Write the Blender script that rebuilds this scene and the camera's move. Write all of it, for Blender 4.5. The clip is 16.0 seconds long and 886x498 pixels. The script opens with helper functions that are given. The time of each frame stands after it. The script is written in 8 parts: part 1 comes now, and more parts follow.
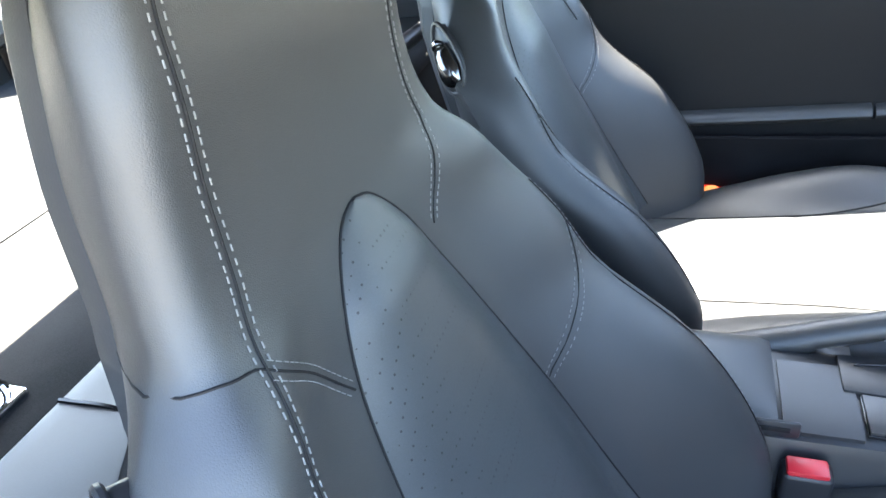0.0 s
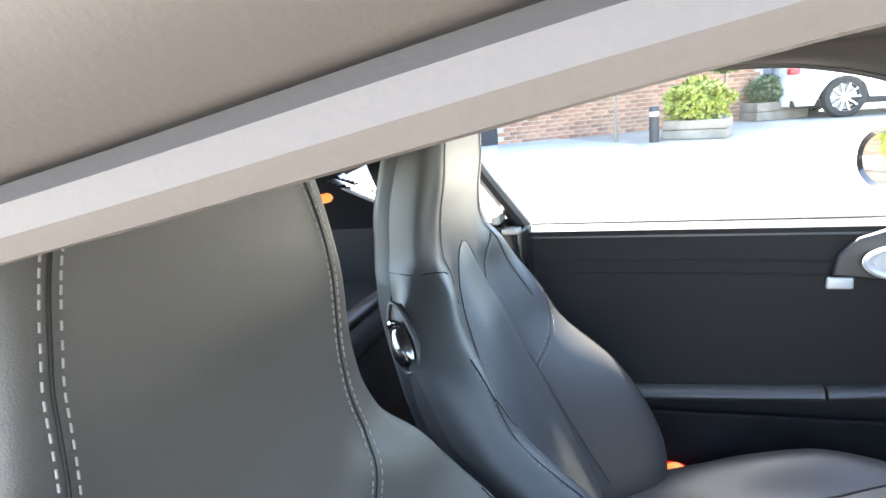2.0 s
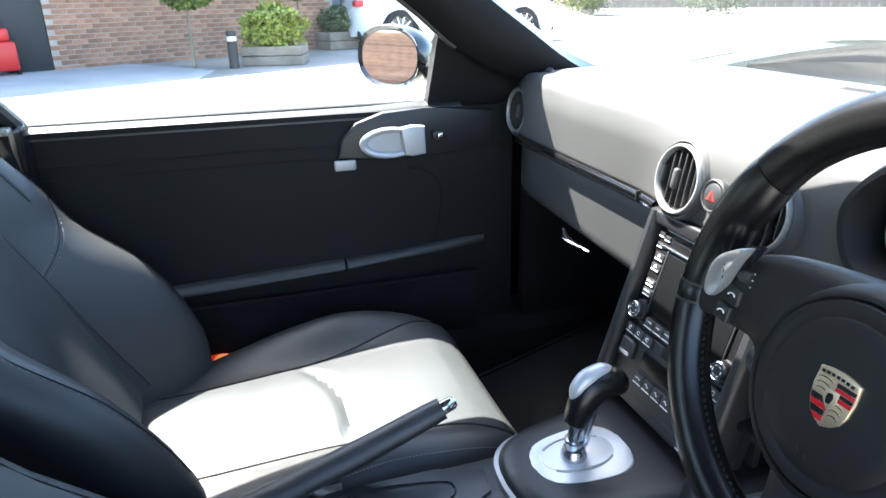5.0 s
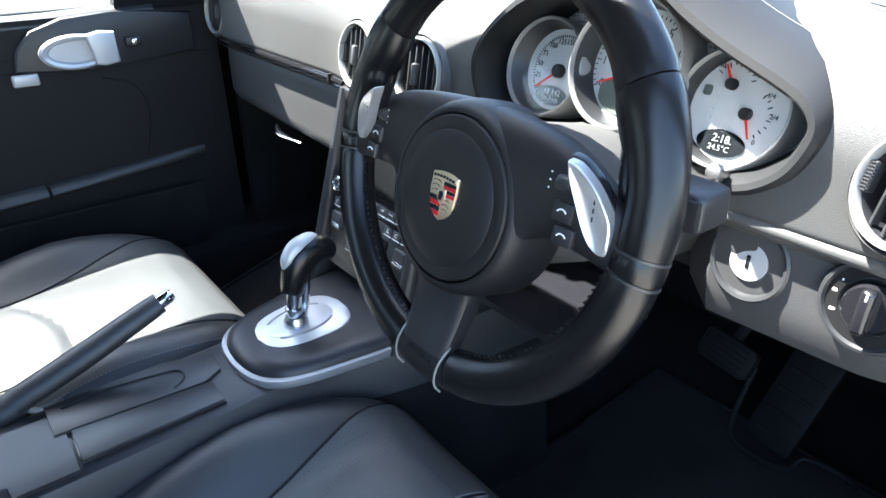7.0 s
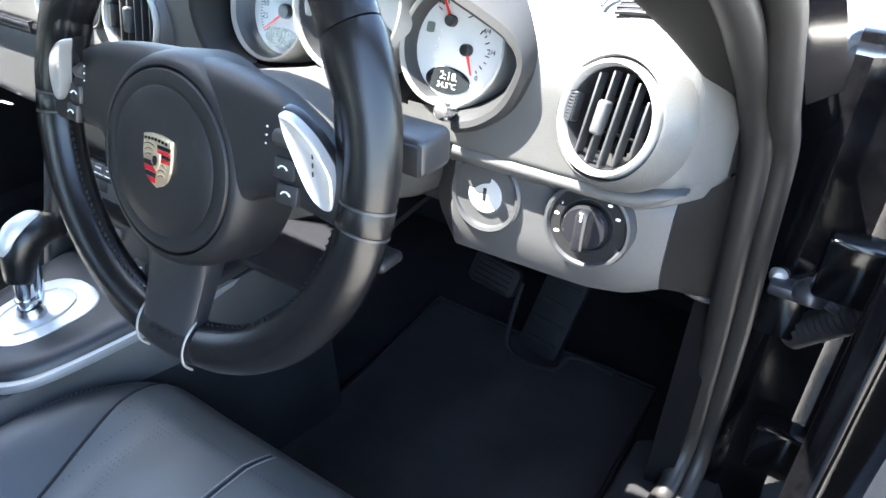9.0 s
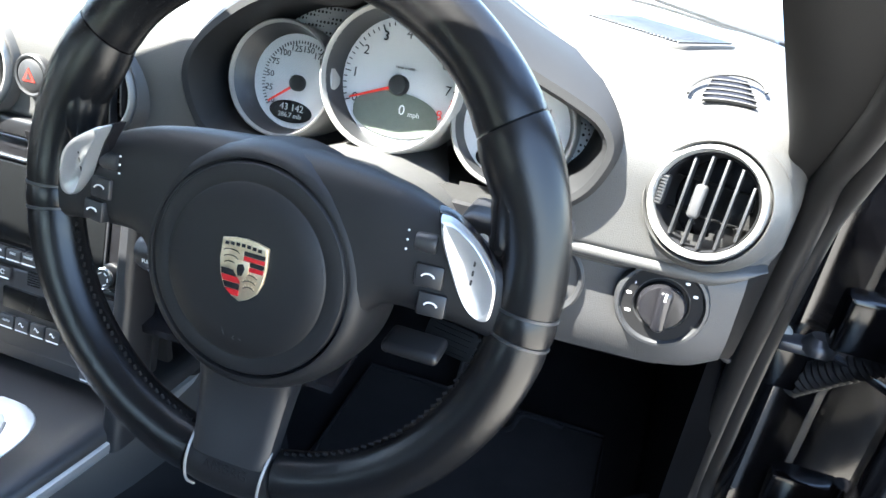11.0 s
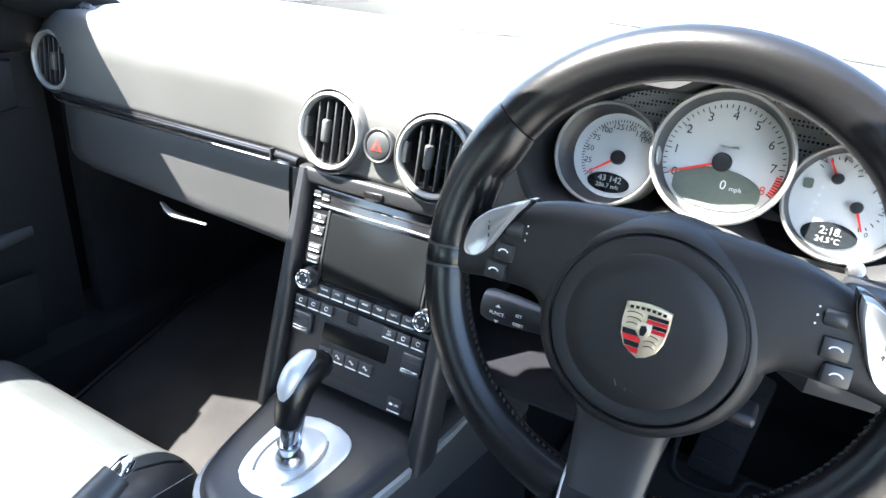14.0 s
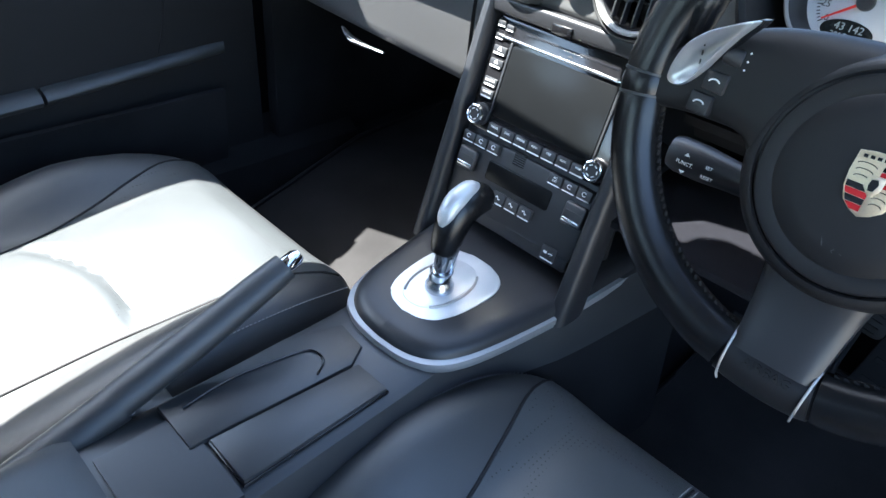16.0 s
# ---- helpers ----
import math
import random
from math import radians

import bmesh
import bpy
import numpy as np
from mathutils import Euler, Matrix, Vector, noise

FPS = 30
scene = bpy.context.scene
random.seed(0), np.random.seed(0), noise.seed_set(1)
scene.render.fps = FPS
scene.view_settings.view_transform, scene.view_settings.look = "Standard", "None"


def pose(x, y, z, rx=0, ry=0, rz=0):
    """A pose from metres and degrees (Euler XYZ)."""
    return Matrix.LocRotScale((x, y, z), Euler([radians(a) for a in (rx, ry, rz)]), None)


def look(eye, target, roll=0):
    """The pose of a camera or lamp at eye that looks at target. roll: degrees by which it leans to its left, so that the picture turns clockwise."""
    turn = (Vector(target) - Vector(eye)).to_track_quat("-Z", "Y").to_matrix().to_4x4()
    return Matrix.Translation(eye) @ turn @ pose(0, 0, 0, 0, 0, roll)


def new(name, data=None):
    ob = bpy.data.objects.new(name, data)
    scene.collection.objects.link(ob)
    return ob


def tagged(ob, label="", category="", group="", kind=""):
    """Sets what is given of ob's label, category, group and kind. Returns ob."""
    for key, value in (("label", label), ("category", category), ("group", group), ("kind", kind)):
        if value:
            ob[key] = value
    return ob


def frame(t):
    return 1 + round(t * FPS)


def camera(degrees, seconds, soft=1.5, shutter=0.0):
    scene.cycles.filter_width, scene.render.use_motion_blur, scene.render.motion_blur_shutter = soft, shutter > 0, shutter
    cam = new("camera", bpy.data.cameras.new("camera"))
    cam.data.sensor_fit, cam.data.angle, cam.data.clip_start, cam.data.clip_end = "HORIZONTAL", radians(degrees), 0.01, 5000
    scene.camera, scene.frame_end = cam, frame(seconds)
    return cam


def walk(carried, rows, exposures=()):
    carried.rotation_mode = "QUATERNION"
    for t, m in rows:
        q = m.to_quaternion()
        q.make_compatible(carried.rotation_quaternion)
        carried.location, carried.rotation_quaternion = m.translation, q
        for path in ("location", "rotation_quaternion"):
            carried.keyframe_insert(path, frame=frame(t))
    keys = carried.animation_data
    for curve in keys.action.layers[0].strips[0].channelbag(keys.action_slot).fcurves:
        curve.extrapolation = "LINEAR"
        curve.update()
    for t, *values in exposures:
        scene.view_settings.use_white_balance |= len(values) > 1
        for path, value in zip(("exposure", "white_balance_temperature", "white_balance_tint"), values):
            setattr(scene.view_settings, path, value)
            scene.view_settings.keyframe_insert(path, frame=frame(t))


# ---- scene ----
cam = camera(66.8, 16.0)
PATH = [
    (0, (0.65, -0.489, 1.09), (-0.89, -1.145, -0.004), -9.4),
    (0.5, (0.638, -0.495, 1.103), (-0.988, -1.16, 0.148), -8.6),
    (1, (0.614, -0.495, 1.108), (-1.117, -1.15, 0.351), -7.8),
    (1.5, (0.602, -0.496, 1.12), (-1.202, -1.13, 0.536), -6.4),
    (2, (0.599, -0.492, 1.125), (-1.262, -1.053, 0.653), -4.7),
    (2.5, (0.596, -0.483, 1.101), (-1.299, -0.939, 0.65), -3.3),
    (3, (0.589, -0.451, 1.095), (-1.34, -0.755, 0.659), -2.0),
    (3.5, (0.602, -0.409, 1.091), (-1.344, -0.397, 0.632), -1.0),
    (4, (0.601, -0.374, 1.074), (-1.304, -0.114, 0.523), -0.9),
    (4.2, (0.599, -0.361, 1.069), (-1.282, -0.033, 0.474), -1.0),
    (6.3, (0.714, -0.342, 1.024), (-0.881, 0.533, 0.193), -0.7),
    (6.5, (0.72, -0.332, 1.021), (-0.829, 0.603, 0.168), -0.7),
    (7, (0.739, -0.309, 1.006), (-0.665, 0.786, 0.094), -0.4),
    (7.5, (0.755, -0.293, 1.0), (-0.492, 0.922, 0.017), 0.4),
    (8, (0.777, -0.278, 1.009), (-0.329, 1.039, -0.013), 1.2),
    (8.2, (0.779, -0.262, 1.005), (-0.279, 1.083, -0.031), 1.4),
    (10.3, (0.639, -0.273, 1.017), (0.012, 1.341, 0.015), 5.5),
    (10.5, (0.613, -0.289, 1.013), (0.051, 1.369, 0.046), 6.4),
    (11, (0.56, -0.305, 1.011), (0.066, 1.399, 0.088), 6.9),
    (11.5, (0.52, -0.326, 1.011), (0.025, 1.379, 0.09), 6.9),
    (12, (0.486, -0.346, 1.01), (-0.012, 1.359, 0.09), 6.9),
    (12.5, (0.468, -0.38, 1.011), (-0.057, 1.317, 0.092), 6.7),
    (13, (0.452, -0.388, 1.012), (-0.094, 1.301, 0.091), 6.4),
    (13.5, (0.432, -0.405, 1.031), (-0.236, 1.248, 0.124), 5.5),
    (14, (0.417, -0.424, 1.035), (-0.451, 1.172, 0.198), 4.3),
    (14.5, (0.412, -0.423, 1.022), (-0.517, 1.138, 0.184), 4.6),
    (15, (0.408, -0.417, 1.006), (-0.578, 1.058, 0.081), 5.1),
    (15.5, (0.405, -0.424, 0.993), (-0.613, 0.946, -0.05), 5.8),
    (16, (0.403, -0.438, 0.978), (-0.676, 0.78, -0.186), 6.3),
]
walk(cam, [(t, look(eye, target, roll)) for t, eye, target, roll in PATH], [(0.0, 4.6, 6700, 9), (1.0, 5.2, 7000, 10), (1.5, 4.95, 7000, 11), (2.0, 4.4, 7000, 12), (3.0, 4.2, 6650, 9), (4.0, 3.7, 6450, 8), (6.3, 3.1, 6200, 8), (7.0, 3.45, 6200, 8), (7.5, 3.75, 6250, 8), (8.2, 4.3, 6300, 8), (10.3, 3.95, 6350, 7), (12.0, 3.9, 6350, 7), (12.5, 4.1, 6350, 8), (13.4, 4.2, 6350, 8), (14.5, 3.65, 6350, 8), (15.0, 3.45, 6250, 8), (16.0, 3.6, 6000, 7)])

# ---------------------------------------------------------------- light
SUN_TO = Vector((-0.52, -0.36, 1.0)).normalized()
world = bpy.data.worlds.new("sky")
scene.world = world
world.use_nodes = True
_wn, _wl = world.node_tree.nodes, world.node_tree.links
_sky = _wn.new("ShaderNodeTexSky")
_sky.sky_type = "NISHITA"
_sky.sun_disc = False
_sky.sun_elevation = math.asin(SUN_TO.z)
_sky.sun_rotation = math.atan2(SUN_TO.x, SUN_TO.y)
_sky.altitude, _sky.air_density, _sky.dust_density, _sky.ozone_density = 60, 1.0, 1.6, 1.0
_wl.new(_sky.outputs["Color"], _wn["Background"].inputs["Color"])
_wn["Background"].inputs["Strength"].default_value = 0.12
_sl = bpy.data.lights.new("sun", "SUN")
_sl.energy, _sl.angle, _sl.color = 5.0, radians(0.53), (1.0, 0.95, 0.87)
sun = new("sun", _sl)
sun.matrix_world = look(SUN_TO * 30, (0, 0, 0))


# ---------------------------------------------------------------- helpers
def finish(ob, mats, smooth=38):
    for m in (mats if isinstance(mats, (list, tuple)) else [mats]):
        ob.data.materials.append(m)
    if smooth:
        for p in ob.data.polygons:
            p.use_smooth = True
        ob.data.set_sharp_from_angle(angle=radians(smooth))
    return ob


def empty(name, label, category, at=(0, 0, 0), group="", kind=""):
    e = new(name)
    e.empty_display_size = 0.05
    e.matrix_basis = Matrix.Translation(at)
    return tagged(e, label, category, group, kind)


def hang(ob, parent):
    """Parent ob and keep it where it stands."""
    if parent is None:
        return ob
    ob.parent = parent
    chain, m = parent, Matrix()
    while chain is not None:
        m = chain.matrix_basis @ m
        chain = chain.parent
    ob.matrix_basis = m.inverted() @ ob.matrix_basis
    return ob


def part(name, bm, mat, parent=None, label="", smooth=38):
    me = bpy.data.meshes.new(name)
    bmesh.ops.recalc_face_normals(bm, faces=bm.faces)
    bm.to_mesh(me)
    bm.free()
    ob = finish(new(name, me), mat, smooth)
    hang(ob, parent)
    return tagged(ob, label)


def thing(name, bm, mat, label, category, kind="", group="", smooth=38):
    return tagged(part(name, bm, mat, None, "", smooth), label, category, group, kind)


def join(*bms):
    out = bmesh.new()
    for b in bms:
        me = bpy.data.meshes.new("tmp")
        b.to_mesh(me)
        b.free()
        out.from_mesh(me)
        bpy.data.meshes.remove(me)
    return out


def moved(bm, m):
    bmesh.ops.transform(bm, matrix=m, verts=bm.verts)
    return bm


def box(x0, x1, y0, y1, z0, z1, bevel=0.0, seg=2, m=None):
    bm = bmesh.new()
    bmesh.ops.create_cube(bm, size=1)
    bmesh.ops.transform(bm, matrix=Matrix.Translation(((x0 + x1) / 2, (y0 + y1) / 2, (z0 + z1) / 2)) @ Matrix.Diagonal((abs(x1 - x0), abs(y1 - y0), abs(z1 - z0), 1)), verts=bm.verts)
    if bevel:
        bmesh.ops.bevel(bm, geom=bm.edges[:], offset=bevel, segments=seg, profile=0.5, affect="EDGES")
    return moved(bm, m) if m else bm


def loft(rings, closed=True, caps=True):
    """Skin through rings of points; closed: each ring is a loop."""
    bm = bmesh.new()
    rows = [[bm.verts.new(p) for p in r] for r in rings]
    for a, b in zip(rows, rows[1:]):
        n = len(a)
        for i in range(n if closed else n - 1):
            j = (i + 1) % n
            bm.faces.new((a[i], a[j], b[j], b[i]))
    if caps and closed:
        bm.faces.new(rows[0])
        bm.faces.new(rows[-1])
    return bm


def curve_points(pts, n):
    """n points on a smooth curve through pts."""
    pts = [Vector(p) for p in pts]
    if len(pts) == 2:
        return [pts[0].lerp(pts[1], i / (n - 1)) for i in range(n)]
    out = []
    ext = [pts[0] * 2 - pts[1]] + pts + [pts[-1] * 2 - pts[-2]]
    for i in range(n):
        u = i / (n - 1) * (len(pts) - 1)
        k = min(int(u), len(pts) - 2)
        f = u - k
        a, b, c, d = ext[k:k + 4]
        out.append(0.5 * ((2 * b) + (c - a) * f + (2 * a - 5 * b + 4 * c - d) * f * f + (3 * b - a - 3 * c + d) * f ** 3))
    return out


def tube(pts, radius, n=10, steps=0, closed=False, flat=1.0, up=None):
    """A round (or flattened) bar along points; radius may be a list."""
    pts = curve_points(pts, steps) if steps else [Vector(p) for p in pts]
    rad = list(radius) if isinstance(radius, (list, tuple)) else [radius] * len(pts)
    if len(rad) != len(pts):
        rad = [float(np.interp(i / (len(pts) - 1), np.linspace(0, 1, len(rad)), rad)) for i in range(len(pts))]
    rings, side = [], None
    for i, p in enumerate(pts):
        a = pts[i - 1] if i or closed else p
        b = pts[(i + 1) % len(pts)] if i < len(pts) - 1 or closed else p
        d = (b - a).normalized()
        if up is not None:
            side = d.cross(Vector(up)).normalized()
        elif side is None:
            side = d.cross(Vector((0.3, 0.2, 1)).normalized()).normalized()
        else:
            side = (side - d * side.dot(d)).normalized()
        other = side.cross(d).normalized()
        rings.append([p + rad[i] * (math.cos(2 * math.pi * k / n) * side + flat * math.sin(2 * math.pi * k / n) * other) for k in range(n)])
    if closed:
        rings.append(rings[0])
    bm = loft(rings, True, not closed)
    if closed:
        bmesh.ops.remove_doubles(bm, verts=bm.verts, dist=1e-6)
    return bm


def lathe(profile, n=32, m=None, a0=0.0, a1=360.0, sx=1.0):
    """profile: (radius, height) pairs turned about z."""
    full = abs(a1 - a0 - 360) < 1e-6
    rings = []
    for r, h in profile:
        k = n if full else n + 1
        rings.append([(sx * r * math.cos(radians(a0 + (a1 - a0) * i / n)), r * math.sin(radians(a0 + (a1 - a0) * i / n)), h) for i in range(k)])
    bm = loft(rings, full, False)
    bmesh.ops.remove_doubles(bm, verts=bm.verts, dist=1e-6)
    return moved(bm, m) if m else bm


def plate(outline, depth, m=None, bevel=0.0, seg=2):
    """A flat outline (x, y) given thickness downwards from z = 0, with its top edge rounded."""
    bm = bmesh.new()
    top = [bm.verts.new((x, y, 0)) for x, y in outline]
    low = [bm.verts.new((x, y, -depth)) for x, y in outline]
    bm.faces.new(top)
    bm.faces.new(low[::-1])
    n = len(top)
    for i in range(n):
        bm.faces.new((top[i], low[i], low[(i + 1) % n], top[(i + 1) % n]))
    if bevel:
        es = [e for e in bm.edges if abs(e.verts[0].co.z) < 1e-9 and abs(e.verts[1].co.z) < 1e-9]
        bmesh.ops.bevel(bm, geom=es, offset=bevel, segments=seg, profile=0.5, affect="EDGES")
    return moved(bm, m) if m else bm


def round_rect(w, h, r, n=5, cx=0.0, cy=0.0):
    out = []
    for sx, sy, a in ((1, 1, 0), (-1, 1, 90), (-1, -1, 180), (1, -1, 270)):
        for i in range(n + 1):
            t = radians(a + 90 * i / n)
            out.append((cx + sx * (w / 2 - r) + r * math.cos(t), cy + sy * (h / 2 - r) + r * math.sin(t)))
    return out


def sheet(f, us, vs, thick=0.0, axis=(0, 0, 1)):
    """A surface f(u, v), given thickness against axis."""
    bm = bmesh.new()
    g = [[bm.verts.new(f(u, v)) for v in vs] for u in us]
    for i in range(len(us) - 1):
        for j in range(len(vs) - 1):
            bm.faces.new((g[i][j], g[i + 1][j], g[i + 1][j + 1], g[i][j + 1]))
    if thick:
        a = Vector(axis) * thick
        h = [[bm.verts.new(v.co - a) for v in r] for r in g]
        for i in range(len(us) - 1):
            for j in range(len(vs) - 1):
                bm.faces.new((h[i][j], h[i][j + 1], h[i + 1][j + 1], h[i + 1][j]))
        rim = [(i, 0) for i in range(len(us))] + [(len(us) - 1, j) for j in range(1, len(vs))] + [(i, len(vs) - 1) for i in range(len(us) - 2, -1, -1)] + [(0, j) for j in range(len(vs) - 2, 0, -1)]
        for (a1, b1), (a2, b2) in zip(rim, rim[1:] + rim[:1]):
            bm.faces.new((g[a1][b1], h[a1][b1], h[a2][b2], g[a2][b2]))
    return bm


def span(a, b, n):
    return [a + (b - a) * i / (n - 1) for i in range(n)]


def lerp_of(x, xs, ys):
    return float(np.interp(x, xs, ys))


def spline_of(x, xs, ys):
    """Smooth (monotone cubic) interpolation."""
    if x <= xs[0]:
        return ys[0]
    if x >= xs[-1]:
        return ys[-1]
    k = max(i for i in range(len(xs) - 1) if xs[i] <= x)
    h = [xs[i + 1] - xs[i] for i in range(len(xs) - 1)]
    d = [(ys[i + 1] - ys[i]) / h[i] for i in range(len(h))]

    def slope(i):
        if i == 0:
            return d[0]
        if i == len(xs) - 1:
            return d[-1]
        if d[i - 1] * d[i] <= 0:
            return 0.0
        return 2 * d[i - 1] * d[i] / (d[i - 1] + d[i])
    t = (x - xs[k]) / h[k]
    return (2 * t ** 3 - 3 * t * t + 1) * ys[k] + (t ** 3 - 2 * t * t + t) * h[k] * slope(k) + (-2 * t ** 3 + 3 * t * t) * ys[k + 1] + (t ** 3 - t * t) * h[k] * slope(k + 1)


def frame_at(at, normal, up=(0, 0, 1)):
    """Local z along normal, local y as near to up as can be."""
    z = Vector(normal).normalized()
    x = Vector(up).cross(z).normalized()
    y = z.cross(x)
    m = Matrix((x, y, z)).transposed().to_4x4()
    return Matrix.Translation(at) @ m


def words(name, text, size, mat, parent, m, align="CENTER", depth=0.0002, label=""):
    """Printed lettering as a mesh."""
    cu = bpy.data.curves.new(name, "FONT")
    cu.body, cu.size, cu.align_x, cu.align_y, cu.extrude = text, size, align, "CENTER", depth
    cu.resolution_u = 2
    tmp = bpy.data.objects.new("tmp_text", cu)
    scene.collection.objects.link(tmp)
    me = bpy.data.meshes.new_from_object(tmp.evaluated_get(bpy.context.evaluated_depsgraph_get()))
    me.transform(m)
    bpy.data.objects.remove(tmp)
    me.materials.clear()
    ob = new(name, me)
    me.name = name
    finish(ob, mat, 0)
    hang(ob, parent)
    return tagged(ob, label)


# ---------------------------------------------------------------- materials
def mat(name, base, rough=0.5, metal=0.0, grain=0.0, bump=0.0, vary=0.12, big=6.0, spec=0.5, coat=0.0, tint=None, rvary=0.1, voronoi=False, emit=None, island=0.0):
    """A surface with blotches (big, per metre), grain (per metre) and relief."""
    m = bpy.data.materials.new(name)
    m.use_nodes = True
    nt = m.node_tree
    b = nt.nodes["Principled BSDF"]
    b.inputs["Roughness"].default_value = rough
    b.inputs["Metallic"].default_value = metal
    b.inputs["Specular IOR Level"].default_value = spec
    b.inputs["Coat Weight"].default_value = coat
    b.inputs["Coat Roughness"].default_value = 0.08
    co = nt.nodes.new("ShaderNodeTexCoord")
    n1 = nt.nodes.new("ShaderNodeTexNoise")
    n1.inputs["Scale"].default_value, n1.inputs["Detail"].default_value = big, 5
    nt.links.new(co.outputs["Object"], n1.inputs["Vector"])
    n2 = nt.nodes.new("ShaderNodeTexNoise")
    n2.inputs["Scale"].default_value, n2.inputs["Detail"].default_value = (grain or 200), 3
    nt.links.new(co.outputs["Object"], n2.inputs["Vector"])
    mixf = nt.nodes.new("ShaderNodeMath")
    mixf.operation = "MULTIPLY_ADD"
    nt.links.new(n1.outputs["Fac"], mixf.inputs[0])
    mixf.inputs[1].default_value = 0.65
    sc = nt.nodes.new("ShaderNodeMath")
    sc.operation = "MULTIPLY"
    sc.inputs[1].default_value = 0.35
    nt.links.new(n2.outputs["Fac"], sc.inputs[0])
    nt.links.new(sc.outputs[0], mixf.inputs[2])
    ramp = nt.nodes.new("ShaderNodeValToRGB")
    c0 = [max(0, c * (1 - vary * 1.6)) for c in base]
    c1 = [min(1, c * (1 + vary * 1.6)) for c in (tint or base)]
    ramp.color_ramp.elements[0].position, ramp.color_ramp.elements[1].position = 0.3, 0.7
    ramp.color_ramp.elements[0].color, ramp.color_ramp.elements[1].color = (*c0, 1), (*c1, 1)
    nt.links.new(mixf.outputs[0], ramp.inputs["Fac"])
    col = ramp.outputs["Color"]
    if island:
        oi = nt.nodes.new("ShaderNodeObjectInfo")
        hs = nt.nodes.new("ShaderNodeHueSaturation")
        mr = nt.nodes.new("ShaderNodeMapRange")
        mr.inputs["To Min"].default_value, mr.inputs["To Max"].default_value = 1 - island, 1 + island
        nt.links.new(oi.outputs["Random"], mr.inputs["Value"])
        nt.links.new(mr.outputs["Result"], hs.inputs["Value"])
        nt.links.new(col, hs.inputs["Color"])
        col = hs.outputs["Color"]
    nt.links.new(col, b.inputs["Base Color"])
    if rvary:
        rr = nt.nodes.new("ShaderNodeMapRange")
        rr.inputs["To Min"].default_value, rr.inputs["To Max"].default_value = max(0.02, rough - rvary), min(1, rough + rvary)
        nt.links.new(mixf.outputs[0], rr.inputs["Value"])
        nt.links.new(rr.outputs["Result"], b.inputs["Roughness"])
    if bump:
        src = n2.outputs["Fac"]
        if voronoi:
            v = nt.nodes.new("ShaderNodeTexVoronoi")
            v.feature = "DISTANCE_TO_EDGE"
            v.inputs["Scale"].default_value = grain
            nt.links.new(co.outputs["Object"], v.inputs["Vector"])
            mn = nt.nodes.new("ShaderNodeMath")
            mn.operation = "MINIMUM"
            mn.inputs[1].default_value = 0.25
            nt.links.new(v.outputs["Distance"], mn.inputs[0])
            src = mn.outputs[0]
        bp = nt.nodes.new("ShaderNodeBump")
        bp.inputs["Strength"].default_value, bp.inputs["Distance"].default_value = bump, 0.6 / grain
        nt.links.new(src, bp.inputs["Height"])
        nt.links.new(bp.outputs["Normal"], b.inputs["Normal"])
    if emit:
        b.inputs["Emission Color"].default_value = (*emit[0], 1)
        b.inputs["Emission Strength"].default_value = emit[1]
    return m


def perforated(name, base, rough, pitch, hole):
    """Leather with rows of tiny holes as relief and dark dots."""
    m = mat(name, base, rough, grain=900, bump=0.25, voronoi=True)
    nt = m.node_tree
    b = nt.nodes["Principled BSDF"]
    co = nt.nodes.new("ShaderNodeTexCoord")
    v = nt.nodes.new("ShaderNodeTexVoronoi")
    v.inputs["Scale"].default_value = 1 / pitch
    v.inputs["Randomness"].default_value = 0.0
    nt.links.new(co.outputs["Object"], v.inputs["Vector"])
    lt = nt.nodes.new("ShaderNodeMath")
    lt.operation = "LESS_THAN"
    lt.inputs[1].default_value = hole / pitch
    nt.links.new(v.outputs["Distance"], lt.inputs[0])
    mx = nt.nodes.new("ShaderNodeMixRGB")
    old = b.inputs["Base Color"].links[0].from_socket
    nt.links.new(lt.outputs[0], mx.inputs["Fac"])
    nt.links.new(old, mx.inputs["Color1"])
    mx.inputs["Color2"].default_value = (0.006, 0.006, 0.006, 1)
    nt.links.new(mx.outputs["Color"], b.inputs["Base Color"])
    return m


def glass(name, tint=(1, 1, 1), gloss=0.06, rough=0.0):
    m = bpy.data.materials.new(name)
    m.use_nodes = True
    nt = m.node_tree
    nt.nodes.remove(nt.nodes["Principled BSDF"])
    t = nt.nodes.new("ShaderNodeBsdfTransparent")
    t.inputs["Color"].default_value = (*tint, 1)
    g = nt.nodes.new("ShaderNodeBsdfGlossy")
    g.inputs["Roughness"].default_value = rough
    lw = nt.nodes.new("ShaderNodeLayerWeight")
    lw.inputs["Blend"].default_value = 0.5
    pw = nt.nodes.new("ShaderNodeMath")
    pw.operation = "POWER"
    pw.inputs[1].default_value = 4.0
    nt.links.new(lw.outputs["Facing"], pw.inputs[0])
    f = nt.nodes.new("ShaderNodeMath")
    f.operation = "MULTIPLY_ADD"
    f.inputs[1].default_value = gloss * 4
    f.inputs[2].default_value = gloss * 0.4
    nt.links.new(pw.outputs[0], f.inputs[0])
    mx = nt.nodes.new("ShaderNodeMixShader")
    nt.links.new(f.outputs[0], mx.inputs["Fac"])
    nt.links.new(t.outputs[0], mx.inputs[1])
    nt.links.new(g.outputs[0], mx.inputs[2])
    nt.links.new(mx.outputs[0], nt.nodes["Material Output"].inputs["Surface"])
    return m


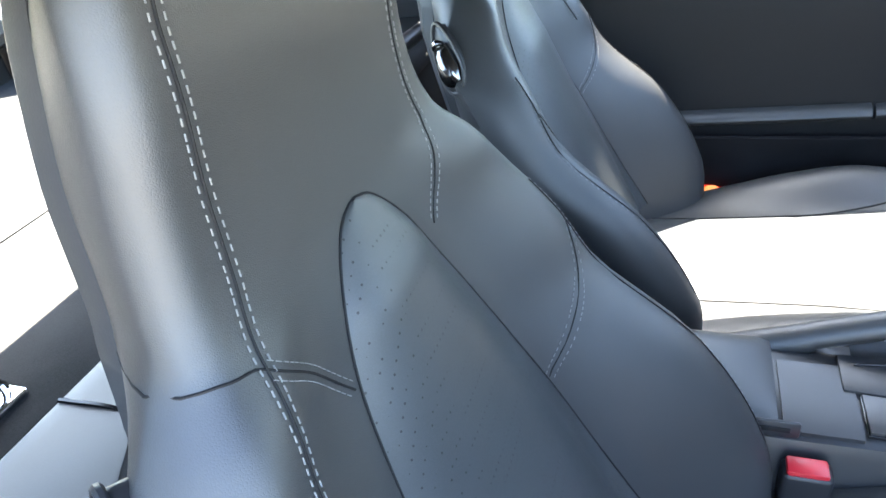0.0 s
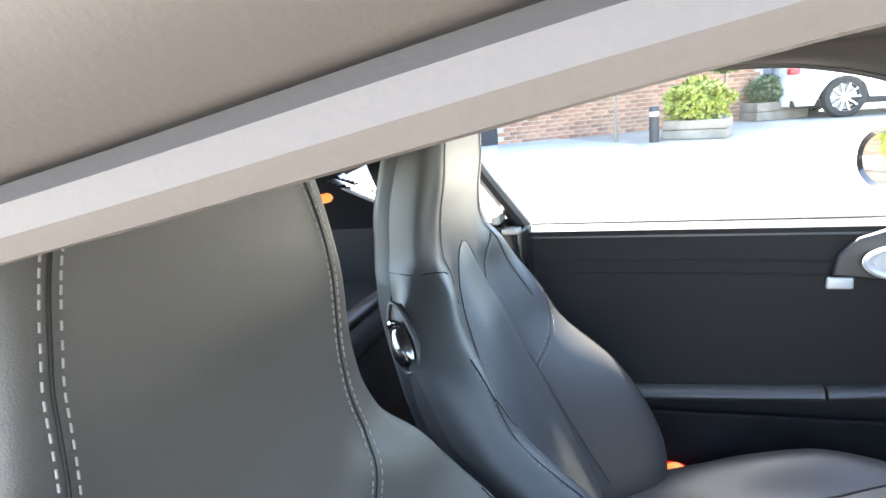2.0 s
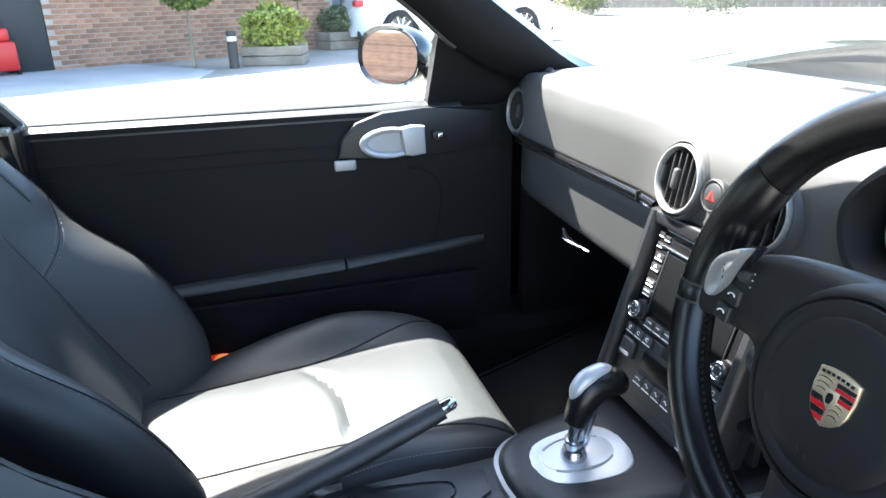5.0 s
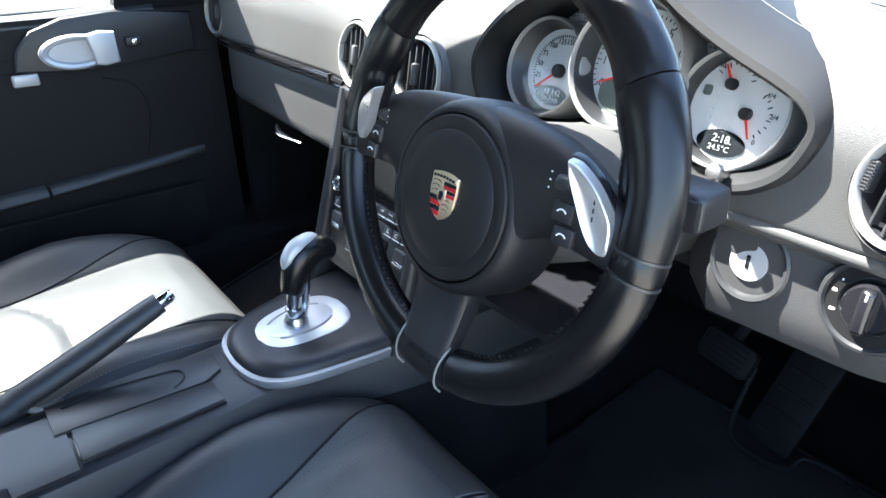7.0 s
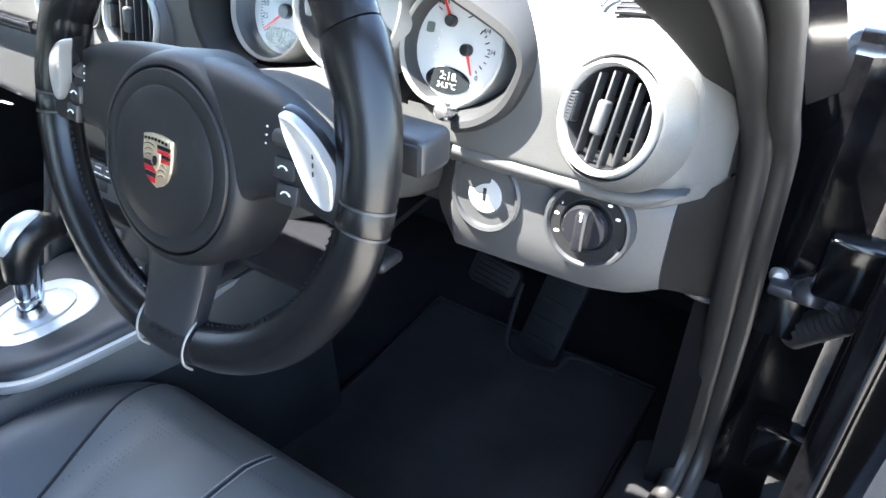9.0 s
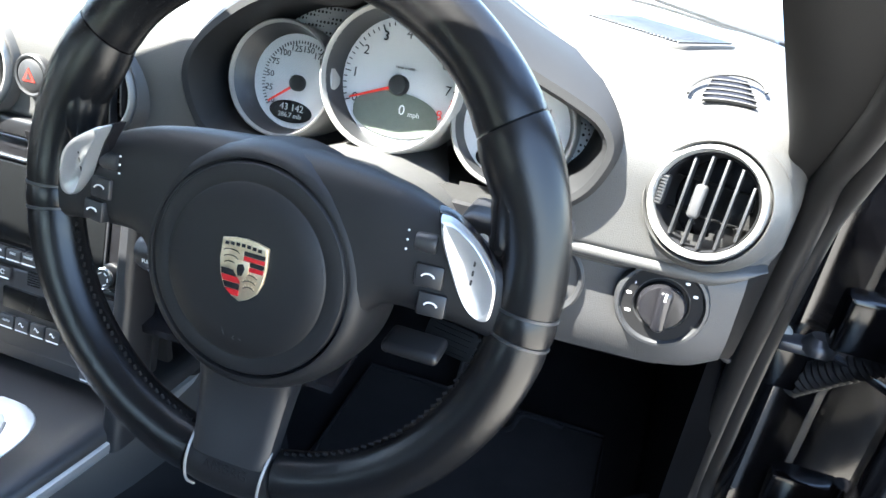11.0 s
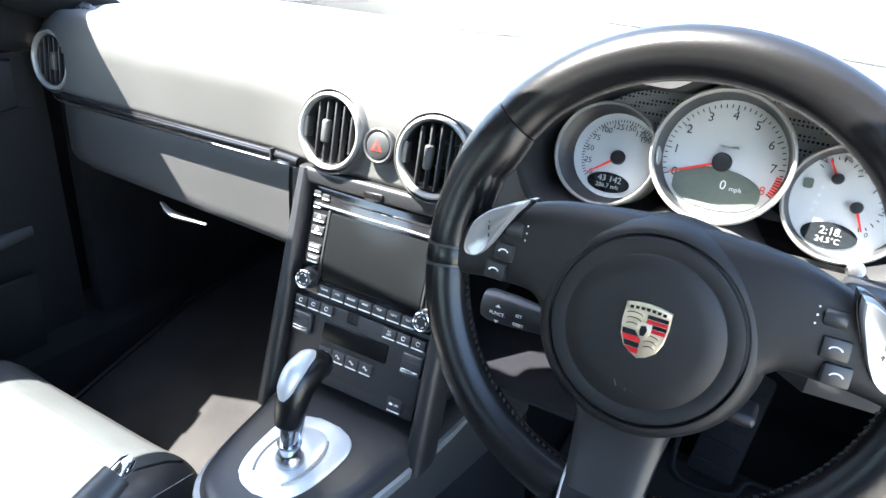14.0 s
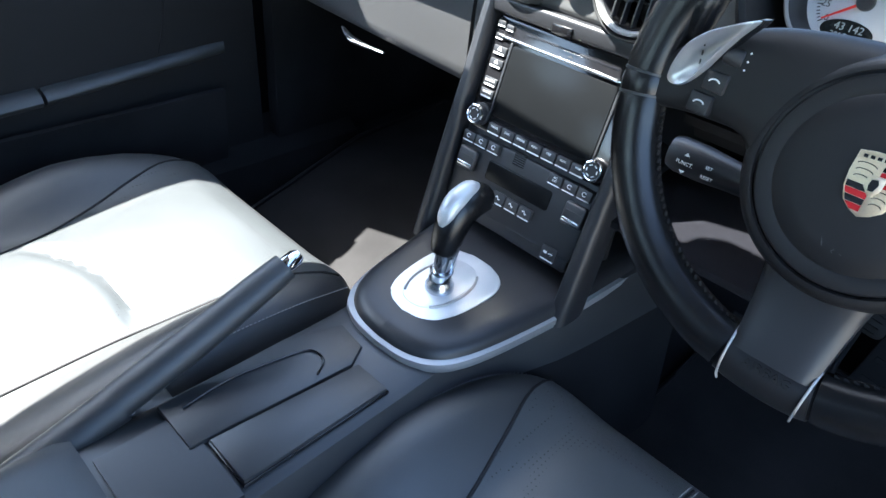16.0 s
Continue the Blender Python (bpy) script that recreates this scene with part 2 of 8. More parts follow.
M_leather = mat("black_leather", (0.029, 0.0298, 0.0305), 0.47, spec=0.75, grain=700, bump=0.30, voronoi=True, vary=0.10, rvary=0.07)
M_perf = perforated("perforated_leather", (0.046, 0.050, 0.052), 0.40, 0.0060, 0.0009)
M_stitch = mat("grey_thread", (0.20, 0.20, 0.20), 0.8, grain=2500, bump=0.3)
M_door = mat("grained_door_trim", (0.0090, 0.0090, 0.0098), 0.58, spec=0.25, grain=650, bump=0.4, voronoi=True, vary=0.08)
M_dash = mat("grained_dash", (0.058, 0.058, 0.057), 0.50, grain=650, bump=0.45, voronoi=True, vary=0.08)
# copy of the dash grain, darkened to hold the shade under the pad
M_lowdash = mat("grained_dash_shaded", (0.040, 0.040, 0.041), 0.50, grain=650, bump=0.45, voronoi=True, vary=0.08)
M_plastic = mat("satin_black_plastic", (0.014, 0.0145, 0.0165), 0.42, grain=1500, bump=0.12)
M_soft = mat("soft_grey_plastic", (0.023, 0.024, 0.026), 0.42, spec=0.6, grain=1300, bump=0.16)
M_gloss = mat("gloss_black_trim", (0.008, 0.008, 0.009), 0.12, rvary=0.04, vary=0.2)
M_rub = mat("black_rubber", (0.011, 0.011, 0.012), 0.7, spec=0.25, grain=900, bump=0.2)
M_wheel = mat("worn_smooth_leather", (0.0065, 0.0065, 0.0070), 0.25, spec=0.40, grain=1100, bump=0.18, voronoi=True, rvary=0.1)
M_hub = mat("grained_airbag_cover", (0.009, 0.0093, 0.0105), 0.48, spec=0.35, grain=1500, bump=0.35, voronoi=True)
M_silver = mat("satin_silver", (0.60, 0.61, 0.63), 0.26, metal=1.0, grain=1200, bump=0.04, vary=0.05, rvary=0.05)
M_gate = mat("brushed_gate_plate", (0.66, 0.67, 0.68), 0.36, metal=0.45, grain=1400, bump=0.04, vary=0.04, rvary=0.04)
M_paddle = mat("cast_silver_paddle", (0.62, 0.63, 0.64), 0.34, metal=0.75, grain=1200, bump=0.03, vary=0.04, rvary=0.04)
M_alu = mat("brushed_aluminium_paint", (0.50, 0.51, 0.52), 0.38, metal=0.35, grain=1500, bump=0.05, vary=0.05)
M_chrome = mat("chrome", (0.75, 0.76, 0.78), 0.07, metal=1.0, vary=0.03, rvary=0.03)
M_lever = mat("smoked_chrome", (0.30, 0.30, 0.31), 0.20, metal=1.0, vary=0.05, rvary=0.04)
M_trimgrey = mat("grey_ledge_plastic", (0.045, 0.046, 0.048), 0.5, grain=900, bump=0.1, vary=0.1)
M_shell = mat("grey_seat_shell", (0.042, 0.044, 0.047), 0.45, grain=900, bump=0.15, vary=0.08)
M_ring = mat("titanium_grey_ring", (0.30, 0.30, 0.29), 0.40, metal=0.35, grain=900, bump=0.05, vary=0.06)
M_mat = mat("dark_mat_pile", (0.022, 0.021, 0.021), 0.95, grain=900, bump=0.9, vary=0.35, spec=0.1)
# driver's rail skin and seal: bright ground reflected in black paint, put in as pale colour
M_frame = mat("door_frame_painted_sheen", (0.075, 0.069, 0.066), 0.6, grain=900, bump=0.1, vary=0.08)
M_jamb = mat("black_jamb_paint", (0.0025, 0.0025, 0.003), 0.14, spec=0.40, vary=0.4, big=25, rvary=0.12)
M_strap = mat("dark_steel_strap", (0.07, 0.072, 0.08), 0.35, metal=0.7, grain=900, bump=0.08, vary=0.15)
M_hood = mat("matt_black_hood", (0.012, 0.0125, 0.0135), 0.6, spec=0.3, grain=1300, bump=0.25, vary=0.08)
M_pedal = mat("pedal_rubber", (0.006, 0.006, 0.0065), 0.65, spec=0.2, grain=900, bump=0.2)
M_post = mat("dark_post_trim", (0.006, 0.0058, 0.0058), 0.62, spec=0.2, grain=1300, bump=0.25, vary=0.08)
# dash ends: near black, the shade of post and open door put into the colour
M_dashend = mat("shade_dark_dash_end", (0.0045, 0.0042, 0.0042), 0.62, spec=0.16, grain=1300, bump=0.2, vary=0.1)
# carpet copied darker for the driver's kick panel, shade put into the colour
M_kick = mat("black_carpet_shaded", (0.0045, 0.0045, 0.005), 0.95, grain=1400, bump=0.9, vary=0.35, spec=0.05)
M_seal = mat("ribbed_door_rubber", (0.014, 0.0132, 0.0128), 0.45, spec=0.40, grain=900, bump=0.12, vary=0.15)
M_dial = mat("pale_dial_face", (0.56, 0.57, 0.58), 0.45, vary=0.03, rvary=0.02)
M_mark = mat("dark_dial_print", (0.015, 0.015, 0.018), 0.5, vary=0.05)
M_red = mat("red_needle", (0.65, 0.03, 0.02), 0.4, vary=0.05, emit=((0.9, 0.04, 0.02), 0.012))
M_lcd = mat("dark_display", (0.012, 0.014, 0.016), 0.18, vary=0.1)
M_lcdlit = mat("display_digits", (0.30, 0.31, 0.31), 0.5, emit=((0.85, 0.88, 0.9), 0.008))
M_lcdgreen = mat("tachometer_display", (0.12, 0.14, 0.12), 0.2, vary=0.1)
M_white = mat("white_print", (0.75, 0.76, 0.76), 0.5, vary=0.03)
M_screen = mat("screen_glass", (0.006, 0.0065, 0.007), 0.22, spec=0.12, rvary=0.03)
M_carpet = mat("black_carpet", (0.013, 0.013, 0.014), 0.95, grain=1400, bump=0.9, vary=0.35, spec=0.1)
M_rearcarpet = mat("charcoal_carpet", (0.040, 0.040, 0.040), 0.95, grain=1300, bump=0.9, vary=0.35, spec=0.1)
M_head = mat("dark_headliner_cloth", (0.052, 0.050, 0.048), 0.85, grain=1800, bump=0.3, vary=0.08, spec=0.2)
M_headlight = mat("grey_visor_cloth", (0.15, 0.142, 0.125), 0.8, grain=1500, bump=0.3, vary=0.06, spec=0.2)
M_paint = mat("black_car_paint", (0.006, 0.006, 0.008), 0.10, coat=1.0, vary=0.1, rvary=0.04)
M_redbtn = mat("red_plastic", (0.55, 0.02, 0.03), 0.35, vary=0.06)
M_hazard = mat("dark_red_symbol", (0.35, 0.03, 0.02), 0.4, vary=0.06)
M_band = mat("satin_band", (0.34, 0.345, 0.35), 0.42, metal=0.6, grain=1200, bump=0.05)
M_gold = mat("gold_enamel_rim", (0.80, 0.68, 0.50), 0.42, metal=1.0, grain=900, bump=0.1, vary=0.1)
M_enred = mat("red_enamel", (0.42, 0.015, 0.02), 0.22, vary=0.06)
M_enblack = mat("black_enamel", (0.010, 0.010, 0.012), 0.2, vary=0.06)
M_lampred = mat("red_lens", (0.6, 0.02, 0.01), 0.2, emit=((1.0, 0.05, 0.01), 0.03))
M_lampwarm = mat("lit_courtesy_bulb", (0.9, 0.5, 0.2), 0.3, emit=((1.0, 0.24, 0.03), 0.06))
M_glass = glass("window_glass", (0.93, 0.96, 0.95))
M_screenglass = glass("windscreen_glass", (0.95, 0.97, 0.96), gloss=0.10)
M_lens = glass("instrument_lens", (0.96, 0.97, 0.97), gloss=0.05)
M_mirror = mat("mirror_glass", (0.80, 0.81, 0.82), 0.02, metal=1.0, vary=0.01, rvary=0.01)
M_mesh = perforated("silver_mesh_grille", (0.50, 0.50, 0.49), 0.4, 0.0040, 0.0013)
M_speaker = perforated("perforated_speaker_cover", (0.05, 0.05, 0.052), 0.5, 0.004, 0.0014)
# outside
M_ground = mat("pale_gravel", (0.31, 0.29, 0.26), 0.9, grain=60, bump=0.8, vary=0.22, big=0.8)
M_conc = mat("concrete_paving", (0.36, 0.36, 0.355), 0.85, grain=120, bump=0.3, vary=0.12, big=1.5, island=0.06)
M_brick = mat("red_stock_brick", (0.30, 0.135, 0.085), 0.85, grain=150, bump=0.5, vary=0.22, big=9, tint=(0.36, 0.20, 0.13), island=0.30)
M_mortar = mat("pale_mortar", (0.40, 0.36, 0.31), 0.9, grain=200, bump=0.4, vary=0.12)
M_siding = mat("weathered_dark_boarding", (0.15, 0.17, 0.20), 0.7, grain=60, bump=0.3, vary=0.15, island=0.10)
M_winfr = mat("brown_window_frame", (0.10, 0.075, 0.06), 0.6, grain=90, bump=0.2)
M_dark = mat("dark_painted_timber", (0.030, 0.030, 0.033), 0.6, grain=80, bump=0.2)
M_tile = mat("roof_tile", (0.20, 0.10, 0.07), 0.85, grain=90, bump=0.4)
M_leaf = mat("topiary_leaf", (0.060, 0.105, 0.022), 0.5, vary=0.4, big=30, tint=(0.11, 0.16, 0.03))
M_leafb = mat("lime_shrub_leaf", (0.15, 0.20, 0.03), 0.5, vary=0.35, big=20, tint=(0.26, 0.29, 0.05))
M_leafc = mat("grey_green_leaf", (0.10, 0.13, 0.06), 0.55, vary=0.3, big=20)
M_pink = mat("pale_pink_blossom", (0.60, 0.45, 0.40), 0.6, vary=0.2, big=20)
M_leafd = mat("dark_hedge_leaf", (0.075, 0.105, 0.035), 0.55, vary=0.4, big=6)
M_bark = mat("grey_bark", (0.20, 0.17, 0.13), 0.9, grain=60, bump=0.7, vary=0.25)
M_sleeper = mat("weathered_sleeper", (0.24, 0.20, 0.16), 0.85, grain=50, bump=0.6, vary=0.25, big=4)
M_suv = mat("white_car_paint", (0.72, 0.73, 0.74), 0.20, coat=0.8, vary=0.02, rvary=0.03)
M_tyre = mat("tyre_rubber", (0.018, 0.018, 0.018), 0.8, grain=80, bump=0.3)
M_suvglass = mat("dark_car_glass", (0.012, 0.014, 0.016), 0.05, rvary=0.02)
M_machine = mat("red_machine_paint", (0.55, 0.02, 0.02), 0.35, vary=0.08)
M_orange = mat("orange_car_paint", (0.60, 0.10, 0.03), 0.2, coat=0.6, vary=0.03)
M_fence = mat("dark_fence_board", (0.085, 0.075, 0.065), 0.8, grain=40, bump=0.4, vary=0.2, island=0.15)


# ---------------------------------------------------------------- car shell (setting)
# car: x to its right, y ahead, z up; ground at z = 0
EDGE_Y = [-1.00, -0.90, -0.80, -0.70, -0.55, -0.42, -0.29, -0.17, -0.09, -0.02, 0.06, 0.16, 0.28, 0.40, 0.54]
EDGE_Z = [0.990, 1.028, 1.060, 1.090, 1.114, 1.121, 1.117, 1.096, 1.064, 1.018, 0.955, 0.900, 0.862, 0.84, 0.83]
WIND_Y = [-0.10, 0.0, 0.10, 0.20, 0.35, 0.50, 0.66]
WIND_Z = [1.158, 1.112, 1.048, 0.985, 0.895, 0.845, 0.83]


def edge_x(y):
    """Half width of the cabin at the top of the side windows."""
    return spline_of(y, [-1.1, -0.8, -0.45, -0.1, 0.1, 0.35, 0.6], [0.50, 0.525, 0.538, 0.572, 0.625, 0.685, 0.71])


def edge_z(y):
    return spline_of(y, EDGE_Y, EDGE_Z)


def wind_z(y):
    return spline_of(y, WIND_Y, WIND_Z)


def roof_z(x, y):
    top = spline_of(y, [-2.0, -1.6, -1.2, -0.9, -0.5, -0.2, -0.08], [0.80, 0.96, 1.105, 1.165, 1.195, 1.185, 1.165])
    low = spline_of(y, [-2.0, -1.6, -1.2, -0.9, -0.7, -0.5, -0.2, -0.08], [0.78, 0.90, 1.02, 1.075, 1.11, 1.137, 1.13, 1.125])
    f = min(1, abs(x) / edge_x(y))
    return top + (low - top) * f ** 3


# ceiling cloth from the header to the rear glass
thing("ceiling", sheet(lambda y, u: (u * (edge_x(y) - 0.004), y, roof_z(u * edge_x(y), y)), span(-1.02, -0.11, 22), span(-1, 1, 25), 0.012, (0, 0, -1)), M_head,
      "dark grey cloth headliner curving down to the side rails", "headliner", "structure")
# outer roof skin
thing("roof_skin", sheet(lambda y, u: (u * (edge_x(y) + 0.035), y, roof_z(u * edge_x(y), y) + 0.055 - 0.03 * abs(u) ** 4), span(-1.10, -0.06, 22), span(-1, 1, 25), 0.010), M_paint,
      "glossy black painted roof panel of the coupe", "car roof", "structure")


def smooth01(t):
    t = max(0.0, min(1.0, t))
    return t * t * (3 - 2 * t)


def rail_lift(y):
    """The driver's rail is bowed a little higher."""
    return 0.020 * smooth01((y + 0.62) / 0.22) * (1 - smooth01((y + 0.30) / 0.30))


def side_rail(s, name):
    """Trimmed rail over the door and down the windscreen post; s is the side."""
    rings, skins = [], []
    ys = span(-1.06, 0.40, 54)
    for y in ys:
        ex, ez = edge_x(y), edge_z(y)
        if s > 0:
            ez += rail_lift(y)
            ex += 0.030 * smooth01((y + 0.06) / 0.14) * (1 - 0.5 * smooth01((y - 0.12) / 0.2))
        wz = wind_z(y) if y > -0.10 else None
        if wz is None:
            hi = max(roof_z(0.93 * ex, y), ez + 0.012)
            inner = (s * (ex - 0.055), y, hi + 0.004)
        else:
            f = min(1, (y + 0.10) / 0.08)
            hi = wz * f + (1 - f) * max(roof_z(0.93 * ex, y), ez + 0.012)
            hi = max(hi, ez + 0.012)
            inner = (s * (ex - 0.055 + 0.02 * f), y, hi + 0.002)
        a = Vector((s * ex, y, ez))
        b = Vector(inner)
        mid = a.lerp(b, 0.5) + Vector((-s * 0.012, 0, -0.006))
        q = a.lerp(b, 0.15) + Vector((-s * 0.008, 0, -0.005))
        if s > 0 and y > -0.08:
            mid += Vector((0.010, -0.016, -0.022))
            q += Vector((0.004, -0.010, -0.016))
        r = a.lerp(b, 0.85) + Vector((-s * 0.008, 0, -0.002))
        o1 = b + Vector((s * 0.03, 0.0, 0.022))
        far = max(0, min(1, (y + 0.10) / 0.2))
        o2 = a + Vector((s * (0.030 + 0.06 * far), 0.0, 0.045 - 0.015 * far))
        o3 = a + Vector((s * (0.022 + 0.065 * far), -0.02 * far, 0.010 - 0.02 * far))
        rings.append([a, q, mid, r, b])
        skins.append([b, o1, (o1 + o2) / 2 + Vector((s * 0.006, 0, 0.008)), o2, (o2 + o3) / 2 + Vector((s * 0.005, 0, 0)), o3, a])
    k = sum(1 for y in ys if y < -0.08)
    if s > 0:
        thing(name.replace("rail", "rail_skin"), loft([curve_points(row, 25) for row in skins[:k + 1]], False, False), M_frame, "outer skin of the roof rail over the door opening", "car body", "structure")
        return thing(name, loft(rings[:k + 1], False, False), M_head, "dark cloth-trimmed roof rail over the open door", "roof rail", "structure")
    thing(name.replace("rail", "rail_skin"), loft(skins[:k + 1], False, False), M_paint, "outer skin of the roof rail over the door opening", "car body", "structure")
    thing(name.replace("roof_rail", "post_skin"), loft(skins[k:], False, False), M_paint, "dark outer side of the windscreen post", "car body", "structure")
    thing(name.replace("roof_rail", "windscreen_post"), loft(rings[k:], False, False), M_post, "dark trimmed windscreen post running down to the dashboard", "windscreen post", "structure")
    return thing(name, loft(rings[:k + 1], False, False), M_head, "dark cloth-trimmed roof rail and windscreen post", "roof rail", "structure")


side_rail(-1, "roof_rail_left")
side_rail(1, "roof_rail_right")
for s, nm in ((-1, "weather_strip_left"), (1, "weather_strip_right")):
    pts = [(s * (edge_x(y) + 0.006), y, edge_z(y) - 0.003 + (rail_lift(y) if s > 0 else 0)) for y in span(-1.0, 0.06 if s < 0 else -0.07, 60)]
    thing(nm, tube(pts, 0.0045, 8), M_frame if s > 0 else M_soft, "slim seal along the top of the door opening", "weather strip", "structure")

# windscreen header and windscreen
thing("windscreen_header", sheet(lambda u, v: (u * 0.565, -0.125 + v * (0.125 - 0.055 * (1 - u * u)), spline_of(v, [0, 0.5, 1], [roof_z(u * 0.5, -0.11) - 0.003, roof_z(u * 0.5, -0.11) - 0.012, 1.112 + 0.062 * (1 - u * u)])), span(-1, 1, 21), span(0, 1, 7), 0.03, (0, 0, -1)),
      M_head, "dark cloth header rail above the windscreen", "header rail", "structure")
ws = thing("windscreen", sheet(lambda u, v: (u * (0.50 + 0.20 * v), spline_of(v, [0, 1], [0.005, 0.62]) + (1 - u * u) * (-0.055 + 0.20 * v), spline_of(v, [0, 1], [1.118, 0.87]) + 0.060 * (1 - u * u) * (1 - v)), span(-1, 1, 25), span(0, 1, 13), 0.004), M_screenglass,
           "clear raked windscreen glass", "windscreen", "structure")
ws.visible_shadow = False


def foot_ramp(x, y):
    """The passenger's floor slopes up towards the bulkhead."""
    return (0.30 * max(0, min(0.40, y)) + 0.012) * smooth01((-x - 0.08) / 0.05)


# floor pan, tunnel sides, bulkheads
thing("floor", sheet(lambda x, y: (x, y, 0.17 + 0.10 * max(0, (y - 0.45)) ** 1.0 + foot_ramp(x, y) + 0.004 * noise.noise((x * 6, y * 6, 0))), span(-0.70, 0.70, 30), span(-0.95, 0.95, 34), 0.03), M_carpet,
      "black carpeted floor of the cabin", "floor", "structure")
thing("front_bulkhead", box(-0.74, 0.74, 0.90, 0.95, 0.12, 0.845, 0.01), M_carpet, "black carpeted front bulkhead behind the dashboard", "bulkhead", "structure")


def sill(s, name):
    prof = [(0.63, 0.16), (0.635, 0.27), (0.645, 0.315), (0.67, 0.335), (0.71, 0.34), (0.755, 0.355), (0.775, 0.30), (0.79, 0.18)]
    return thing(name, loft([[(s * x, y, z) for x, z in prof] for y in span(-0.95, 0.42, 20)]), M_carpet, "black carpeted door sill", "door sill", "structure")


sill(-1, "door_sill_left")
sill(1, "door_sill_right")
# outer lower body so that no light comes in under the cabin
for s, nm in ((-1, "lower_body_left"), (1, "lower_body_right")):
    thing(nm, loft([[(s * x, y, z) for x, z in ((0.78, 0.15), (0.84, 0.20), (0.86, 0.34), (0.80, 0.37), (0.76, 0.30))] for y in span(-2.2, 0.62, 12)]), M_paint, "black painted side skirt", "car body", "structure")
# kick panels ahead of the doors and the front wings
for s, nm in ((-1, "kick_panel_left"), (1, "kick_panel_right")):
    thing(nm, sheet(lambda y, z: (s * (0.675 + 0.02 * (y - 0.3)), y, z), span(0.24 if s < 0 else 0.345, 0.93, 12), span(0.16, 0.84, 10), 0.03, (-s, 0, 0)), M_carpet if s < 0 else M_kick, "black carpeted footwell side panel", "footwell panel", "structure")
    thing(nm.replace("kick_panel", "front_wing"), sheet(lambda y, v: (s * spline_of(v, [0, 0.35, 0.7, 1], [0.66, 0.78, 0.865, 0.87]) - s * 0.08 * max(0, y - 1.2), y, spline_of(v, [0, 0.35, 0.7, 1], [0.86, 0.86, 0.74, 0.25]) + 0.06 * math.sin(max(0, min(1, (y - 0.5) / 1.3)) * math.pi)), span(0.44, 2.0, 16), span(0, 1, 12), 0.01, (0, 0, 1)), M_paint,
          "glossy black front wing", "car body", "structure")
thing("bonnet", sheet(lambda x, y: (x, y, 0.862 - 0.13 * max(0, (y - 0.9) / 1.2) ** 1.6 + 0.02 * (1 - (x / 0.7) ** 2) + 0.02 * (abs(x) / 0.7) ** 6), span(-0.70, 0.70, 17), span(0.80, 2.05, 14), 0.01), M_paint,
      "glossy black bonnet seen through the windscreen", "bonnet", "structure")
thing("scuttle_panel", box(-0.72, 0.72, 0.77, 0.96, 0.79, 0.835, 0.01), M_plastic, "black plastic scuttle under the windscreen", "scuttle", "structure")

# behind the seats: carpeted step, luggage deck, rear sides and rear glass
thing("rear_bulkhead", join(box(-0.68, 0.68, -0.98, -0.945, 0.16, 0.70, 0.012), box(-0.685, 0.685, -1.25, -0.93, 0.70, 0.735, 0.016, 3)), M_rearcarpet,
      "charcoal carpeted bulkhead and ledge behind the seats", "bulkhead", "structure")
thing("luggage_deck", sheet(lambda x, y: (x, y, spline_of(y, [-2.1, -1.6, -1.3, -1.24], [0.66, 0.71, 0.73, 0.735]) + 0.05 * (abs(x) / 0.66) ** 4), span(-0.66, 0.66, 17), span(-2.10, -1.24, 12), 0.02), M_rearcarpet,
      "charcoal carpeted luggage deck", "luggage deck", "structure")


def rear_side(s, name):
    """Trim between belt line and roof behind the door, with the small rear side window left open."""
    ys = span(-2.05, -0.80, 22)
    out = join(sheet(lambda y, v: Vector((s * lerp_of(y, [-2.05, -1.2, -0.80], [0.52, 0.66, 0.705]), y, 0.60)).lerp(Vector((s * lerp_of(y, [-2.05, -1.2, -0.80], [0.53, 0.652, 0.697]), y, lerp_of(y, [-2.05, -1.3, -0.80], [0.80, 0.865, 0.845]))), v), ys, span(0, 1, 5), 0.02, (-s, 0, 0)),
               sheet(lambda y, v: Vector((s * lerp_of(y, [-2.05, -1.55, -1.15], [0.53, 0.60, 0.63]), y, lerp_of(y, [-2.05, -1.45, -1.15], [0.80, 0.88, 0.945]))).lerp(Vector((s * lerp_of(y, [-2.05, -1.5, -1.0], [0.45, 0.49, 0.50]), y, lerp_of(y, [-2.05, -1.6, -1.2, -1.0], [0.80, 0.905, 1.02, 1.075]))), v), span(-2.05, -1.00, 130), span(0, 1, 30), 0.02, (-s, 0, 0)),
               sheet(lambda y, v: Vector((s * lerp_of(y, [-2.05, -1.2, -0.90], [0.53, 0.652, 0.690]), y, lerp_of(y, [-2.05, -1.3, -0.80], [0.79, 0.855, 0.838]))).lerp(Vector((s * lerp_of(y, [-2.05, -1.5, -1.0, -0.90], [0.45, 0.49, 0.50, 0.505]), y, lerp_of(y, [-2.05, -1.6, -1.2, -1.0, -0.90], [0.80, 0.905, 1.03, 1.09, 1.11]))), v), span(-2.05, -0.862, 150), span(0, 1, 44), 0.02, (-s, 0, 0)))
    # small rear quarter window
    hole = []
    for f in out.faces:
        c = f.calc_center_median()
        if abs(c.x) > 0.50 and -1.068 < c.y < -0.985 and 0.949 + 0.44 * (-1.036 - c.y) < c.z < 0.963 + 0.55 * (c.y + 1.068):
            hole.append(f)
    bmesh.ops.delete(out, geom=hole, context="FACES")
    return thing(name, out, M_plastic, "black plastic rear side trim", "side trim", "structure")


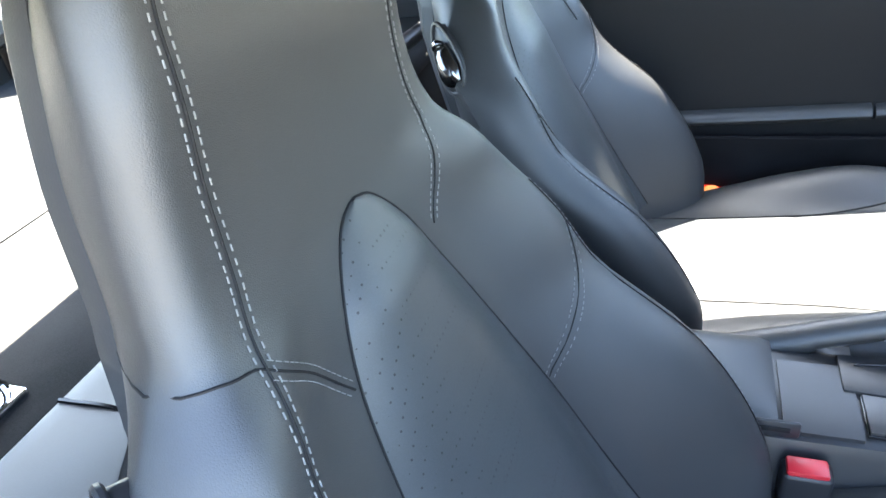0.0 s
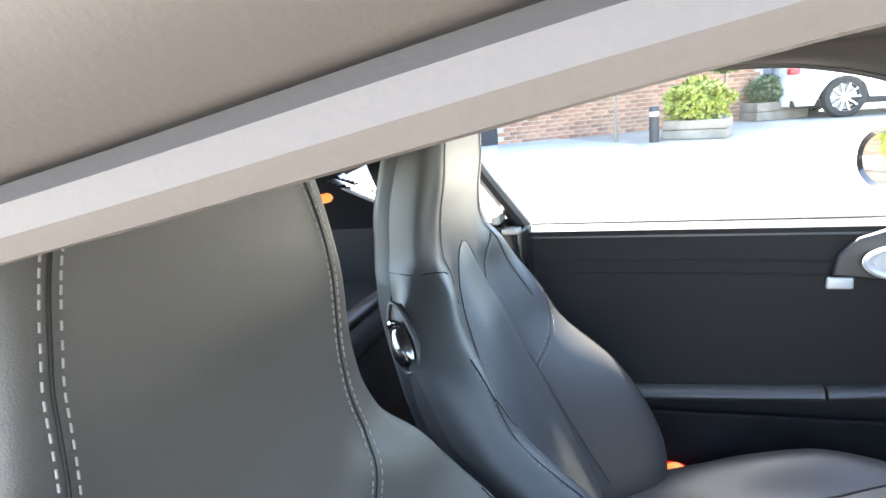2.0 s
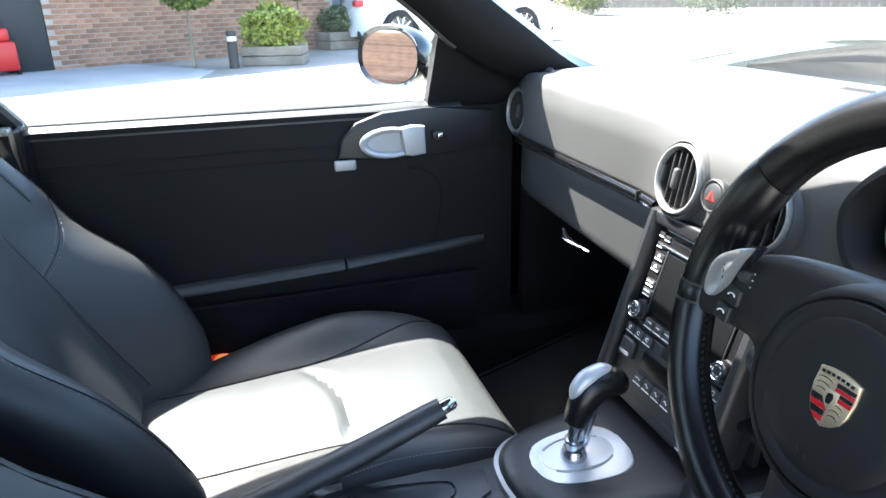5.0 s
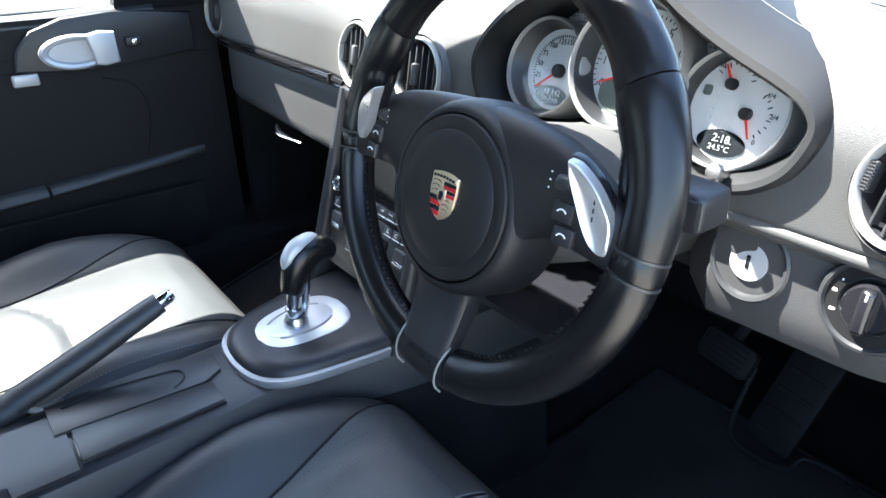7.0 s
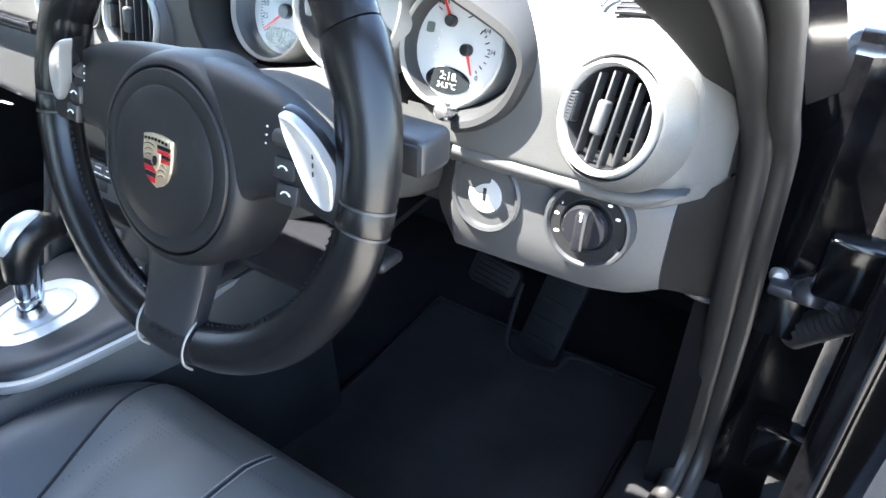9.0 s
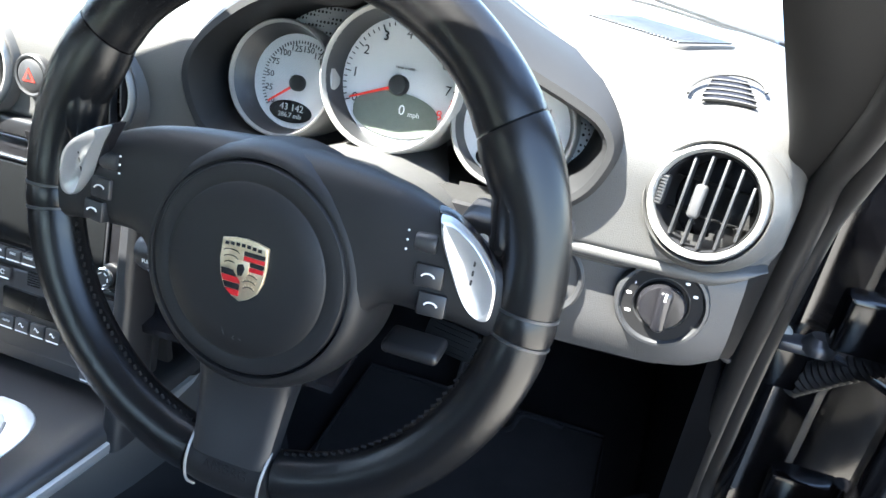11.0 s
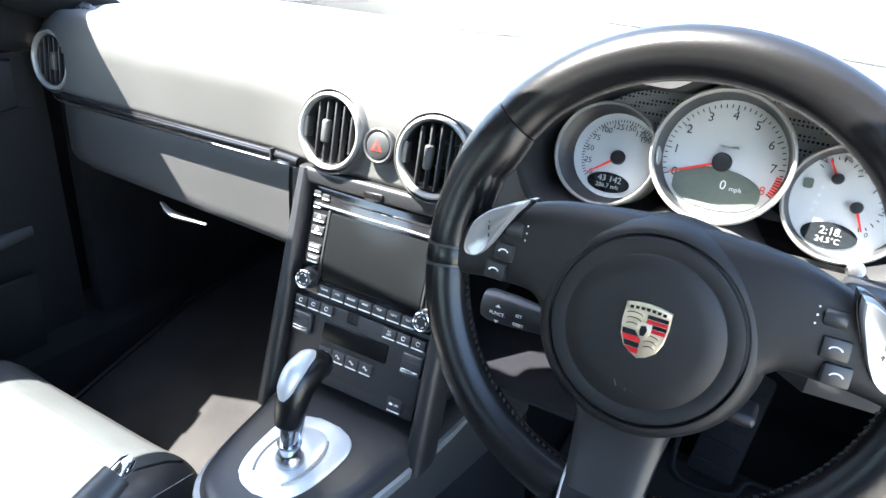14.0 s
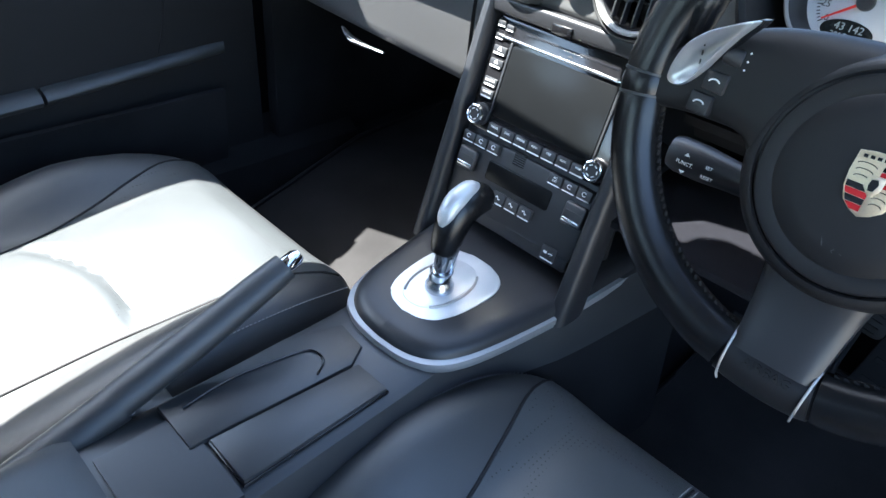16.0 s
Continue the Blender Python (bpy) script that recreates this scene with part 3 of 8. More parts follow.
for s in (-1, 1):
    thing("quarter_window_frame", tube([(s * 0.602, -1.105, 0.972), (s * 0.606, -1.050, 0.950), (s * 0.612, -0.985, 0.920)], [0.008, 0.011, 0.013], 10, 10, flat=0.6), M_band, "pale satin sill under the small rear quarter window", "window frame", "structure")
rear_side(-1, "rear_side_left")
rear_side(1, "rear_side_right")
rg = thing("rear_glass", sheet(lambda u, v: (u * (0.46 + 0.02 * v), -1.06 - 0.98 * v, 1.175 - 0.10 * u * u - 0.34 * v ** 1.15), span(-1, 1, 15), span(0, 1, 10), 0.004), M_glass, "sloping rear hatch glass", "rear window", "structure")
rg.visible_shadow = False
thing("hatch_frame", join(*[tube([(s * 0.475, -1.03, 1.085), (s * 0.48, -1.5, 0.945), (s * 0.49, -2.06, 0.77)], [0.035, 0.03, 0.03], 8, 14) for s in (-1, 1)], box(-0.5, 0.5, -1.19, -1.00, 1.080, 1.160, 0.02, 3), box(-0.52, 0.52, -2.14, -2.02, 0.66, 0.80, 0.02, 3)), M_head,
      "dark trimmed frame round the rear hatch glass", "hatch frame", "structure")
# belt line pillar behind the passenger window
for s, nm in ((-1, "rear_pillar_left"), (1, "rear_pillar_right")):
    thing(nm, tube([(s * 0.53, -0.815, 1.075), (s * 0.60, -0.78, 0.98), (s * 0.69, -0.715, 0.85)], [0.030, 0.025, 0.027], 10, 12, flat=0.6), M_plastic, "slim black pillar behind the side window", "pillar", "structure")
    thing(nm.replace("pillar", "quarter_body"), sheet(lambda y, v: (s * (0.715 + 0.10 * math.sin(v * math.pi * 0.6)), y, 0.845 - 0.60 * v), span(-2.1, -0.72, 14), span(0, 1, 9), 0.015, (-s, 0, 0)), M_paint, "glossy black rear quarter panel", "car body", "structure")


# ---------------------------------------------------------------- dashboard
def bump_win(x, a, b, soft=0.035):
    """1 between a and b with soft shoulders."""
    def s(t):
        t = max(0, min(1, t))
        return t * t * (3 - 2 * t)
    return s((x - a) / soft + 0.5) * s((b - x) / soft + 0.5)


DASH_V = [0.0, 0.10, 0.30, 0.44, 0.56, 0.68, 0.80, 0.90, 1.0]
DASH_Y = [0.200, 0.190, 0.191, 0.200, 0.228, 0.290, 0.420, 0.600, 0.760]
DASH_Z = [0.772, 0.784, 0.842, 0.878, 0.906, 0.923, 0.925, 0.905, 0.862]


def dash_point(x, v):
    y, z = spline_of(v, DASH_V, DASH_Y), spline_of(v, DASH_V, DASH_Z)
    y += 0.05 * max(0, (abs(x) - 0.56) / 0.14) ** 3 * (1 - v)
    y += 0.045 * max(0, (x - 0.655) / 0.034) ** 2 * (1 - smooth01((v - 0.45) / 0.2))
    y -= 0.018 * math.exp(-((x) / 0.13) ** 4) * (1 - min(1, v / 0.6))
    z += 0.026 * smooth01((x - 0.625) / 0.055) * max(0, 1 - v / 0.25)
    z -= 0.02 * max(0, (abs(x) - 0.60) / 0.1) ** 2 + 0.020 * smooth01((-x - 0.40) / 0.22) * smooth01((v - 0.5) / 0.15)
    return (x, y, z)


dashboard = empty("dashboard", "black grained dashboard with round air vents, sunlit on top", "dashboard", (0, 0.3, 0.8))
VENTS = ((-0.068, 0.825, 0.042), (0.072, 0.823, 0.042), (0.609, 0.839, 0.0365), (-0.632, 0.824, 0.042))
pad = sheet(dash_point, span(-0.70, 0.686, 278), span(0, 0.50, 44) + span(0.52, 1.0, 20), 0.02, (0, -0.5, 0.86))
# openings for the round vents and the instruments


# opening of the instrument hood: outline in x and z, up one cheek, over the double brow, down the other
HOOD = [(0.236, 0.799), (0.205, 0.801), (0.186, 0.808), (0.176, 0.824), (0.171, 0.845), (0.173, 0.863), (0.182, 0.879), (0.200, 0.896), (0.225, 0.914), (0.247, 0.925), (0.272, 0.931), (0.296, 0.931), (0.307, 0.935), (0.321, 0.943), (0.345, 0.949), (0.370, 0.949), (0.394, 0.941), (0.415, 0.928), (0.443, 0.913), (0.470, 0.901), (0.500, 0.889), (0.522, 0.878), (0.533, 0.864), (0.531, 0.848), (0.520, 0.827), (0.500, 0.811), (0.478, 0.803)]


def under_hood(p):
    """Inside the hood's outline, a little shrunk."""
    px, pz, inside = p.x, p.z, False
    for (xa, za), (xb, zb) in zip(HOOD, HOOD[1:] + HOOD[:1]):
        if (za > pz) != (zb > pz) and px < (xb - xa) * (pz - za) / (zb - za) + xa:
            inside = not inside
    return inside


cut = [f for f in pad.faces if (f.calc_center_median().y < 0.262 and under_hood(f.calc_center_median())) or f.calc_center_median().y < 0.30 and any((f.calc_center_median().x - vx) ** 2 + (f.calc_center_median().z - vz) ** 2 < vr ** 2 for vx, vz, vr in VENTS)]
bmesh.ops.delete(pad, geom=cut, context="FACES")
# outer end of the same pad, its shade painted by the darker material
part("pad_end", sheet(lambda v, w: tuple(Vector(dash_point(0.686, v)) + Vector((0.014 * math.sin(w * math.pi / 2), 0.09 * w, -0.004 * w * w))), span(0, 0.66, 18), span(0, 1, 8)), M_dashend, dashboard)
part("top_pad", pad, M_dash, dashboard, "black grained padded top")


# lower passenger side with glovebox
def low_pass(x, v):
    zb = lerp_of(x, [-0.69, -0.12], [0.655, 0.632])
    y = spline_of(v, [0, 0.1, 0.5, 0.88, 1.0], [0.212, 0.205, 0.203, 0.203, 0.235]) + 0.05 * max(0, (-x - 0.56) / 0.14) ** 3
    z = 0.766 + (zb - 0.766) * min(1, v * 1.02) - (0.006 if v == 1.0 else 0)
    return (x, y, z)


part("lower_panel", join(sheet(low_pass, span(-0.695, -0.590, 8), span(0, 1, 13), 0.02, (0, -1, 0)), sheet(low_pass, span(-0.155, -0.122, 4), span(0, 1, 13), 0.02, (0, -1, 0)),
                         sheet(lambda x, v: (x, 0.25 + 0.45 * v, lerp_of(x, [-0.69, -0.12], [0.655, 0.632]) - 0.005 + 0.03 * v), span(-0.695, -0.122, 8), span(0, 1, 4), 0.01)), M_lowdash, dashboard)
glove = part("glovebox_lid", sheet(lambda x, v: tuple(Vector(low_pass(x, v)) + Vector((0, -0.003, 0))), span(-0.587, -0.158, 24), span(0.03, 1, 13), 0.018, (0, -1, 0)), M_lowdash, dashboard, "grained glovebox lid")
part("glovebox_handle", tube([(-0.415, 0.200, 0.642), (-0.372, 0.188, 0.636), (-0.318, 0.199, 0.632)], [0.003, 0.0095, 0.003], 10, 14, flat=0.55), M_silver, glove, "satin silver pull handle")
# trim strip between pad and lower panel
trim = part("trim_strip", sheet(lambda x, a: (x, 0.194 - 0.009 * math.sin(a) + 0.05 * max(0, (abs(x) - 0.56) / 0.14) ** 3 - 0.016 * math.exp(-(x / 0.13) ** 4), 0.7725 + 0.0068 * math.cos(a)), span(-0.675, -0.125, 40), span(0, math.pi, 9), 0.004, (0, -1, 0)), M_gloss, dashboard, "glossy black trim strip")
part("trim_joint", box(-0.172, -0.169, 0.182, 0.19, 0.765, 0.781, 0.0005), M_rub, trim)
part("chrome_line", tube([(x, 0.1865 + 0.05 * max(0, (abs(x) - 0.56) / 0.14) ** 3, 0.7645) for x in span(-0.67, -0.13, 30)], 0.0016, 6), M_chrome, trim)


# lower driver side: panel with ignition and light switch
def low_drv(x, v):
    zb = lerp_of(x, [0.44, 0.60, 0.64, 0.662], [0.650, 0.656, 0.662, 0.672])
    y = spline_of(v, [0, 0.12, 0.55, 0.86, 1.0], [0.212, 0.205, 0.203, 0.212, 0.250]) + 0.035 * max(0, (x - 0.60) / 0.1) ** 2 + 0.05 * max(0, (0.47 - x) / 0.05)
    return (x, y, 0.772 + (zb - 0.772) * v)


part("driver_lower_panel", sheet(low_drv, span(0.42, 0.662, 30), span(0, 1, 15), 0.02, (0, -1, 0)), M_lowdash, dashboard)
part("knee_shelf", sheet(lambda x, v: (x, 0.26 + 0.4 * v, 0.690 + 0.02 * v), span(0.12, 0.64, 8), span(0, 1, 4), 0.01), M_rub, dashboard)
part("driver_trim_lip", sheet(lambda x, a: (x, 0.202 - 0.013 * math.sin(a) * (1 - 0.5 * smooth01((x - 0.655) / 0.024)) + 0.020 * max(0, (x - 0.60) / 0.1) ** 2, 0.774 + 0.013 * smooth01((x - 0.625) / 0.055) + (0.0085 - 0.0074 * smooth01((x - 0.645) / 0.025)) * math.cos(a)), span(0.475, 0.670, 40), span(0, math.pi, 11), 0.004, (0, -1, 0)), M_dash, dashboard)
# column cover and knee area behind the wheel
part("column_shroud", loft([[(0.345 + w * math.cos(t), y, zc + h * math.sin(t)) for t in [2 * math.pi * i / 20 for i in range(20)]] for y, w, h, zc in ((0.060, 0.066, 0.050, 0.780), (0.075, 0.078, 0.060, 0.778), (0.12, 0.085, 0.064, 0.770), (0.18, 0.090, 0.064, 0.757), (0.24, 0.095, 0.070, 0.742), (0.32, 0.10, 0.08, 0.735))]), M_dash, dashboard, "grained steering column cover")
part("centre_fill", sheet(lambda x, v: (x, 0.215 + 0.09 * v, 0.79 - 0.14 * v), span(0.12, 0.47, 10), span(0, 1, 5), 0.02, (0, -1, 0)), M_rub, dashboard)
part("column_gaiter", sheet(lambda x, v: (x, 0.185 + 0.09 * v, 0.790 + 0.016 * v), span(0.24, 0.46, 14), span(0, 1, 4), 0.015, (0, 0, 1)), M_plastic, dashboard)


# round vents
def air_vent(x, y, z, normal, label="", thumb=-1, size=0.775):
    m = frame_at((x, y, z), normal) @ Matrix.Diagonal((size, size, 1, 1))
    v = part("air_vent", lathe([(0.0505, -0.020), (0.0505, -0.004), (0.0515, 0.001), (0.0535, 0.0032), (0.0560, 0.0030), (0.0575, 0.0005), (0.0585, -0.008), (0.0600, -0.014)], 48, m), M_ring, dashboard, label or "round air vent with grey ring")
    part("vent_surround", lathe([(0.0598, -0.012), (0.0605, -0.003), (0.0618, -0.0008), (0.0640, -0.0025), (0.0670, -0.012), (0.0715, -0.018), (0.0730, -0.034)], 48, m), M_dash, v)
    part("vent_well", lathe([(0.0, -0.060), (0.050, -0.060), (0.0508, -0.004)], 40, m), M_enblack, v)
    part("vent_collar", lathe([(0.0508, -0.006), (0.0495, -0.0035), (0.0478, -0.006), (0.0478, -0.055)], 40, m), M_plastic, v)
    for i in range(5):
        px = (-0.0240 + i * 0.0155) * -thumb
        hh = math.sqrt(max(0.0001, 0.0470 ** 2 - px * px))
        part("slat", box(px - 0.0015, px + 0.0015, -hh, hh, -0.0110, -0.0015, 0.0010, 2, m), M_soft, v)
    for yy in (-0.018, 0.018):
        part("cross_slat", box(-0.045, 0.045, yy - 0.001, yy + 0.001, -0.040, -0.030, 0.0005, 1, m), M_rub, v)
    part("vent_tab", box(-0.0085 * -thumb - 0.006, -0.0085 * -thumb + 0.006, -0.0185, 0.0165, -0.009, 0.0022, 0.004, 3, m), M_trimgrey, v, "grey adjusting tab")
    part("shut_wheel", box(thumb * 0.0455 - 0.004, thumb * 0.0455 + 0.004, -0.016, 0.016, -0.012, -0.0008, 0.003, 3, m), M_soft, v)
    for k in range(9):
        part("shut_wheel_rib", box(thumb * 0.0455 - 0.0035, thumb * 0.0455 + 0.0035, -0.0142 + k * 0.0034, -0.0128 + k * 0.0034, -0.002, 0.0003, 0, 1, m), M_soft, v)
    return v


air_vent(-0.068, 0.172, 0.825, (-0.03, -0.985, 0.17))
air_vent(0.072, 0.172, 0.823, (0.03, -0.985, 0.17))
air_vent(0.609, 0.177, 0.839, (-0.30, -0.97, 0.29), size=0.72)
air_vent(-0.632, 0.194, 0.824, (0.02, -0.985, 0.12), thumb=1)
# hazard switch
hm = frame_at((0.002, 0.172, 0.822), (0, -0.985, 0.17))
hz = part("hazard_switch", lathe([(0.020, -0.012), (0.020, 0.001), (0.0185, 0.0025), (0.0165, 0.0018), (0.0158, -0.001), (0.0150, 0.0015), (0.012, 0.003), (0.0, 0.0035)], 32, hm), M_soft, dashboard, "round hazard switch with red triangle")
part("triangle", plate([(-0.0075, -0.0055), (0.0075, -0.0055), (0.0, 0.007)], 0.001, hm @ Matrix.Translation((0, 0, 0.0040))), M_hazard, hz)
part("hazard_label", plate([(-0.0035, -0.0035), (0.0035, -0.0035), (0.0, 0.0028)], 0.0006, hm @ Matrix.Translation((0, 0, 0.0047))), M_soft, hz)
# cup-holder flap under the centre vents
part("cupholder_flap", box(-0.105, 0.118, 0.168, 0.20, 0.757, 0.776, 0.004, 3), M_plastic, dashboard)
part("flap_button", box(-0.012, 0.014, 0.164, 0.172, 0.757, 0.768, 0.002, 2), M_gloss, dashboard)
# demister grilles
DVM = frame_at((0.606, 0.229, 0.9085), (0.10, -0.62, 0.77)) @ Matrix.Diagonal((0.82, 0.82, 1, 1))
dv = part("demister_vent", tube([DVM @ Vector((0.034 * math.cos(a) - 0.001, 0.021 * math.sin(a) - 0.004 + 0.006 * math.cos(a), 0.0012)) for a in span(0.0, math.pi, 22)], 0.0014, 6), M_dash, dashboard, "small side demister vent with dark curved slots")
for i in range(5):
    hw = 0.0125 + 0.0022 * i - (0.002 if i == 4 else 0)
    part("slot", loft([[DVM @ Vector((x, 0.0115 - 0.0054 * i - 4.0 * x * x + (0.0020 if k < 2 else -0.0016) * (1 - (x / hw) ** 2 * 0.7), 0.0022 if k in (0, 3) else -0.003)) for k in range(4)] for x in span(-hw - 0.002, hw + 0.004, 9)]), M_enblack, dv)
    part("slat", loft([[DVM @ Vector((x, 0.0090 - 0.0054 * i - 4.0 * x * x + dy, dz)) for dy, dz in ((0.0009, 0.0026), (0.0009, 0.0), (-0.0009, 0.0), (-0.0009, 0.0030))] for x in span(-hw - 0.003, hw + 0.005, 9)]), M_dash, dv)
dl = part("demister_vent", plate(round_rect(0.100, 0.046, 0.020, 6), 0.010, frame_at((-0.640, 0.250, 0.887), (-0.10, -0.62, 0.78)) @ Matrix.Translation((0, 0, 0.006)), 0.004), M_dash, dashboard, "small side demister vent")
for i in range(6):
    part("slot", box(-0.040 + i * 0.0145, -0.032 + i * 0.0145, -0.014, 0.014, 0.003, 0.0066, 0.0006, 1, frame_at((-0.640, 0.250, 0.887), (-0.10, -0.62, 0.78))), M_rub, dl)
spg = part("speaker_grille", plate(round_rect(0.132, 0.072, 0.012, 6), 0.004, frame_at((0.543, 0.352, 0.9268), (0, 0, 1), (0.70, 0.71, 0)), 0.0015), M_dash, dashboard, "striped speaker grille in the pad")
for i in range(26):
    part("grille_bar", box(-0.0604 + i * 0.0047, -0.0580 + i * 0.0047, -0.031, 0.031, 0.0, 0.0016, 0.0004, 1, frame_at((0.543, 0.352, 0.9268), (0, 0, 1), (0.70, 0.71, 0))), M_soft, spg)
part("centre_speaker_grille", plate(round_rect(0.13, 0.12, 0.03, 6), 0.004, frame_at((-0.02, 0.46, 0.9228), (0, 0.09, 1), (0, 1, 0)), 0.002), M_speaker, dashboard)
part("centre_lid", plate(round_rect(0.30, 0.20, 0.03, 6), 0.005, frame_at((0.16, 0.60, 0.9095), (0, 0.12, 1), (0, 1, 0)), 0.003), M_dash, dashboard)

# ignition
im = frame_at((0.503, 0.205, 0.735), (-0.04, -0.98, 0.12))
ig = part("ignition_lock", lathe([(0.036, -0.02), (0.036, 0.002), (0.034, 0.004), (0.031, 0.003), (0.029, -0.004), (0.022, -0.008), (0.0205, -0.008), (0.020, -0.002), (0.018, 0.0005), (0.0165, -0.001)], 40, im), M_soft, dashboard, "round ignition lock")
part("lock_barrel", lathe([(0.0172, -0.001), (0.0168, 0.0022), (0.013, 0.002), (0.011, 0.002), (0.0, 0.0025)], 28, im), M_alu, ig)
part("lock_recess", lathe([(0.0292, -0.0035), (0.0180, -0.0045)], 40, im), M_enblack, ig)
part("key_slot", box(-0.0018, 0.0018, -0.006, 0.006, 0.002, 0.0032, 0.0005, 1, im), M_enblack, ig)
# light switch
sm = frame_at((0.602, 0.1975, 0.7405), (0.03, -0.98, 0.12)) @ Matrix.Diagonal((0.91, 0.91, 1, 1))
sw = part("light_switch", lathe([(0.041, -0.02), (0.041, 0.001), (0.0395, 0.0038), (0.037, 0.0042), (0.0355, 0.002), (0.0345, 0.0005), (0.024, 0.0005), (0.0225, -0.004)], 44, sm), M_soft, dashboard, "rotary headlamp switch with white symbols")
part("switch_dial", lathe([(0.0350, 0.0014), (0.025, 0.0014), (0.0235, -0.003), (0.0, -0.003)], 40, sm), M_pedal, sw)
part("switch_knob", join(lathe([(0.0205, -0.003), (0.0205, 0.008), (0.019, 0.010), (0.0, 0.0105)], 32, sm), box(-0.0060, 0.0060, -0.0195, 0.0195, 0.008, 0.021, 0.004, 3, sm)), M_enblack, sw, "black turning knob")
part("knob_marker", box(-0.0008, 0.0008, 0.011, 0.018, 0.0205, 0.0214, 0, 1, sm), M_white, sw)
words("home_mark", "HOME", 0.0055, M_white, sw, sm @ Matrix.Translation((0.004, 0.0295, 0.0016)))
for a, w in ((150, 0.0016), (172, 0.006), (205, 0.007), (55, 0.006), (28, 0.006)):
    rr = 0.0295
    part("symbol", plate(round_rect(w * 0.7, 0.0024, min(w * 0.7, 0.0024) * 0.45, 3), 0.0005, sm @ Matrix.Translation((rr * math.cos(radians(a)), rr * math.sin(radians(a)), 0.0018))), M_white, sw)
# trip knob
part("trip_knob", lathe([(0.0, 0.018), (0.0062, 0.017), (0.0074, 0.013), (0.0074, 0.004), (0.005, 0.0), (0.005, -0.01)], 20, frame_at((0.474, 0.186, 0.808), (0, -0.9, 0.43))), M_silver, dashboard, "knurled silver reset knob")
# wiper on the far side of the glass
hang(tagged(part("wiper_arm", join(tube([(0.74, 0.690, 0.884), (0.66, 0.680, 0.897), (0.57, 0.690, 0.913), (0.50, 0.710, 0.924)], 0.0060, 8, 14, flat=0.6), tube([(0.650, 0.700, 0.894), (0.50, 0.735, 0.912), (0.28, 0.775, 0.919), (0.05, 0.795, 0.922)], 0.0038, 6, 14)), M_soft), "black wiper arm and blade parked on the scuttle"), bpy.data.objects["windscreen"])

# ---------------------------------------------------------------- instruments
cluster = empty("instrument_cluster", "three round pale-faced dials under a black hood", "instrument cluster", (0.348, 0.25, 0.86))
CX = 0.348


hood_line = [Vector((p.x, 0.0, p.y)) for p in curve_points([(x, z, 0) for x, z in HOOD], 130)]


def brow(p):
    """How far the outline belongs to the brow (1) or to the cheeks (0)."""
    return smooth01((p.z - 0.850) / 0.035)


def hood_row(y_brow, y_cheek, grow, lift):
    out = []
    for i, p in enumerate(hood_line):
        a, b = hood_line[max(0, i - 1)], hood_line[min(len(hood_line) - 1, i + 1)]
        d = (b - a).normalized()
        n = Vector((-d.z, 0, d.x))
        k = brow(p)
        q = p + n * grow
        out.append((q.x, y_cheek + (y_brow - y_cheek) * k, q.z + lift * k))
    return out


part("hood", loft([hood_row(0.262, 0.262, -0.016, 0.0), hood_row(0.215, 0.215, -0.008, 0.0), hood_row(0.188, 0.190, -0.004, 0.0), hood_row(0.183, 0.181, 0.0, 0.0), hood_row(0.185, 0.179, 0.005, 0.001), hood_row(0.200, 0.183, 0.0095, 0.004), hood_row(0.222, 0.196, 0.0105, 0.009), hood_row(0.250, 0.212, 0.0095, 0.012), hood_row(0.300, 0.240, 0.004, 0.010), hood_row(0.380, 0.260, -0.006, 0.0)], False, False), M_hood, cluster, "black arched instrument hood")
part("hood_stitching", loft([[Vector(a) + Vector((0, 0, 0.0006)), Vector(b) + Vector((0, 0, 0.0006))] for a, b in list(zip(hood_row(0.2505, 0.226, 0.0084, 0.0134), hood_row(0.2515, 0.227, 0.0084, 0.0134)))[36:108]], False, False), M_stitch, cluster)
part("mesh_panel", sheet(lambda x, v: (x, 0.236 + 0.03 * v, 0.80 + (0.32 + 0.68 * v) * (0.128 * max(0.02, 1 - ((x - CX) / 0.182) ** 2) ** 0.4)), span(CX - 0.178, CX + 0.178, 24), span(0, 1, 5), 0.004, (0, -1, 0)), M_mesh, cluster, "fine silver mesh behind the dials")
part("shelf", sheet(lambda x, v: (x, 0.205 + 0.05 * v, 0.797 + 0.004 * v), span(CX - 0.150, CX + 0.150, 10), span(0, 1, 4), 0.01), M_plastic, cluster)
DN = (0, -0.955, 0.297)


def dial(x, y, z, r, label, face, front, shift=0.0):
    m = frame_at((x, y, z), DN)
    d = part("dial", moved(lathe([(0.0, 0.0), (face, 0.0)], 56), m @ Matrix.Translation((shift, 0, 0))), M_dial, cluster, label)
    part("bezel", lathe([(r * 1.00, front - 0.060), (r * 1.02, front - 0.020), (r * 1.025, front - 0.006), (r * 1.012, front - 0.001), (r * 0.985, front), (r * 0.965, front - 0.002), (r * 0.950, front - 0.006)], 56, m), M_ring, d, "satin grey bezel ring")
    rings = [[m @ Vector((shift * f + q * math.cos(a), q * math.sin(a), h)) for a in [2 * math.pi * i / 48 for i in range(48)]] for f, q, h in ((0.0, r * 0.952, front - 0.005), (0.5, (r * 0.952 + face) / 2, front * 0.45), (1.0, face - 0.0005, 0.0004))]
    part("dial_wall", loft(rings, True, False), M_soft, d, "dark grey funnel round the dial face")
    return d, m


def tick(d, m, r, ang, ln, w):
    q = m @ Matrix.Rotation(radians(ang), 4, "Z") @ Matrix.Translation((r - ln / 2, 0, 0.0006))
    return box(-ln / 2, ln / 2, -w / 2, w / 2, -0.0004, 0.0003, 0, 1, q)


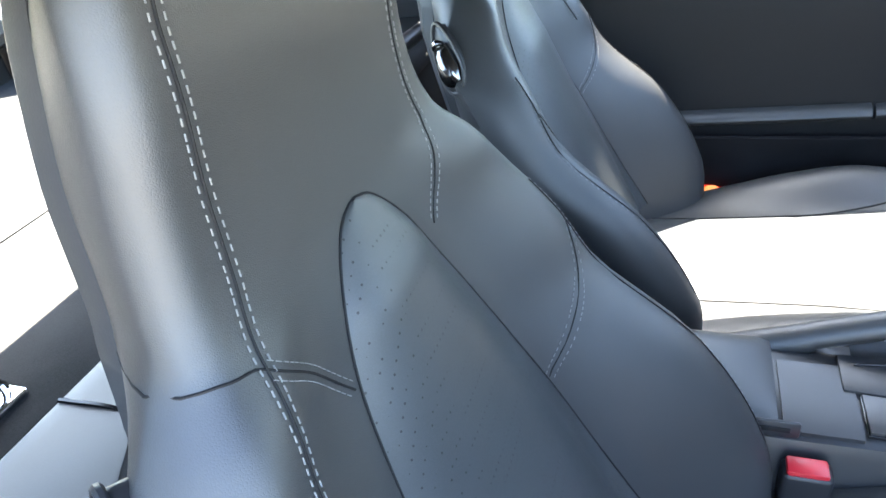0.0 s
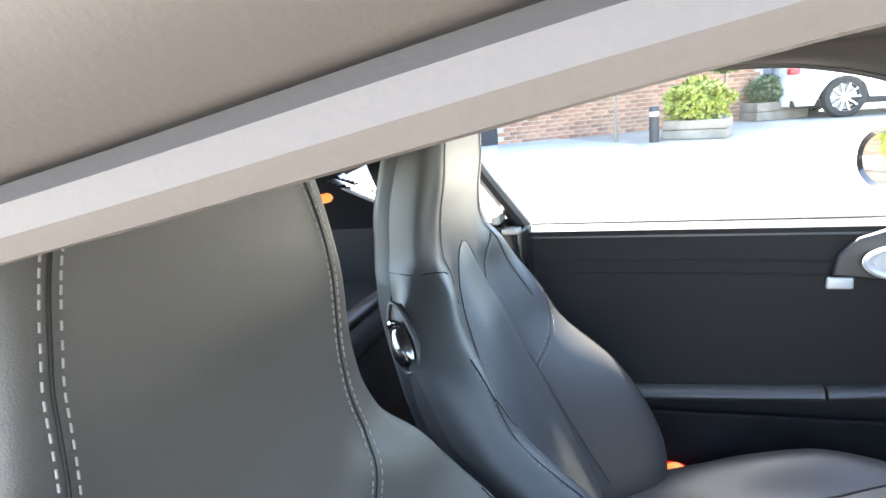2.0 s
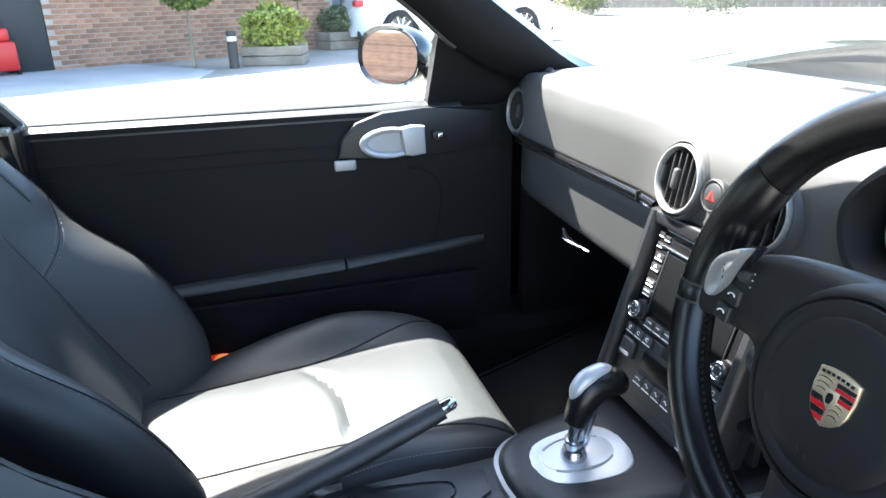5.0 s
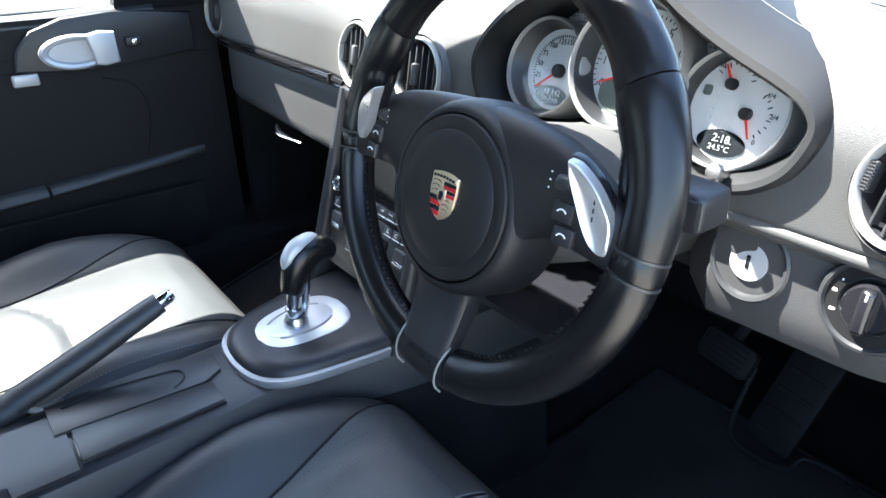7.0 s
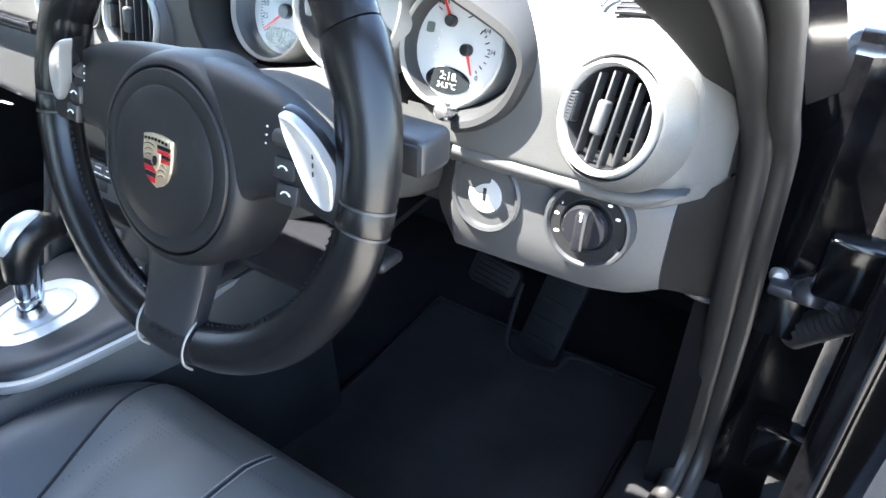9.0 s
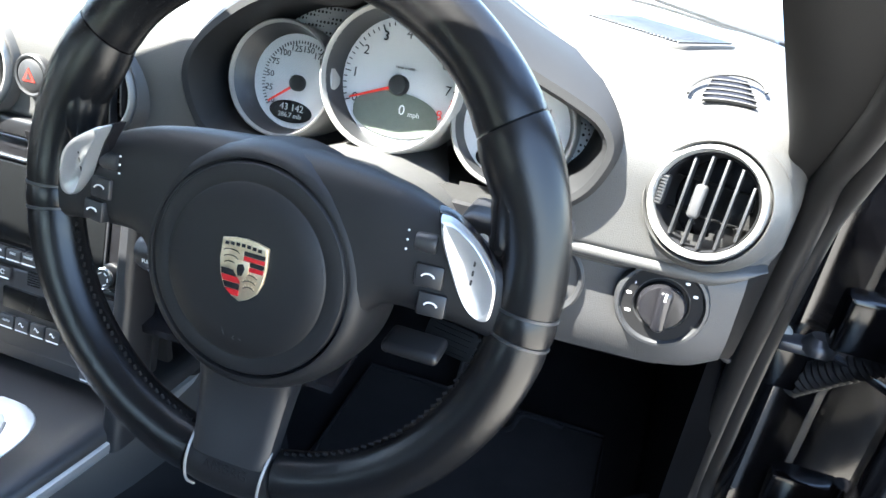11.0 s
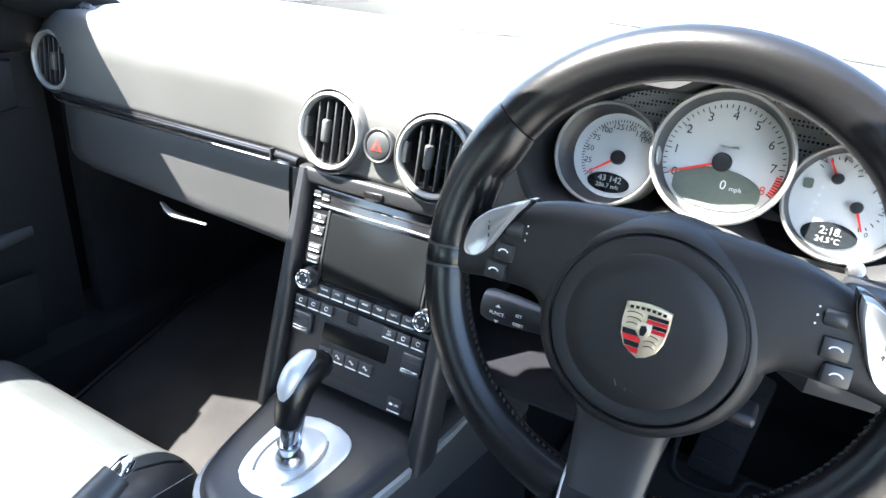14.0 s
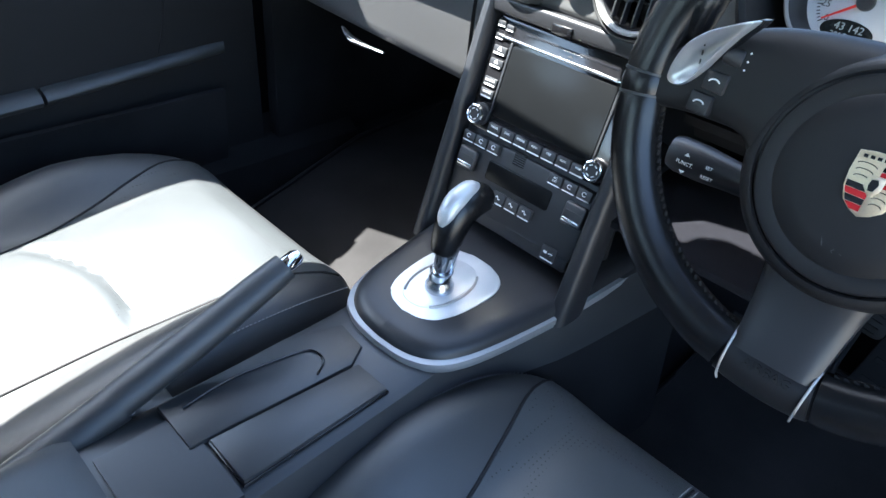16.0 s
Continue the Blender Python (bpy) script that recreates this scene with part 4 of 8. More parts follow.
def needle(d, m, at, ang, ln, hub, name="needle"):
    q = m @ Matrix.Translation((at[0], at[1], 0.004)) @ Matrix.Rotation(radians(ang), 4, "Z")
    part(name, plate([(-0.004, -0.0013), (ln, -0.0007), (ln, 0.0007), (-0.004, 0.0013)], 0.001, q), M_red, d, "red pointer")
    part("needle_hub", lathe([(hub, -0.003), (hub, 0.002), (hub * 0.85, 0.004), (0, 0.0045)], 24, q), M_plastic, d)


dL, mL = dial(0.243, 0.229, 0.850, 0.0505, "speedometer with pale face and red needle", 0.0425, 0.020, 0.006)
H = (0.010, -0.001)
mh = mL @ Matrix.Translation((H[0], H[1], 0))
part("scale", join(*[tick(dL, mh, 0.0375, 218 - v * 0.91, 0.0042 if v % 25 == 0 else 0.0026, 0.0008) for v in range(0, 191, 5)]), M_mark, dL)
for v in (0, 25, 50, 75, 100, 125, 150, 175, 190):
    a = radians(218 - v * 0.91)
    words("figure", str(v), 0.0079, M_mark, dL, mh @ Matrix.Translation((0.0305 * math.cos(a), 0.0305 * math.sin(a), 0.0008)))
needle(dL, mL, H, 217, 0.034, 0.0072)
part("display", plate([(0.0205 * math.cos(radians(a)) * 1.05, 0.010 * math.sin(radians(a))) for a in range(0, 360, 12)], 0.001, mL @ Matrix.Translation((0.006, -0.027, 0.0016))), M_lcd, dL, "dark trip display")
words("odometer_digits", "43 142", 0.0088, M_lcdlit, dL, mL @ Matrix.Translation((0.007, -0.0235, 0.002)))
words("trip_digits", "286.7 mls", 0.0062, M_lcdlit, dL, mL @ Matrix.Translation((0.006, -0.0305, 0.002)))
dC, mC = dial(CX, 0.2350, 0.8665, 0.0605, "rev counter with pale face and red needle", 0.0550, 0.033)
mh = mC @ Matrix.Translation((0, -0.003, 0))
part("scale", join(*[tick(dC, mh, 0.0535, 203 - v * 2.85, 0.0055 if v % 10 == 0 else 0.0032, 0.0009) for v in range(0, 81, 2)]), M_mark, dC)
part("red_zone", join(*[tick(dC, mh, 0.0535, 203 - v * 2.85, 0.0055, 0.0016) for v in (73, 74, 75, 76, 77, 78, 79, 80)]), M_red, dC)
for v in range(0, 9):
    a = radians(203 - v * 28.5)
    words("figure", str(v), 0.0116, M_red if v == 8 else M_mark, dC, mh @ Matrix.Translation((0.0435 * math.cos(a), 0.0435 * math.sin(a), 0.0008)))
words("unit_mark", "1/min x 1000", 0.0034, M_mark, dC, mC @ Matrix.Translation((0.002, 0.012, 0.0008)))
needle(dC, mC, (0, -0.003), 202, 0.047, 0.0088)
part("display", plate([(0.0395 * math.cos(radians(a)), 0.0175 * math.sin(radians(a)) + (0.004 if math.sin(radians(a)) > 0 else 0)) for a in range(0, 360, 10)], 0.001, mC @ Matrix.Translation((0, -0.030, 0.0016))), M_lcdgreen, dC, "grey-green speed display")
words("speed_digit", "0", 0.0125, M_white, dC, mC @ Matrix.Translation((0.006, -0.0235, 0.002)))
words("speed_unit", "mph", 0.0062, M_white, dC, mC @ Matrix.Translation((0.0175, -0.0255, 0.002)))
dR, mR = dial(0.455, 0.229, 0.850, 0.0505, "temperature and fuel gauge with pale face", 0.0450, 0.020)
for hx, hy, rr, a0, a1, nn in ((-0.012, 0.020, 0.019, 150, 20, 9), (0.008, -0.001, 0.021, 60, -70, 9)):
    q = mR @ Matrix.Translation((hx, hy, 0))
    part("scale", join(*[tick(dR, q, rr, a0 + (a1 - a0) * i / (nn - 1), 0.004 if i % 2 == 0 else 0.0025, 0.0009) for i in range(nn)]), M_mark, dR)
for tx, p in (("40", (-0.027, 0.034)), ("80", (-0.009, 0.0385)), ("120", (0.007, 0.031)), ("4/4", (0.0225, 0.017)), ("2/4", (0.0305, 0.001)), ("0", (0.021, -0.022))):
    words("figure", tx, 0.0060, M_mark, dR, mR @ Matrix.Translation((p[0], p[1], 0.0008)))
needle(dR, mR, (-0.012, 0.020), 122, 0.018, 0.0050, "temperature_needle")
needle(dR, mR, (0.008, -0.001), -66, 0.021, 0.0052, "fuel_needle")
part("gear_marker_box", plate(round_rect(0.008, 0.009, 0.002, 3), 0.0006, mR @ Matrix.Translation((-0.033, 0.012, 0.001))), M_lcdgreen, dR)
for i, tx in enumerate("PRND"):
    words("selector_letter", tx, 0.0052, M_white, dR, mR @ Matrix.Translation((-0.021 - 0.001 * i, 0.010 - 0.0068 * i, 0.0008)))
part("display", plate([(0.0225 * math.cos(radians(a)), 0.0115 * math.sin(radians(a))) for a in range(0, 360, 12)], 0.001, mR @ Matrix.Translation((-0.006, -0.029, 0.0016))), M_lcd, dR, "dark clock display")
words("clock_digits", "2:18.", 0.0096, M_lcdlit, dR, mR @ Matrix.Translation((-0.005, -0.0255, 0.002)))
words("temperature_digits", "24.5°C", 0.0070, M_lcdlit, dR, mR @ Matrix.Translation((-0.006, -0.0335, 0.002)))
for m_, r_ , d_ in ((mL, 0.0495, dL), (mC, 0.0590, dC), (mR, 0.0495, dR)):
    g = part("lens", lathe([(0.0, 0.0085), (r_ * 0.6, 0.0085), (r_ * 0.95, 0.0075)], 40, m_), M_lens, d_)
    g.visible_shadow = False

# ---------------------------------------------------------------- steering wheel
WM = frame_at((0.3485, 0.017, 0.798), (0, -0.966, 0.259))        # hub and spokes
RM = frame_at((0.3495, 0.0255, 0.814), (0, -0.966, 0.259))       # rim
steering_wheel = empty("steering_wheel", "black leather three-spoke steering wheel with silver shift paddles", "steering wheel", WM.translation)


def rim_ring(deg, r_out, depth, n=16, major=0.1695):
    c, s = math.cos(radians(deg)), math.sin(radians(deg))
    out = []
    for k in range(n):
        t = 2 * math.pi * k / n
        rad = major + r_out * math.cos(t)
        out.append(RM @ Vector((rad * c, rad * s, depth * math.sin(t))))
    return out


def rim_size(deg):
    d = deg % 360
    thumb = math.exp(-(((d - 28) + 180) % 360 - 180) ** 2 / 130) + math.exp(-(((d - 152) + 180) % 360 - 180) ** 2 / 130)
    low = math.exp(-(((d - 270) + 180) % 360 - 180) ** 2 / 500)
    return 0.0192 + 0.0040 * thumb + 0.0008 * low, 0.0170 + 0.002 * thumb, 0.1695 - 0.003 * thumb - 0.001 * low


segs = [("rim_top", 34.4, 142.6, M_wheel), ("rim_grip", 143.0, 182, M_wheel), ("rim_grip", -2, 34.0, M_wheel), ("rim_band", 182.8, 187.5, M_wheel), ("rim_band", 352.5, 357.2, M_wheel), ("rim_lower", 188.3, 258.5, M_wheel), ("rim_lower", 281.5, 351.7, M_wheel), ("rim_base", 259.3, 280.7, M_hub)]
for nm, a, b, mt in segs:
    n = max(4, int((b - a) / 2.5))
    rings = []
    for i in range(n + 1):
        d = a + (b - a) * i / n
        ro, de, mj = rim_size(d)
        end = min(i, n - i)
        k = 1.0 if end > 0 else 0.965
        rings.append(rim_ring(d, ro * k, de * k, 18, mj))
    part(nm, loft(rings), mt, steering_wheel)
part("rim_core", loft([rim_ring(d, 0.0165, 0.0145, 12) for d in range(0, 361, 5)], True, False), M_rub, steering_wheel)
for d in (182.4, 187.9, 352.1, 357.6):
    part("silver_band", loft([rim_ring(x, rim_size(d)[0] * 1.0, rim_size(d)[1] * 1.0, 18, rim_size(d)[2]) for x in (d - 0.3, d + 0.3)]), M_soft, steering_wheel)
# inner stitching of the lower grips
for a0, a1 in ((192, 256), (284, 348)):
    for i in range(30):
        d = a0 + (a1 - a0) * i / 29
        c, s = math.cos(radians(d)), math.sin(radians(d))
        part("stitch", box(-0.0016, 0.0016, -0.0007, 0.0007, -0.0007, 0.0007, 0, 1, RM @ Matrix.Translation((0.1497 * c, 0.1497 * s, 0.003)) @ Matrix.Rotation(radians(d + 60), 4, "Z")), M_rub, steering_wheel)
# spokes: moulded arms reaching from hub to rim


def spoke(sx):
    rings = []
    for x in span(0.015, 0.164, 26):
        top = spline_of(x, [0.0, 0.05, 0.083, 0.112, 0.135, 0.165], [0.0750, 0.0718, 0.0672, 0.0578, 0.0460, 0.0240])
        bot = spline_of(x, [0.0, 0.05, 0.066, 0.077, 0.086, 0.0965, 0.122, 0.150, 0.165], [-0.055, -0.052, -0.038, -0.017, -0.0075, -0.0050, -0.0055, -0.0090, -0.0120])
        zt = spline_of(x, [0, 0.06, 0.09, 0.12, 0.165], [0.0165, 0.0158, 0.0140, 0.0115, 0.0060])
        zb = spline_of(x, [0, 0.08, 0.165], [-0.040, -0.026, -0.013])
        r = []
        for k in range(28):
            u = 2 * math.pi * k / 28
            cu, su = math.cos(u), math.sin(u)
            yy = (top + bot) / 2 + (top - bot) / 2 * math.copysign(abs(cu) ** 0.55, cu)
            zz = (zt + zb) / 2 + (zt - zb) / 2 * math.copysign(abs(su) ** 0.62, su)
            r.append(WM @ Vector((sx * x, yy, zz)))
        rings.append(r)
    return loft(rings)


part("spoke", spoke(1), M_hub, steering_wheel)
part("spoke", spoke(-1), M_hub, steering_wheel)
low_r = []
for i in range(9):
    t = i / 8
    yy = -0.045 - 0.094 * t
    w = spline_of(t, [0, 0.35, 1], [0.060, 0.036, 0.029])
    zt, zb = spline_of(t, [0, 0.5, 1], [0.012, 0.007, 0.013]), spline_of(t, [0, 1], [-0.03, -0.010])
    low_r.append([WM @ Vector((w * math.copysign(abs(math.cos(u)) ** 0.5, math.cos(u)), yy, (zt + zb) / 2 + (zt - zb) / 2 * math.copysign(abs(math.sin(u)) ** 0.5, math.sin(u)))) for u in [2 * math.pi * k / 18 for k in range(18)]])
part("lower_spoke", loft(low_r), M_plastic, steering_wheel)
for sx in (-1, 1):
    part("spoke_edge", tube([WM @ Vector((sx * 0.0290, -0.127, 0.0035)), WM @ Vector((sx * 0.0285, -0.139, 0.0118)), WM @ Vector((sx * 0.0280, -0.1514, 0.0146)), WM @ Vector((sx * 0.0275, -0.163, 0.0115)), WM @ Vector((sx * 0.0270, -0.171, 0.0030))], 0.0010, 6, 16), M_ring, steering_wheel)
HM = WM @ Matrix.Translation((0.0005, -0.0055, 0.0))
hub = part("hub", lathe([(0.0815, -0.035), (0.0815, -0.010), (0.0805, 0.000), (0.0780, 0.0085), (0.0745, 0.0138), (0.0715, 0.0160), (0.0690, 0.0164), (0.0680, 0.0140)], 72, HM), M_hub, steering_wheel)
cover = part("airbag_cover", lathe([(0.0668, 0.006), (0.0667, 0.0158), (0.0655, 0.0174), (0.0575, 0.0190), (0.0562, 0.0184), (0.0548, 0.0184), (0.0536, 0.0194), (0.040, 0.0210), (0.0, 0.0222)], 72, HM), M_hub, steering_wheel, "round grained airbag cover")
part("gap_ring", lathe([(0.0688, 0.0135), (0.0660, 0.0115)], 72, HM), M_enblack, steering_wheel)
# small scratches on the airbag cover
for ax, ay, bx, by in ((-0.0235, -0.0375, -0.0215, -0.0425), (-0.0140, -0.0415, -0.0155, -0.0428), (-0.0155, -0.0428, -0.0140, -0.0440), (-0.0105, -0.0425, -0.0090, -0.0432)):
    part("scratch", tube([HM @ Vector((ax + 0.014, ay, 0.0209)), HM @ Vector((bx + 0.014, by, 0.0208))], 0.00025, 5), M_soft, cover)
# thumb rests moulded into the rim above the spokes
for sx in (-1, 1):
    pts = [(0.1665, 33, 0.0165), (0.1630, 24, 0.0175), (0.1585, 17, 0.0165), (0.1530, 12.5, 0.0130), (0.1475, 10.0, 0.0085), (0.1440, 9.0, 0.0040)]
    part("thumb_rest", tube([RM @ Vector((sx * r * math.cos(radians(a)), r * math.sin(radians(a)), -0.001)) for r, a, w in pts], [w for r, a, w in pts], 16, 24, flat=0.92), M_wheel, steering_wheel)
# shield badge: plain fields of colour
CM = HM @ Matrix.Translation((0.0015, 0.0028, 0.0226)) @ Matrix.Diagonal((0.98, 1.0, 1, 1))
badge_out = [(-0.0160, 0.0165), (-0.008, 0.0182), (0, 0.0188), (0.008, 0.0182), (0.0160, 0.0165), (0.0162, 0.004), (0.0150, -0.006), (0.0115, -0.0135), (0.006, -0.0180), (0, -0.0205), (-0.006, -0.0180), (-0.0115, -0.0135), (-0.0150, -0.006), (-0.0162, 0.004)]
badge = part("shield_badge", plate(badge_out, 0.002, CM @ Matrix.Translation((0, 0, 0.001)), 0.0006), M_gold, steering_wheel, "gold, red and black enamel shield badge")


def field(x0, x1, y0, y1, mt, z=0.0016):
    """One stripe, kept inside the shield's outline."""
    def half(y):
        return lerp_of(y, [-0.0205, -0.018, -0.0135, -0.006, 0.004, 0.0165], [0.0, 0.006, 0.0115, 0.0150, 0.0162, 0.0160]) - 0.0012
    pts = []
    for y in (y0, (y0 + y1) / 2, y1):
        pts.append((max(x0, -half(y)), y))
    for y in (y1, (y0 + y1) / 2, y0):
        pts.append((min(x1, half(y)), y))
    if all(abs(a[0] - b[0]) < 1e-5 for a, b in zip(pts[:3], pts[5:2:-1])):
        return
    part("stripe", plate(pts, 0.0008, CM @ Matrix.Translation((0, 0, z))), mt, badge)


for k in range(4):
    field(0.0005, 0.02, 0.0115 - 0.003 * k - 0.0026, 0.0115 - 0.003 * k, M_enred if k % 2 else M_enblack)
    field(-0.02, -0.0005, -0.0016 - 0.004 * k - 0.0036, -0.0016 - 0.004 * k, M_enred if k % 2 else M_enblack)
for cx, cy, wide in ((-0.0082, 0.0055, 0.0056), (0.0062, -0.0075, 0.0048)):
    for i in range(3):
        arc = [CM @ Vector((cx + (wide - 0.0006 * i) * math.cos(a), cy + 0.0035 - 0.0038 * i + 0.0018 * math.sin(a), 0.0016)) for a in span(0.15, math.pi - 0.15, 9)]
        antler = part("antler", tube(arc, 0.00030, 5), M_enblack, badge)
        for p in arc[::2]:
            part("bead", lathe([(0.0, 0.0009), (0.0005, 0.0006), (0.0006, 0.0)], 8, Matrix.Translation(p + (CM.to_3x3() @ Vector((0, 0.0012, 0)))) @ CM.to_3x3().to_4x4()), M_gold, antler)
band = part("badge_top_band", plate([(-0.0150, 0.0122), (0.0150, 0.0122), (0.0150, 0.0158), (0, 0.0178), (-0.0150, 0.0158)], 0.0006, CM @ Matrix.Translation((0, 0, 0.0017)), 0.0003), M_gold, badge)
for k in range(7):
    part("band_bar", box(-0.0012, 0.0012, -0.0010, 0.0010, 0, 0.0004, 0, 1, CM @ Matrix.Translation((-0.0114 + 0.0038 * k, 0.0143 + 0.0008 * math.cos((k - 3) * 0.5), 0.0023))), M_enblack, band)
part("badge_centre", plate([(-0.0052, 0.0055), (0.0052, 0.0055), (0.005, -0.002), (0, -0.0075), (-0.005, -0.002)], 0.0012, CM @ Matrix.Translation((0, 0, 0.0024)), 0.0004), M_gold, badge)
part("badge_figure", plate([(-0.0022, 0.003), (0.0012, 0.0038), (0.0026, 0.001), (0.0012, -0.0035), (-0.0016, -0.0038), (-0.0026, -0.0005)], 0.0006, CM @ Matrix.Translation((0, 0, 0.0029))), M_enblack, badge)
words("airbag_mark", "AIRBAG", 0.0098, M_rub, steering_wheel, RM @ Matrix.Translation((0, -0.163, 0.0166)), depth=0.0004)
# paddles and buttons
for sx in (-1, 1):
    if sx > 0:
        o = [(0.1160, 0.0585), (0.1225, 0.0575), (0.1300, 0.0530), (0.1390, 0.0450), (0.1480, 0.0330), (0.1525, 0.0240), (0.1535, 0.0130), (0.1530, 0.0035), (0.1500, 0.0010), (0.1455, 0.0015), (0.1390, 0.0065), (0.1320, 0.0170), (0.1250, 0.0320), (0.1185, 0.0470)]
    else:
        o = [(-x, y) for x, y in ((0.0960, 0.0635), (0.1010, 0.0632), (0.1130, 0.0580), (0.1275, 0.0505), (0.1400, 0.0395), (0.1470, 0.0260), (0.1495, 0.0150), (0.1480, 0.0110), (0.1440, 0.0095), (0.1380, 0.0105), (0.1320, 0.0150), (0.1250, 0.0240), (0.1160, 0.0380), (0.1060, 0.0520))][::-1]
    lay = WM @ Matrix.Translation((sx * 0.135, 0.028, 0.0140)) @ Matrix.Rotation(radians(sx * 12), 4, "Y") @ Matrix.Rotation(radians(14), 4, "X") @ Matrix.Translation((-sx * 0.135, -0.028, 0))
    o = [(p.x, p.y) for p in curve_points([Vector((x, y, 0)) for x, y in o + o[:1]], 49)][:48]
    cx_, cy_ = sum(p[0] for p in o) / len(o), sum(p[1] for p in o) / len(o)
    scoop = [[lay @ Vector((cx_ + (x - cx_) * k - sx * d, cy_ + (y - cy_) * (k if k > 0.9 else k * 1.04), z)) for x, y in o] for k, z, d in ((1.0, -0.012, 0), (1.0, 0.0015, 0), (0.975, 0.0036, 0), (0.90, 0.0042, 0), (0.80, 0.0036, 0.0006), (0.62, 0.0022 if sx > 0 else 0.0008, 0.0010), (0.40, 0.0012 if sx > 0 else -0.0012, 0.0010), (0.15, 0.0008 if sx > 0 else -0.0020, 0.0008))]
    paddle = part("shift_paddle", loft(scoop), M_paddle, steering_wheel, "satin silver shift paddle")
    part("paddle_gap", plate([(cx_ + (x - cx_) * 1.10, cy_ + (y - cy_) * 1.045) for x, y in o[::2]], 0.008, lay @ Matrix.Translation((0, 0, -0.0050)), 0.001), M_enblack, paddle)
    for k in range(3):
        part("paddle_mark", plate(round_rect(0.0012, 0.0035, 0.0004, 2), 0.0004, lay @ Matrix.Translation((cx_ + sx * 0.001, cy_ + 0.008 - 0.006 * k, 0.0022 if sx > 0 else 0.0))), M_soft, paddle)
    part("scroll_roller", moved(lathe([(0.0, -0.0065), (0.0055, -0.0065), (0.0062, -0.005), (0.0062, 0.005), (0.0055, 0.0065), (0.0, 0.0065)], 18), WM @ Matrix.Translation((sx * 0.1090, 0.0390, 0.0100)) @ Matrix.Rotation(radians(90), 4, "Y")), M_soft, steering_wheel)
    for k in range(3):
        part("dot_mark", plate(round_rect(0.0013, 0.0013, 0.0005, 2), 0.0005, WM @ Matrix.Translation((sx * 0.0985, 0.0445 - 0.0055 * k, 0.0162))), M_white, steering_wheel)
    for k, (yy, px) in enumerate(((0.0205, 0.1140), (0.0045, 0.1185))):
        bt = part("wheel_button", box(-0.0085, 0.0085, -0.0070, 0.0070, -0.006, 0.0016, 0.0015, 2, WM @ Matrix.Translation((sx * px, yy, 0.0128)) @ Matrix.Rotation(radians(sx * 8), 4, "Y")), M_plastic, steering_wheel)
        part("button_symbol", tube([WM @ Matrix.Translation((sx * px, yy, 0.0150)) @ Vector((0.004 * math.cos(t), 0.0028 * math.sin(t) - 0.001, 0)) for t in span(0.3, 2.9, 7)], 0.0006, 5), M_white, bt)
# stalks
ls = empty("indicator_stalk", "black column stalk with white function marks", "stalk", (0.25, 0.085, 0.745))
part("lever", loft([[(x - 0.018, 0.088 + h * math.cos(t), 0.726 + h * math.sin(t) * 1.2) for t in [2 * math.pi * k / 14 for k in range(14)]] for x, h in ((0.30, 0.010), (0.262, 0.0115), (0.235, 0.0135), (0.214, 0.0135), (0.207, 0.0115), (0.205, 0.006))]), M_plastic, ls)
fm = frame_at((0.214, 0.0738, 0.7265), (0, -1, 0.1))
words("function_mark", "FUNCT.", 0.0045, M_white, ls, fm @ Matrix.Translation((-0.006, 0, 0.0006)))
words("set_mark", "SET", 0.0040, M_white, ls, fm @ Matrix.Translation((0.015, 0.0042, 0.0006)))
words("reset_mark", "RESET", 0.0040, M_white, ls, fm @ Matrix.Translation((0.0155, -0.0045, 0.0006)))
for yy, sg in ((0.0065, 1), (-0.0065, -1)):
    part("arrow_mark", plate([(-0.0025, 0), (0.0025, 0), (0, sg * 0.0028)] if sg > 0 else [(0.0025, 0), (-0.0025, 0), (0, -0.0028)], 0.0004, fm @ Matrix.Translation((-0.006, yy, 0.0008))), M_white, ls)
rs = empty("wiper_stalk", "black wiper stalk behind the steering wheel", "stalk", (0.45, 0.085, 0.77))
part("lever", join(tube([(0.40, 0.095, 0.785), (0.47, 0.090, 0.820)], 0.010, 10), box(0.460, 0.530, 0.066, 0.104, 0.808, 0.838, 0.007, 3)), M_plastic, rs)
part("stalk_button", box(0.503, 0.528, 0.064, 0.070, 0.812, 0.834, 0.002, 2), M_rub, rs)
for px in (0.478, 0.492):
    part("wiper_symbol", plate(round_rect(0.007, 0.008, 0.003, 3), 0.0005, frame_at((px, 0.0652, 0.824), (0, -1, 0))), M_white, rs)


# ---------------------------------------------------------------- centre stack
SM = frame_at((0.005, 0.146, 0.640), (0, -0.963, 0.270))
stack = empty("centre_stack", "black centre stack with radio screen and climate buttons", "centre console", (0, 0.17, 0.52))


def on_stack(x, y, z=0.0):
    return SM @ Matrix.Translation((x, y, z))


part("housing", plate(round_rect(0.200, 0.245, 0.008, 3), 0.06, on_stack(0, 0.0, -0.004), 0.003), M_plastic, stack)
for s in (-1, 1):
    rings = []
    for t in span(0, 1, 14):
        z = 0.775 - 0.300 * t
        y = 0.176 - 0.080 * t
        x = s * (0.1095 + 0.003 * t) + 0.005
        w, d = 0.0085 + 0.004 * t, 0.002 + 0.004 * t
        rings.append([(x + w * math.copysign(abs(math.cos(a)) ** 0.6, math.cos(a)), y + 0.012 + (d + 0.02) * math.copysign(abs(math.sin(a)) ** 0.6, math.sin(a)), z) for a in [2 * math.pi * k / 14 for k in range(14)]])
    part("side_bolster", loft(rings), M_plastic, stack, "soft grained side wing")
